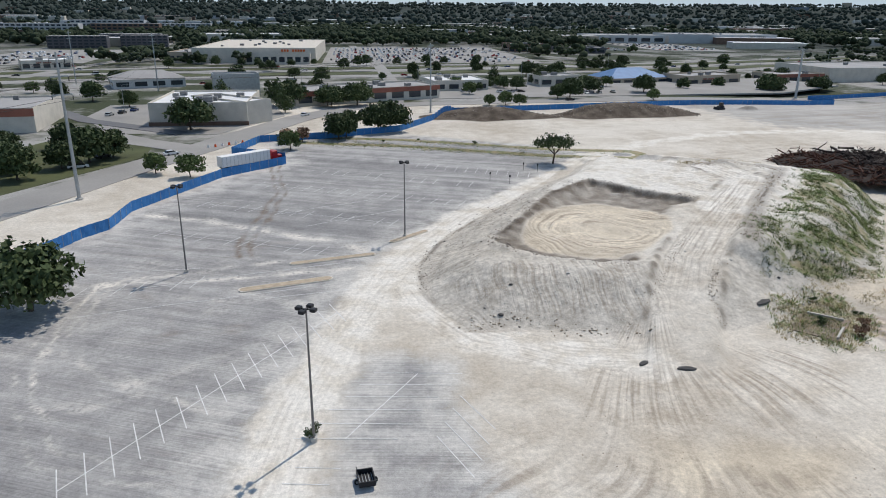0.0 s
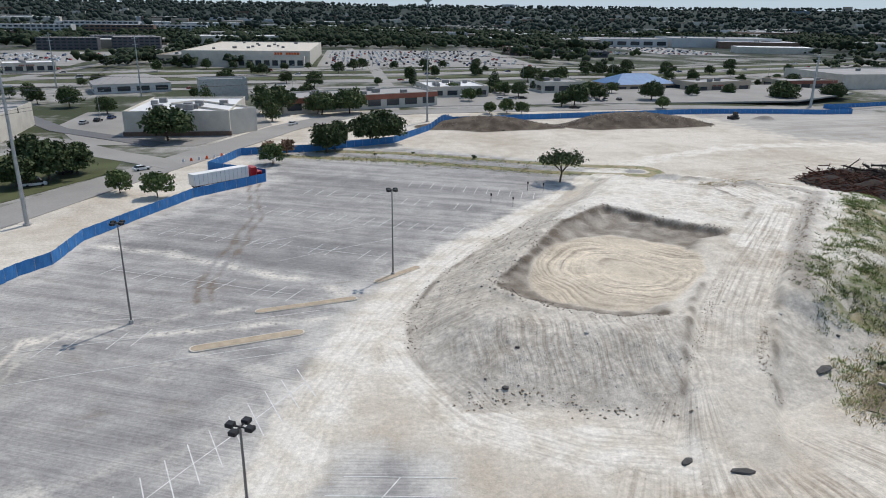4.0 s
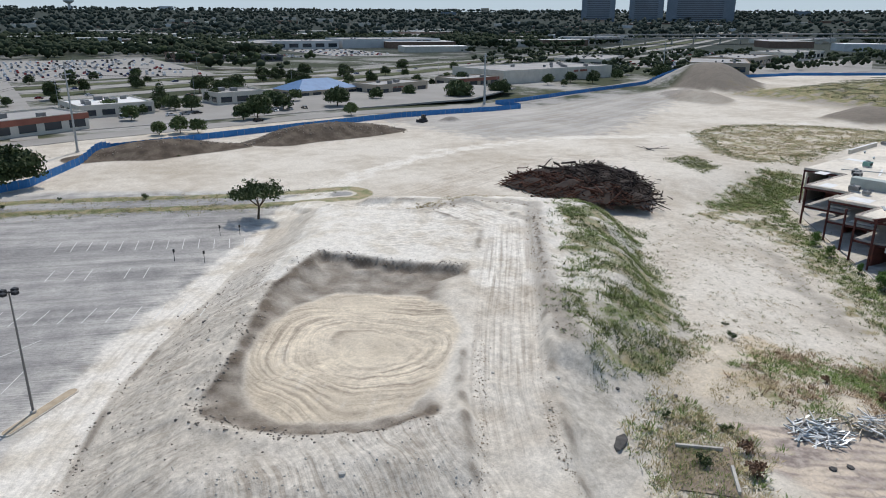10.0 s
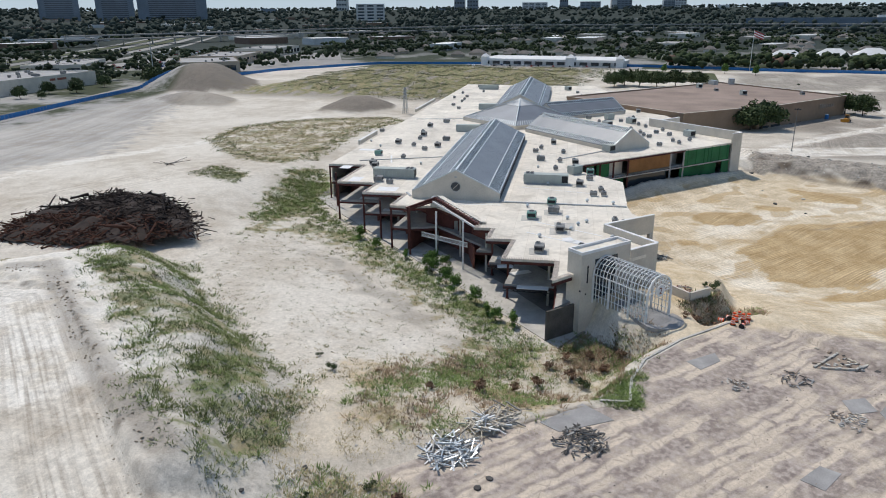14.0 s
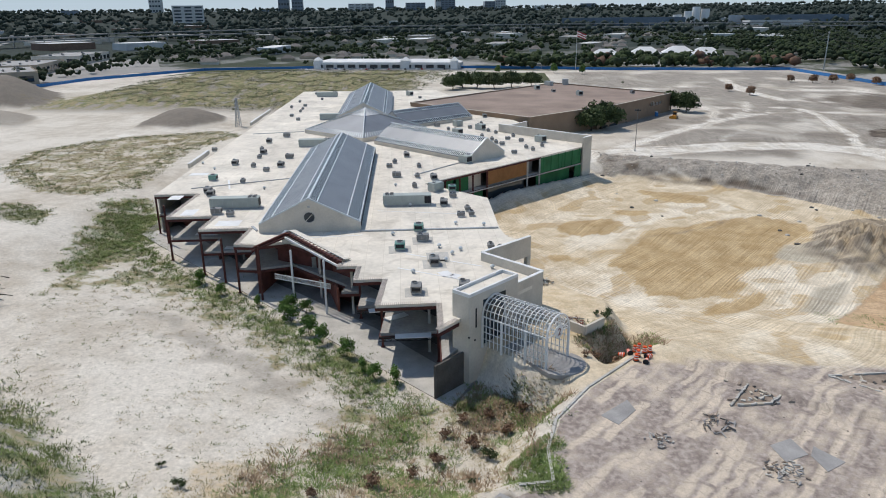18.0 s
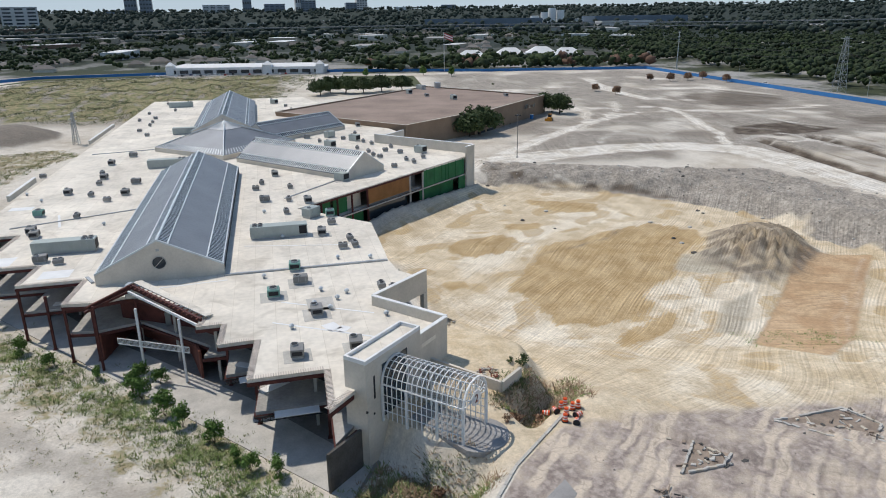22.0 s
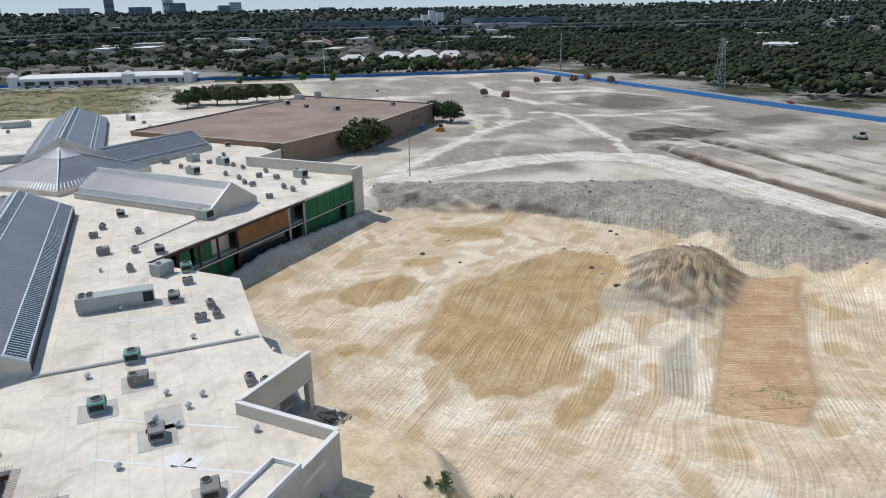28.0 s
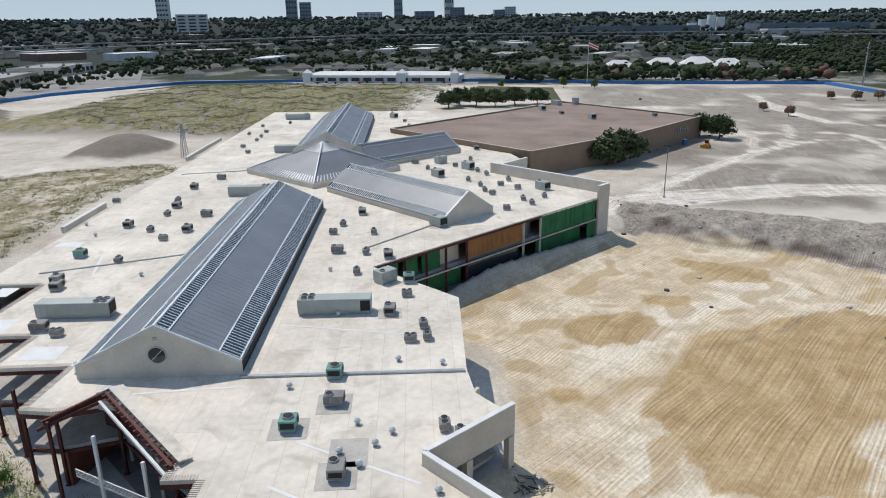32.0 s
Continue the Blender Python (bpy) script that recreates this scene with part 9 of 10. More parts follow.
ribbon("road_highway_near", off_line(HWY, -24), 16, M_ROAD, "wide pale concrete highway carriageway", 0.2)
ribbon("road_highway_far", off_line(HWY, 24), 16, M_ROAD, "wide pale concrete highway carriageway", 0.2)
ribbon("verge", HWY, 18, M_LAWN, "mown grass median of the highway", 0.15, "verge")
ribbon("road_frontage_near", off_line(HWY, -62), 10, M_ROAD, "pale frontage road", 0.2)
ribbon("road_frontage_far", off_line(HWY, 64), 10, M_ROAD, "pale frontage road", 0.2)
ribbon("verge_far", off_line(HWY, 48), 14, M_LAWN, "mown grass verge of the highway", 0.15, "verge")
ribbon("road_east", [(650, 430), (738, 350), (748, 240), (738, 70), (706, -50), (694, -195)], 12, M_ROAD, "pale concrete road beyond the fence", 0.14)
ribbon("road_south", [(760, -190), (694, -204), (514, -214), (373, -226), (230, -240), (40, -256)], 13, M_ROAD, "pale concrete road along the woods", 0.14)
ribbon("verge_south", [(690, -193), (514, -205), (373, -216), (230, -230), (40, -244)], 5, M_LAWN, "grass verge by the fence", 0.1, "verge")
ribbon("road_cross", [(1000, -220), (860, -210), (760, -190)], 11, M_ROAD, "pale cross road", 0.2)
ribbon("road_cross_north", [(-210, 470), (-190, 700), (-240, 1000)], 11, M_ROAD, "pale cross road", 0.25)
ribbon("road_cross_mid", [(20, 330), (24, 440), (20, 620), (0, 900)], 9, M_ROAD, "pale cross road", 0.25)
plate("lawn_corner", [(-100, 150), (-84, 160), (-62, 206), (-66, 236), (-100, 238), (-116, 190)], M_LAWN, "mown green lawn by the street", 0.1, "lawn")
plate("car_park_store", [(-86, 250), (-48, 246), (-28, 290), (-40, 340), (-110, 330), (-108, 290)], M_ROAD, "pale concrete car park round the white shop", 0.06)
plate("car_park_home", [(-25, 600), (165, 600), (165, 860), (-25, 860)], M_ROAD, "large pale car park", 0.2)
plate("car_park_strip", [(40, 345), (240, 362), (300, 400), (280, 450), (40, 420)], M_ROAD, "pale car park before low shops", 0.2)
plate("car_park_left", [(-330, 560), (-215, 600), (-235, 800), (-330, 800)], M_ROAD, "pale car park by the apartments", 0.2)
plate("car_park_right", [(380, 860), (470, 830), (480, 1040), (380, 1060)], M_ROAD, "pale car park before a long shop", 0.2)
plate("car_park_arcade", [(690, 80), (735, 80), (750, 260), (700, 260)], M_ROAD, "pale car park before the arcade", 0.05)
plate("lawn_east", [(560, 20), (655, 20), (672, 78), (600, 92)], M_LAWN, "bright mown lawn inside the fence", 0.1, "lawn")
plate("lawn_north_east", [(640, 350), (700, 335), (716, 260), (704, 230), (690, 320)], M_LAWN, "mown lawn by the fence", 0.3, "lawn")
plate("car_park_north_east", [(560, 420), (720, 390), (900, 480), (860, 640), (620, 620)], M_ROAD, "pale car park round low shops", 0.2)

# ---- town: buildings ----
M_TAN = mat("tan_stucco", (0.46, 0.38, 0.29), 0.9, var=0.2, scale=0.1)
M_PINK = mat("rust_band", (0.34, 0.13, 0.09), 0.85, var=0.25, scale=0.2)
M_BLUEROOF = mat("blue_metal_roof", (0.09, 0.19, 0.36), 0.6, 0.1, var=0.2, scale=0.3)
M_WHITEROOF = mat("white_roof", (0.72, 0.72, 0.71), 0.7, var=0.15, scale=0.06, fine=30)
M_GREYROOF = mat("grey_roof", (0.36, 0.35, 0.34), 0.85, var=0.25, scale=0.06, fine=30)
M_SHINGLE = mat("grey_shingles", (0.19, 0.175, 0.16), 0.9, var=0.4, scale=0.2, fine=12, rand=0.4)
M_BRICKB = mat("brown_brick", (0.20, 0.13, 0.095), 0.9, var=0.3, scale=0.3, fine=14)
M_APT = mat("apartment_grey", (0.10, 0.10, 0.11), 0.85, var=0.3, scale=0.2, rand=0.3)
M_SIGN = mat("orange_sign", (0.60, 0.12, 0.02), 0.6, var=0.1, scale=1)
# glass and walls of far blocks, with distance haze mixed into the blue-grey
M_HAZE = mat("hazed_office_glass", (0.12, 0.16, 0.21), 0.25, var=0.25, scale=0.02, fine=8, spec=0.6)
M_PALEW = mat("pale_panel", (0.55, 0.55, 0.54), 0.85, var=0.2, scale=0.08)


def building(name, label, a, b, depth, h, wm, rm, cat="building", windows=0, storeys=1, band=None, sign=None, units=3, hip=0.0, win_h=0.5, group="", plain=False):
    """A flat or hipped building on a front edge from a to b, running back by depth to the left of that edge."""
    (ax, ay), (bx, by) = a, b
    L = math.hypot(bx - ax, by - ay)
    z = min(ground_z(ax, ay), ground_z(bx, by))
    t = thing(name, (ax, ay, z, 0, 0, math.degrees(math.atan2(by - ay, bx - ax))), label, cat, group)
    bm = bmesh.new()
    box(bm, 0, 0, -1, L, depth, h)
    w = part("wall", bm, wm, t)
    if hip:
        bm = bmesh.new()
        i = min(L, depth) * 0.48
        vs = [bm.verts.new(c) for c in ((-0.6, -0.6, h), (L + 0.6, -0.6, h), (L + 0.6, depth + 0.6, h), (-0.6, depth + 0.6, h))]
        if L >= depth:
            tp = [bm.verts.new((i, depth / 2, h + hip)), bm.verts.new((L - i, depth / 2, h + hip))]
            fs = ((0, 1, 5, 4), (2, 3, 4, 5), (1, 2, 5), (3, 0, 4))
        else:
            tp = [bm.verts.new((L / 2, i, h + hip)), bm.verts.new((L / 2, depth - i, h + hip))]
            fs = ((0, 1, 4), (1, 2, 5, 4), (2, 3, 5), (3, 0, 4, 5))
        vs += tp
        for f in fs:
            bm.faces.new([vs[k] for k in f])
        bm.faces.new(vs[3::-1])
        bmesh.ops.recalc_face_normals(bm, faces=bm.faces)
        part("roof", bm, rm, t)
    else:
        bm = bmesh.new()
        box(bm, 0.3, 0.3, h, L - 0.3, depth - 0.3, h + 0.05)
        part("roof", bm, rm, t)
        for x0, y0, x1, y1 in () if plain else ((0, 0, L, 0.3), (0, depth - 0.3, L, depth), (0, 0.3, 0.3, depth - 0.3), (L - 0.3, 0.3, L, depth - 0.3)):
            bm = bmesh.new()
            box(bm, x0, y0, h, x1, y1, h + 0.8)
            part("parapet", bm, wm, t)
    if band:
        bm = bmesh.new()
        box(bm, -0.15, -0.2, h * 0.72, L + 0.15, 0.0, h + 0.5)
        part("fascia", bm, band, t)
    for s in range(storeys):
        z0 = h * (s + 0.22) / storeys
        if plain and windows:
            bm = bmesh.new()
            for k in range(windows):
                x, ww = L * (k + 0.5) / windows, L / windows * 0.34
                box(bm, x - ww, -0.08, z0, x + ww, 0.02, z0 + h / storeys * win_h)
            tagged(part("storey_glazing", bm, M_GLASS, w), kind="stuff")
            continue
        for k in range(windows):
            x = L * (k + 0.5) / windows
            bm = bmesh.new()
            ww = L / windows * 0.34
            box(bm, x - ww, -0.08, z0, x + ww, 0.02, z0 + h / storeys * win_h)
            part("window", bm, M_GLASS, w)
        if windows and depth > 15:
            n = max(2, int(windows * depth / L))
            for k in range(min(n, 12)):
                y = depth * (k + 0.5) / min(n, 12)
                bm = bmesh.new()
                ww = depth / min(n, 12) * 0.3
                box(bm, -0.08, y - ww, z0, 0.02, y + ww, z0 + h / storeys * win_h)
                part("window", bm, M_GLASS, w)
    if sign:
        sm, u0, u1, zz, sh = sign
        n = 9
        for k in range(n):
            if k == 3:
                continue
            bm = bmesh.new()
            x0, x1 = L * (u0 + (u1 - u0) * k / n), L * (u0 + (u1 - u0) * (k + 0.75) / n)
            box(bm, x0, -0.4, zz, x1, -0.1, zz + sh)
            part("sign_bar", bm, sm, t)
    rg = random.Random(int(ax * 7 + ay))
    for k in range(units):
        bm = bmesh.new()
        x, y = L * rg.uniform(0.12, 0.88), depth * rg.uniform(0.15, 0.85)
        s = rg.uniform(0.9, 1.8)
        bevelbox(bm, x - s, y - s * 0.7, h + 0.05, x + s, y + s * 0.7, h + 1.2 + s * 0.4, 0.08)
        part("roof_unit", bm, M_RTUD, t)
    return t


building("white_shop", "white-roofed cream shop with brown brick base", (-76, 266), (-40, 266.5), 44, 8, M_CREAM, M_WHITEROOF, "shop", 0, 1, None, (M_DARK, 0.35, 0.55, 6.3, 0.8), 9)
bm = bmesh.new()
wall(bm, (-76.4, 265.7), (-39.6, 266.2), ground_z(-60, 266), ground_z(-60, 266) + 1.6, 0.35)
tagged(part("brick_base", bm, M_BRICKB), "brown brick base course", "wall", kind="structure")
building("corner_shop", "cream wing of the white shop", (-40, 268), (-32, 277), 34, 8, M_CREAM, M_WHITEROOF, "shop", 0, 1, None, None, 0)
hs = building("home_store", "huge cream warehouse store with an orange sign and entrance canopy", (-130, 602), (-30, 601), 180, 11.5, M_CREAM, M_GREYROOF, "store", 0, 1, None, (M_SIGN, 0.72, 0.92, 9.2, 1.8), 12)
bm = bmesh.new()
box(bm, 0.4, 0.4, 11.56, 99, 178, 11.7)
part("roof_sheet", bm, M_CREAM, hs)
building("store_canopy", "cream store front with a dark colonnade", (-92, 588), (-34, 588), 13, 7.5, M_CREAM, M_GREYROOF, "canopy", 9, 1, None, None, 0, 0, 0.55)
building("garden_wing", "tan garden centre wing of the warehouse store", (-150, 605), (-131, 604), 60, 8, M_TAN, M_GREYROOF, "shop wing", 3, 1, None, None, 1)
building("strip_mall", "long low shops with a rust red roof band", (-26, 320), (44, 350), 26, 6.0, M_CREAM, M_GREYROOF, "shops", 8, 1, M_PINK, None, 7)
building("silo_block", "grey corrugated utility enclosure", (-70, 366), (-48, 372), 12, 10, M_STEEL, M_GREYROOF, "plant", 0, 1, None, None, 0)
building("low_shop", "low cream shop with a white roof", (44, 381), (76, 386), 32, 5, M_CREAM, M_WHITEROOF, "shop", 4, 1, None, None, 6)
building("blue_roof_restaurant", "restaurant with a blue metal hip roof", (160, 420), (202, 430), 26, 4, M_TAN, M_BLUEROOF, "restaurant", 5, 1, None, None, 0, 5.5)
building("tan_shop", "tan stucco shop with square parapets", (206, 412), (248, 424), 22, 7, M_TAN, M_GREYROOF, "shop", 4, 1, None, (M_PINK, 0.3, 0.5, 5.2, 0.7), 3)
building("tan_shop", "small tan shop with a flat roof", (110, 402), (136, 406), 20, 5.5, M_CREAM, M_GREYROOF, "shop", 3, 1, None, None, 2)
building("long_store", "long cream store with a red sign by the fence", (330, 452), (450, 462), 60, 9, M_CREAM, M_GREYROOF, "store", 0, 1, None, (M_PINK, 0.62, 0.75, 6.2, 1.5), 10)
building("red_canopy_shop", "low shop with red canopy", (286, 446), (326, 452), 24, 5.5, M_TAN, M_GREYROOF, "shop", 4, 1, M_PINK, None, 2)
building("white_canopy", "white flat canopy roof", (455, 505), (500, 515), 24, 5, M_WHITE, M_WHITEROOF, "canopy", 0, 1, None, None, 0)
building("bank", "small cream bank with dark windows", (-232, 531), (-203, 545), 30, 6, M_CREAM, M_WHITEROOF, "shop", 5, 1, None, (M_PINK, 0.3, 0.6, 4.6, 0.8), 2)
building("corner_store", "cream and dark red corner store", (-150, 250), (-112, 255), 40, 8, M_CREAM, M_GREYROOF, "store", 0, 1, M_PINK, None, 3)
building("plaza_shop", "small grey shop with a gabled roof", (-130, 400), (-95, 415), 22, 5, M_PALEW, M_GREYROOF, "shop", 4, 1, None, None, 1, 4)
building("brown_shop", "brown brick shop across the highway", (173, 780), (216, 780), 40, 9, M_BRICKB, M_GREYROOF, "shop", 6, 1, None, None, 4)
building("dark_shop", "low dark shop across the highway", (230, 800), (290, 795), 30, 6, M_APT, M_GREYROOF, "shop", 6, 1, None, None, 3)
building("white_store", "long white store across the highway", (485, 1060), (650, 1040), 90, 13, M_PALEW, M_GREYROOF, "store", 0, 1, None, (M_DARK, 0.75, 0.9, 9, 2.2), 6)
building("grey_store", "long grey warehouse across the highway", (360, 1075), (480, 1062), 80, 11, M_PALEW, M_GREYROOF, "store", 6, 1, None, None, 5)
for k, (x, y, w, d, n, hh, m) in enumerate(((-330, 830, 60, 18, 10, 13, M_APT), (-262, 860, 50, 18, 9, 13, M_APT), (-300, 905, 70, 18, 11, 13, M_APT), (-520, 1150, 110, 24, 14, 19, M_PALEW), (-400, 1180, 100, 24, 13, 19, M_BRICKB), (-480, 1320, 120, 24, 14, 21, M_PALEW), (-330, 1280, 90, 24, 11, 17, M_PALEW), (-560, 1000, 80, 22, 10, 16, M_BRICKB), (-200, 1100, 60, 40, 8, 12, M_TAN))):
    building("apartment_block", "flat-roofed apartment block with rows of dark windows", (x, y), (x + w, y + 8), d, hh, m, M_GREYROOF, "apartment block", n, 4, None, None, 1, 0, 0.5, "apartment blocks", True)
building("tan_mall_wing", "long tan shopping building with parapets", (575, 420), (640, 470), 50, 9, M_TAN, M_GREYROOF, "shops", 5, 1, None, None, 6)
building("tan_mall_wing", "long tan shopping building with dark glazing", (650, 470), (740, 500), 50, 9, M_TAN, M_GREYROOF, "shops", 7, 1, None, None, 6)
building("cream_store", "cream stucco store with a flat roof", (520, 540), (600, 590), 50, 8, M_CREAM, M_GREYROOF, "store", 6, 1, None, None, 5)
building("cream_store", "cream flat-roofed store with dark front", (800, 520), (900, 540), 50, 9, M_CREAM, M_GREYROOF, "store", 8, 1, None, None, 5)


def arcade(a, b, d, h, label):
    t = building("shopping_arcade", label, a, b, d, h, M_PALEW, M_WHITEROOF, "arcade", 13, 1, M_WHITE, None, 2, 3.0, 0.55)
    L = math.hypot(b[0] - a[0], b[1] - a[1])
    for u, s in ((0.03, 3.2), (0.64, 4.0), (0.97, 3.2)):
        bm = bmesh.new()
        box(bm, L * u - s, -1.5, 0, L * u + s, 2 * s - 1.5, h + 2.2)
        tw = part("tower", bm, M_WHITE, t)
        bm = bmesh.new()
        box(bm, L * u - s - 0.5, -2, h + 2.2, L * u + s + 0.5, 2 * s - 1, h + 5.5, taper=0.05)
        part("pyramid_roof", bm, M_WHITEROOF, tw)


arcade((716, 236), (702, 96), 26, 6, "white shopping arcade with low towers and a dark shopfront")
for x, y in ((830, -70), (872, -120), (888, -160), (850, -180)):
    building("white_villa", "white building with a steep pale hip roof", (x - 18, y + 34), (x - 22, y), 22, 5, M_WHITE, M_WHITEROOF, "building", 4, 1, None, None, 0, 7.0, 0.5, "white hip-roofed buildings")
flag = thing("flagpole", (692, -10, ground_z(692, -10)), "tall flagpole with a red, white and blue striped flag", "flagpole")
bm = bmesh.new()
tube(bm, (0, 0, -0.3), (0, 0, 34), 0.25, 0.12, 8)
part("pole", bm, M_WHITE, flag)
for k in range(5):
    bm = bmesh.new()
    vs = [bm.verts.new((0.3 * math.sin(j * 0.9), -j * 1.3, 33.5 - k * 0.95 - j * 0.55 - dz)) for j in range(7) for dz in (0, 0.95)]
    for j in range(6):
        bm.faces.new((vs[2 * j], vs[2 * j + 2], vs[2 * j + 3], vs[2 * j + 1]))
    part("stripe", bm, M_WHITE if k % 2 else M_RED, flag)

# ---- town: far blocks ----
for x0, y0, x1, y1, h, n in ((2074, 2221, 2167, 2129, 100, 10), (2204, 2090, 2291, 1993, 100, 10), (2298, 1984, 2451, 1789, 100, 14)):
    building("office_tower", "dark blue-grey glass office tower with floor bands", (x0, y0), (x1, y1), 60, h, M_HAZE, M_GREYROOF, "office tower", 1, 14, None, None, 0, 0, 0.4, "glass office towers")
building("office_block", "white and dark mid-rise office", (2375, 1126), (2415, 1036), 40, 62, M_PALEW, M_GREYROOF, "office block", 3, 6, None, None, 0)
SKY = ((3882, 1872, 60, 120), (4125, 1238, 60, 140), (4090, 1150, 60, 95), (4200, 770, 140, 40), (4245, 660, 46, 170), (4262, 480, 110, 42), (4283, 372, 50, 190), (4287, 310, 80, 60), (4295, 60, 80, 45), (4300, 20, 60, 60))
for k, (x, y, w, h) in enumerate(SKY):
    building("distant_tower", "hazy distant office block on the skyline", (x - w * 0.2, y + w), (x, y), 50, h, M_HAZE if k % 3 else M_PALEW, M_GREYROOF, "office block", 4, 5, None, None, 0, 0, 0.4, "skyline blocks", True)
rg = random.Random(77)
for k in range(14):
    a = radians(rg.uniform(-12, 118))
    d = rg.uniform(3600, 4700)
    x, y, w = d * math.sin(a) + 100, d * math.cos(a), rg.uniform(40, 110)
    building("distant_block", "hazy distant block near the horizon", (x, y), (x + w * math.cos(-a), y + w * math.sin(-a)), 40, rg.uniform(10, 24), rg.choice((M_PALEW, M_HAZE, M_TAN)), M_GREYROOF, "building", 0, 1, None, None, 0, 0, 0.4, "horizon blocks", True)
wt = thing("water_tower", (415, 3960, ground_z(415, 3960)), "pale blue water tower on the horizon", "water tower")
bm = bmesh.new()
tube(bm, (0, 0, 0), (0, 0, 38), 8, 6, 14)
part("stem", bm, M_PALEW, wt)
bm = bmesh.new()
tube(bm, (0, 0, 34), (0, 0, 44), 8, 24, 16)
tube(bm, (0, 0, 44), (0, 0, 60), 24, 24, 16)
part("tank", bm, M_PALEW, wt)
silo = thing("grain_silos", (2296, -531, ground_z(2296, -531)), "tall white plant silos in the distance", "silos")
for x, y, r, h in ((0, 0, 12, 46), (-8, 26, 12, 34), (6, -28, 13, 40), (2, 54, 14, 24)):
    bm = bmesh.new()
    tube(bm, (x, y, -2), (x, y, h), r, r, 12)
    part("silo", bm, M_WHITE, silo)
building("warehouse", "vast grey warehouse in the distance", (1960, -700), (1960, -560), 60, 16, M_PALEW, M_GREYROOF, "warehouse", 0, 1, None, None, 2)
building("warehouse", "vast dark-fronted warehouse in the distance", (2230, -470), (2260, -130), 90, 20, M_HAZE, M_GREYROOF, "warehouse", 0, 1, M_PALEW, None, 3)
building("warehouse", "vast grey warehouse in the distance", (2250, -900), (2210, -600), 90, 22, M_HAZE, M_WHITEROOF, "warehouse", 0, 1, None, None, 3)
# raised highway
OVER = [(900, 1000), (1350, 820), (1750, 420), (1800, -100), (1700, -600), (1500, -1200)]
over = thing("elevated_highway", (0, 0, 0), "pale elevated highway on concrete piers", "overpass")
for up, sh in ((11, 0), (17, 60)):
    for (ax, ay), (bx, by) in zip(OVER, OVER[1:]):
        n = 5
        for k in range(n):
            x0, y0, x1, y1 = ax + sh + (bx - ax) * k / n, ay + (by - ay) * k / n, ax + sh + (bx - ax) * (k + 1) / n, ay + (by - ay) * (k + 1) / n
            z0, z1 = ground_z(x0, y0) + up, ground_z(x1, y1) + up
            bm = bmesh.new()
            beam(bm, (x0, y0, z0), (x1, y1, z1), 14, 2.2)
            part("deck", bm, M_ROAD, over)
            bm = bmesh.new()
            tube(bm, (x0, y0, z0 - up - 2), (x0, y0, z0 - 0.5), 1.3, 1.3, 8)
            part("pier", bm, M_CONC, over)

# scattered shops and houses
houses = 0
for k in range(900):
    a, d = radians(rg.uniform(62, 150)), rg.uniform(760, 1900) ** 1.0
    x, y = 100 + d * math.sin(a), 40 + d * math.cos(a)
    if x < 780 and y > -330:
        continue
    if (x > 600 and y < -300) and rg.random() < 0.72:
        continue
    t = rg.uniform(-15, 15) + rg.choice((0, 90))
    w, dd = rg.uniform(13, 20), rg.uniform(10, 14)
    building("house", "brick house with a grey shingle hip roof", (x, y), (x + w * math.cos(radians(t)), y + w * math.sin(radians(t))), dd, 3.2, M_TAN if houses % 3 else M_CREAM, M_SHINGLE, "house", 3 if d < 1100 else 0, 1, None, None, 0, rg.uniform(3, 5), 0.45, "houses")
    houses += 1
    if houses >= 150:
        break
for k in range(170):
    a, d = radians(rg.uniform(-38, 66)), rg.uniform(900, 3000)
    x, y = 80 + d * math.sin(a), 40 + d * math.cos(a)
    if y < 700 + 0.35 * x and x < 1100:
        continue
    w = rg.uniform(35, 130)
    building("commercial_block", "low flat-roofed commercial building in the distance", (x, y), (x + w * math.cos(-a * 0.6), y + w * math.sin(-a * 0.6)), rg.uniform(25, 70), rg.uniform(6, 12), rg.choice((M_PALEW, M_CREAM, M_TAN, M_BRICKB)), rg.choice((M_WHITEROOF, M_GREYROOF, M_PALEW)), "building", 0, 1, None, None, 0, 0, 0.5, "commercial blocks", True)

for k in range(52):
    a, d = radians(rg.uniform(70, 142)), rg.uniform(900, 2600)
    x, y = 80 + d * math.sin(a), 40 + d * math.cos(a)
    if x < 800 or (k % 2 and d < 1000):
        continue
    w = rg.uniform(30, 90)
    building("commercial_block", "low flat-roofed commercial building among eastern streets", (x, y), (x + w * math.cos(a + 1.9), y - w * math.sin(a + 1.9) * 0.9), rg.uniform(20, 50), rg.uniform(6, 10), rg.choice((M_PALEW, M_CREAM, M_TAN)), rg.choice((M_WHITEROOF, M_GREYROOF, M_PALEW)), "building", 0, 1, None, None, 0, 0, 0.5, "commercial blocks", True)

# ---- town: cars ----
for k in range(96):
    row, col = k // 16, k % 16
    if rg.random() < 0.4:
        park(-12 + col * 7.5 + rg.uniform(-0.4, 0.4), 628 + row * 30, 90 + rg.choice((0, 180)) + rg.uniform(-3, 3), rg.randrange(6))
for k in range(26):
    park(-320 + (k % 9) * 10, 600 + (k // 9) * 30, 90, rg.randrange(6))
for k in range(24):
    park(388 + (k % 8) * 10, 870 + (k // 8) * 40, 90, rg.randrange(6))
hx = [(-420, 408), (-119, 486), (50, 502), (220, 548), (520, 655), (900, 830)]
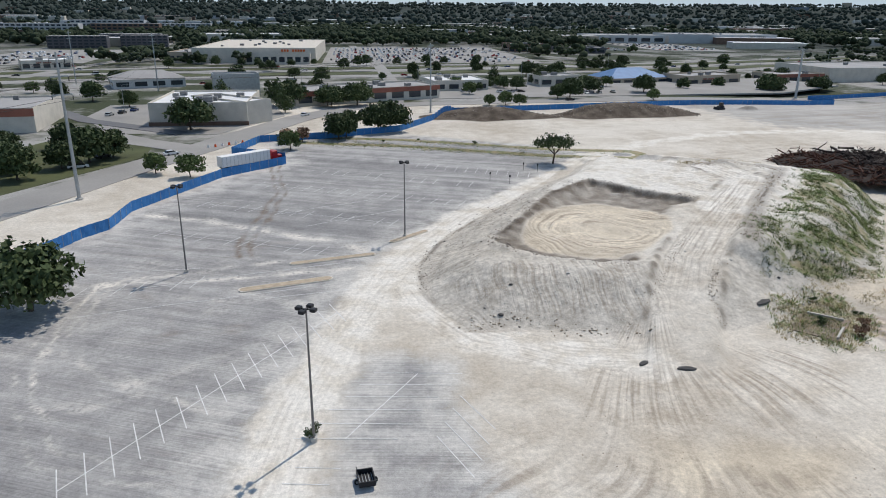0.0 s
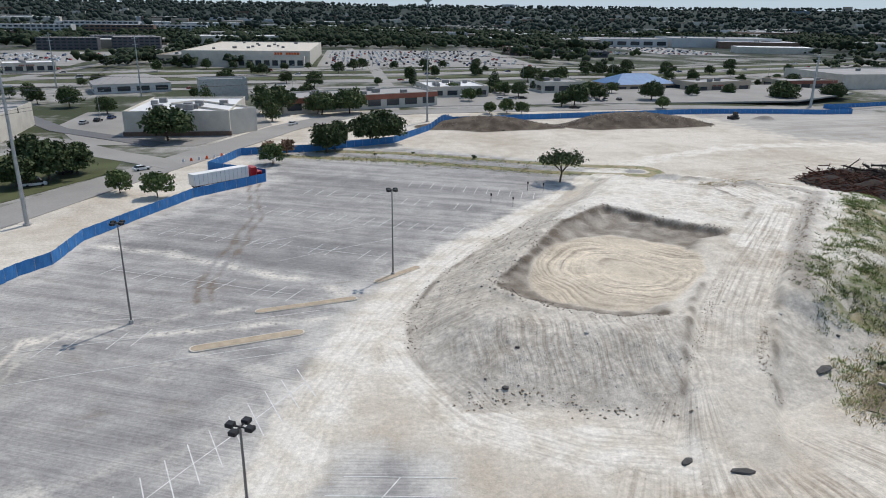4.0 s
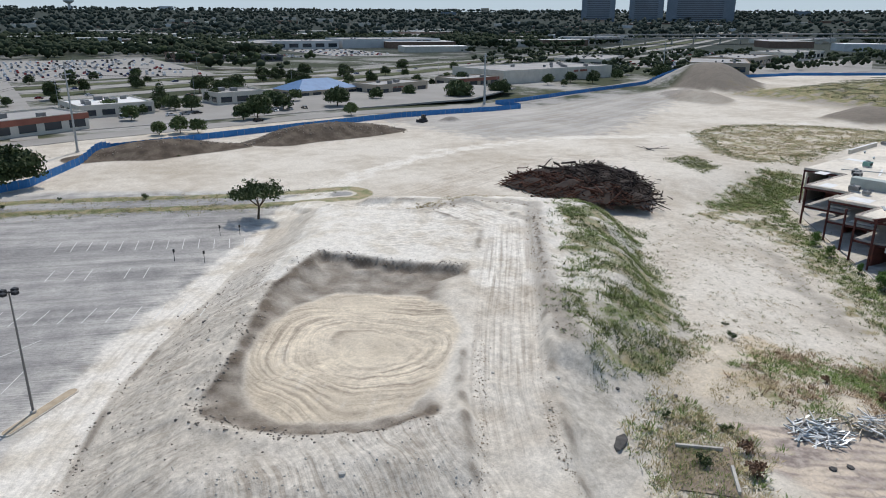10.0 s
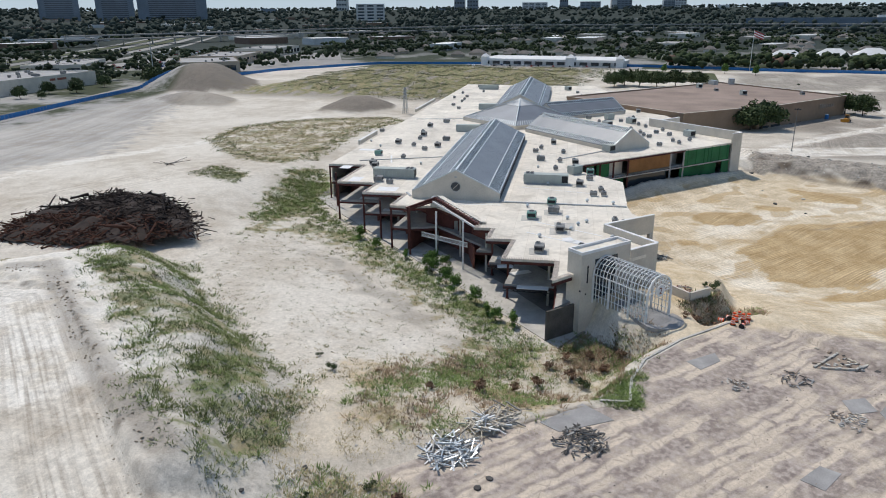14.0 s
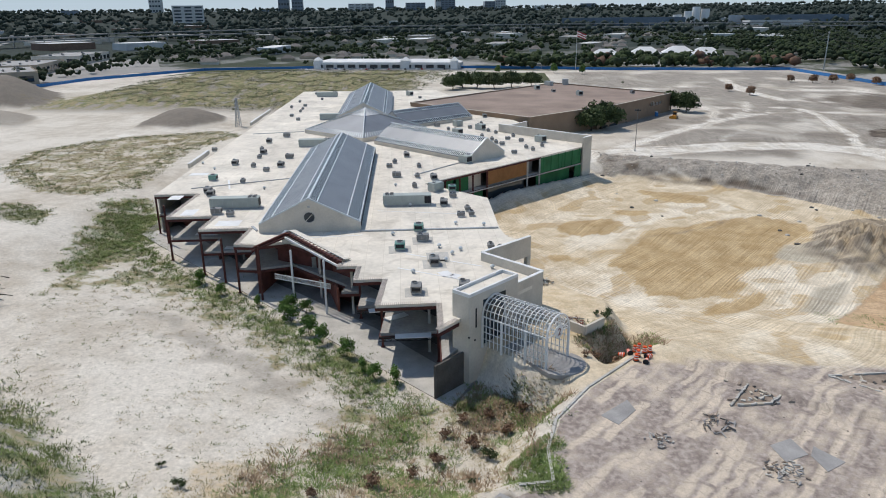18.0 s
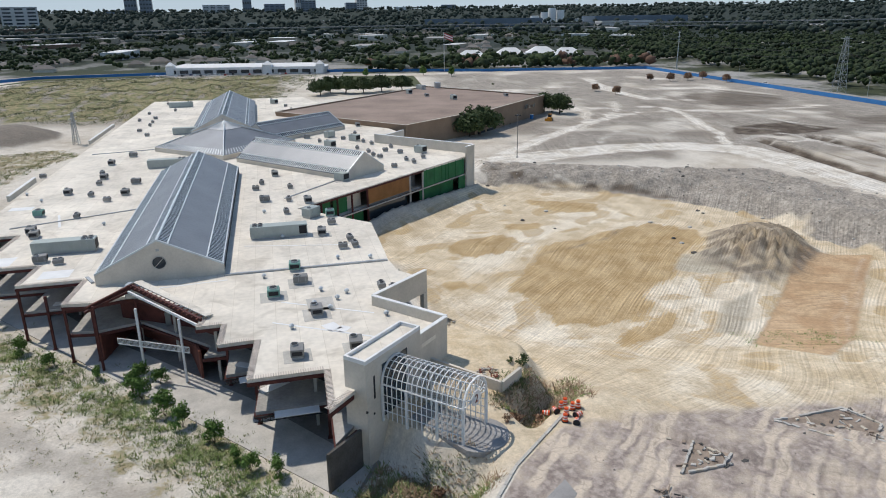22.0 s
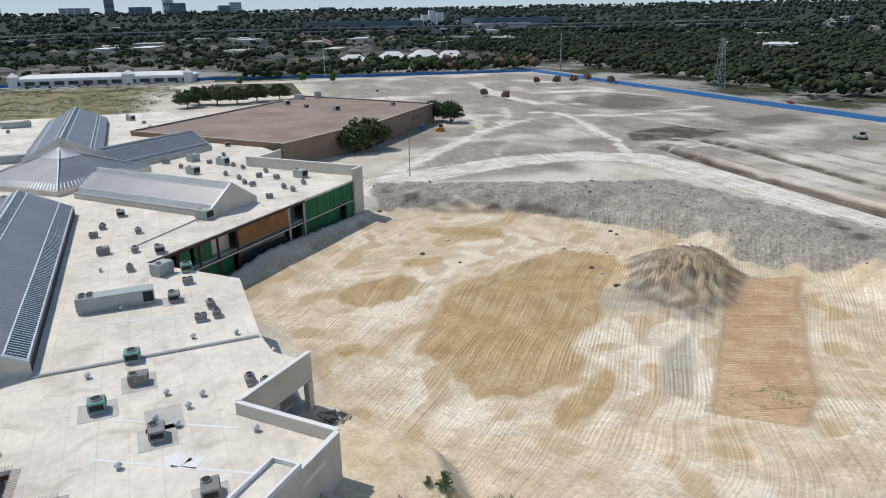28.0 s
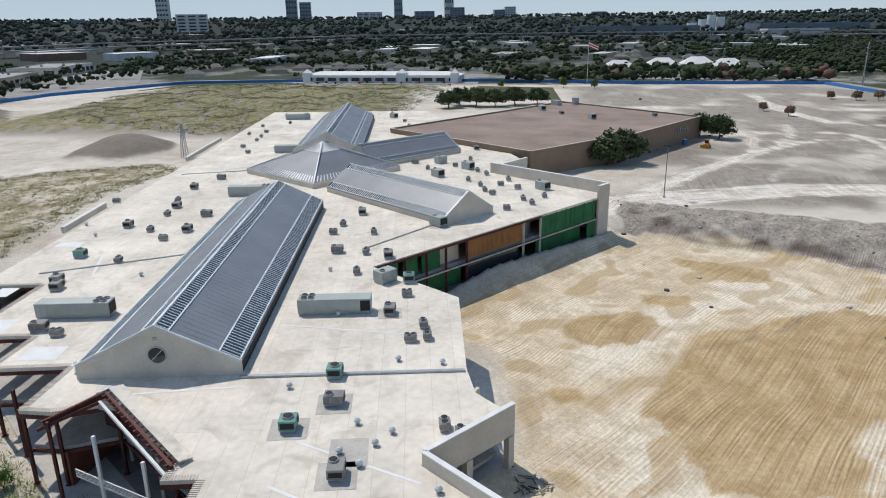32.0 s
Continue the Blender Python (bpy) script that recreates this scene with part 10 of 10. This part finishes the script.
for k in range(44):
    i = rg.randrange(5)
    f = rg.random()
    (ax, ay), (bx, by) = hx[i], hx[i + 1]
    d = rg.choice((-28, -22, 21, 27, -62, 64))
    park(ax + (bx - ax) * f - 0.2 * d, ay + (by - ay) * f + d, math.degrees(math.atan2(by - ay, bx - ax)) + (180 if d > 0 else 0), rg.randrange(6))
for x, y, t, c in ((-55, 209, 40, 0), (-76, 192, 20, 5), (-74, 206, 60, 1), (-20, 290, 60, 0), (-100, 296, 80, 2), (-97, 303, 80, 1), (-94, 310, 80, 4), (80, 372, 10, 0), (86, 372, 10, 2), (92, 374, 10, 1), (118, 362, 90, 4), (126, 364, 90, 0), (134, 366, 90, 2), (142, 367, 90, 1), (250, 398, 0, 0), (262, 402, 0, 3), (274, 404, 5, 2), (108, 335, 10, 1), (60, 376, 90, 5), (200, 400, 20, 0), (208, 402, 20, 2), (262, 440, 100, 1), (270, 441, 100, 0), (278, 443, 100, 2), (400, -227, 175, 3), (520, -213, 178, 0), (610, -210, 0, 2), (744, 120, 90, 1), (744, 200, 92, 0)):
    park(x, y, t, c)
for k in range(30):
    park(580 + (k % 10) * 14, 505 + (k // 10) * 30 + (k % 10) * 5, 110, rg.randrange(6))
def car_rows(name, m, spots, label):
    """Cars too far and too many to tell apart, joined."""
    bm = bmesh.new()
    for x, y, a in spots:
        o = pose(x, y, ground_z(x, y) + 0.25, 0, 0, a)
        box(bm, -2.2, -0.9, 0.1, 2.2, 0.9, 0.9, o)
        box(bm, -1.6, -0.8, 0.9, 1.0, 0.8, 1.45, o, 0.8)
    tagged(part(name, bm, m), label, "cars", kind="stuff")


lots = []
for x0, y0, nx, ny, dx, dy, a in ((-18, 612, 40, 13, 4.4, 18, 90), (-325, 590, 22, 9, 4.6, 20, 90), (384, 866, 20, 9, 4.4, 20, 90), (580, 500, 30, 7, 5, 17, 110), (700, 96, 4, 30, 9, 5.2, 0), (800, 600, 30, 6, 5, 17, 100), (230, 850, 26, 5, 4.4, 16, 90), (-240, 552, 8, 2, 4.4, 14, 90)):
    for i in range(nx):
        for j in range(ny):
            if rg.random() < 0.26 + 0.3 * math.sin(i * 0.35 + j * 1.3) ** 2:
                lots.append((x0 + i * dx + rg.uniform(-0.5, 0.5), y0 + j * dy + rg.choice((-2.6, 2.6)), a + rg.uniform(-4, 4)))
rg.shuffle(lots)
for k, (nm, col) in enumerate((("white", "car_white"), ("black", "car_black"), ("silver", "car_silver"), ("red", "car_red"), ("blue", "car_blue"))):
    n = (0, 34, 58, 80, 90, 100)
    car_rows("distant_cars", MATS[col], lots[len(lots) * n[k] // 100:len(lots) * n[k + 1] // 100], nm + " cars parked in far car parks")
for k in range(12):
    t = thing("water_barrier", (-46 + k * 1.9, 219 + k * 1.6, ground_z(-46 + k * 1.9, 219 + k * 1.6) + 0.2), "small orange and white road barrier", "barrier", "road barriers")
    bm = bmesh.new()
    box(bm, -0.4, -0.2, 0, 0.4, 0.2, 0.9, taper=0.6)
    part("body", bm, M_ORANGE if k % 2 else M_WHITE, t)

# ---- town: trees ----
ICO = bmesh.new()
bmesh.ops.create_icosphere(ICO, subdivisions=1, radius=1.0)
ICO_V = np.array([v.co for v in ICO.verts])
ICO_F = np.array([[v.index for v in f.verts] for f in ICO.faces])
ICO.free()


def woods(name, x, y, hgt, material, label, rng, lumps=6, cat="woods"):
    """Many trees as ragged leafy lumps, one object; too many and too far to tell apart."""
    n = len(x)
    z = np.array([ground_z(a, b) for a, b in zip(x, y)])
    h = hgt * (0.65 + 0.7 * rng.rand(n))
    vs, fs = [], []
    nv = len(ICO_V)
    for k in range(lumps):
        wide = 0.28 if lumps < 4 else 0.36
        r = h * ((0.30 if lumps < 4 else 0.17 if lumps < 9 else 0.12) + (0.18 if lumps < 9 else 0.13) * rng.rand(n))
        c = np.stack([x + rng.normal(size=n) * h * wide, y + rng.normal(size=n) * h * wide, z + h * (0.4 + 0.4 * rng.rand(n))], 1)
        jag = 0.5 + 0.95 * rng.rand(n, nv)
        v = c[:, None, :] + ICO_V[None] * (r[:, None] * jag)[:, :, None] * np.array([1, 1, 0.85])
        fs.append((ICO_F[None] + (np.arange(n) * nv)[:, None, None] + k * n * nv).reshape(-1, 3))
        vs.append(v.reshape(-1, 3))
    return tagged(new(name, quads_mesh(name, np.concatenate(vs), np.concatenate(fs), material)), label, cat, kind="stuff")


# farthest trees: distance haze is painted in as a lighter, bluer green
M_WOODF = mat("hazed_foliage", (0.047, 0.062, 0.052), 0.9, var=0.5, scale=0.03, fine=7, spec=0.1)
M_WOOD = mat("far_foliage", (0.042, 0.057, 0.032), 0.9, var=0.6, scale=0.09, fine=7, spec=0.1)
M_WOOD2 = mat("far_foliage_light", (0.050, 0.070, 0.032), 0.9, var=0.55, scale=0.09, fine=7, spec=0.1)
TR = np.random.RandomState(41)


def ring(n, a0, a1, d0, d1, keep, power=1.0):
    a = np.radians(TR.uniform(a0, a1, n))
    d = d0 + (d1 - d0) * TR.rand(n) ** power
    x, y = 100 + d * np.sin(a), 40 + d * np.cos(a)
    m = keep(x, y)
    return x[m], y[m]


hwy_y = lambda x: np.interp(x, [p[0] for p in HWY], [p[1] for p in HWY])  # noqa: E731
clump = lambda s, k, c: (lambda x, y: rough(x, y, s, k) + 0.35 * TR.normal(size=x.shape) > c)  # noqa: E731
north = lambda x, y: (y > hwy_y(x) + 110) & ~((x > -160) & (x < 175) & (y < 890)) & ~((x > 340) & (x < 680) & (y < 1150)) & ~((x < -200) & (x > -345) & (y < 930))  # noqa: E731
woods("north_woods", *ring(2600, -40, 60, 600, 1700, lambda x, y: north(x, y) & clump(240, 1, -0.1)(x, y)), 11, M_WOOD, "dark green tree belts beyond the highway", TR)
woods("north_woods", *ring(2200, -30, 40, 860, 1500, lambda x, y: north(x, y) & clump(300, 2, -0.5)(x, y) & (y > 900)), 12, M_WOOD, "dense dark tree belt behind the big store", TR)
woods("north_woods_light", *ring(900, -40, 60, 600, 1900, lambda x, y: north(x, y) & clump(150, 3, 0.0)(x, y)), 9, M_WOOD2, "lighter green trees among far streets", TR)
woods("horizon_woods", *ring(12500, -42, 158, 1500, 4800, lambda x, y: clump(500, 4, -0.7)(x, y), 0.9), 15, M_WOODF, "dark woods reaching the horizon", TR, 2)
woods("south_woods", *ring(2600, 95, 165, 420, 1300, lambda x, y: (y < -236 - 0.02 * x) & (x > 60) & clump(260, 1, -0.9)(x, y)), 11, M_WOOD, "dense dark woods beyond the south road", TR, 10)
woods("south_woods_light", *ring(1500, 95, 165, 420, 1300, lambda x, y: (y < -238 - 0.02 * x) & (x > 60)), 10, M_WOOD2, "lighter trees in the southern woods", TR, 10)
woods("east_trees", *ring(2600, 60, 115, 660, 2000, lambda x, y: ((x > 770) | ((y > 640))) & clump(200, 5, 0.15)(x, y)), 8, M_WOOD, "trees among eastern houses", TR)
woods("east_trees_light", *ring(900, 60, 115, 640, 1900, lambda x, y: (x > 765) & clump(120, 2, 0.0)(x, y)), 8, M_WOOD2, "lighter garden trees among eastern houses", TR)
woods("south_far_woods", *ring(2200, 108, 160, 1250, 2300, lambda x, y: clump(260, 3, -0.1)(x, y)), 9, M_WOOD, "dark trees among far southern streets", TR, 4)
woods("street_trees_far", *ring(420, 30, 75, 560, 1000, lambda x, y: (y > 420) & (x > 380)), 8, M_WOOD, "trees round far car parks", TR)
woods("left_trees", *ring(260, -60, -14, 420, 800, lambda x, y: (x < -85) & ~((x < -200) & (y > 540)) & (np.abs(y - hwy_y(x)) > 80)), 9, M_WOOD, "trees along the western streets", TR, 14)
fx, fy = np.array([(684 + 26 * TR.rand(), -190 + k * 9.5 + 4 * TR.rand()) for k in range(26)]).T
woods("fence_trees", fx, fy, 10, M_WOOD, "row of dark trees behind the eastern fence", TR, 4)
woods("fence_trees", *ring(90, 80, 112, 600, 690, lambda x, y: (x > 690) & (y < 60)), 10, M_WOOD2, "green trees behind the eastern fence", TR, 8)
woods("fence_trees", *ring(26, 80, 112, 600, 690, lambda x, y: (x > 700) & (y < 60)), 9, mat("russet_leaves", (0.13, 0.075, 0.05), 0.8, var=0.5, scale=0.5), "rusty brown trees behind the eastern fence", TR, 3)


# ---- sky at the horizon ----
M_SKYB = bpy.data.materials.new("horizon_sky")
M_SKYB.use_nodes = True
nt = M_SKYB.node_tree
nt.nodes.clear()
geo = nt.nodes.new("ShaderNodeNewGeometry")
sep = nt.nodes.new("ShaderNodeSeparateXYZ")
nt.links.new(geo.outputs["Position"], sep.inputs[0])
rise = nt.nodes.new("ShaderNodeMapRange")
rise.inputs["From Min"].default_value, rise.inputs["From Max"].default_value = 60.0, 800.0
nt.links.new(sep.outputs["Z"], rise.inputs["Value"])
hue = nt.nodes.new("ShaderNodeMix")
hue.data_type = "RGBA"
hue.inputs["A"].default_value, hue.inputs["B"].default_value = (0.50, 0.60, 0.68, 1), (0.36, 0.52, 0.68, 1)
nt.links.new(rise.outputs[0], hue.inputs["Factor"])
glow = nt.nodes.new("ShaderNodeEmission")
nt.links.new(hue.outputs["Result"], glow.inputs["Color"])
end = nt.nodes.new("ShaderNodeOutputMaterial")
nt.links.new(glow.outputs[0], end.inputs["Surface"])
n = 64
vs = [(50 + 4850 * math.cos(k * math.tau / n), 20 + 4850 * math.sin(k * math.tau / n), z) for z in (-60, 800) for k in range(n)]
tagged(raw("backdrop", vs, [(k, (k + 1) % n, n + (k + 1) % n, n + k) for k in range(n)], M_SKYB), "pale blue hazy sky above the horizon", "sky", kind="structure")
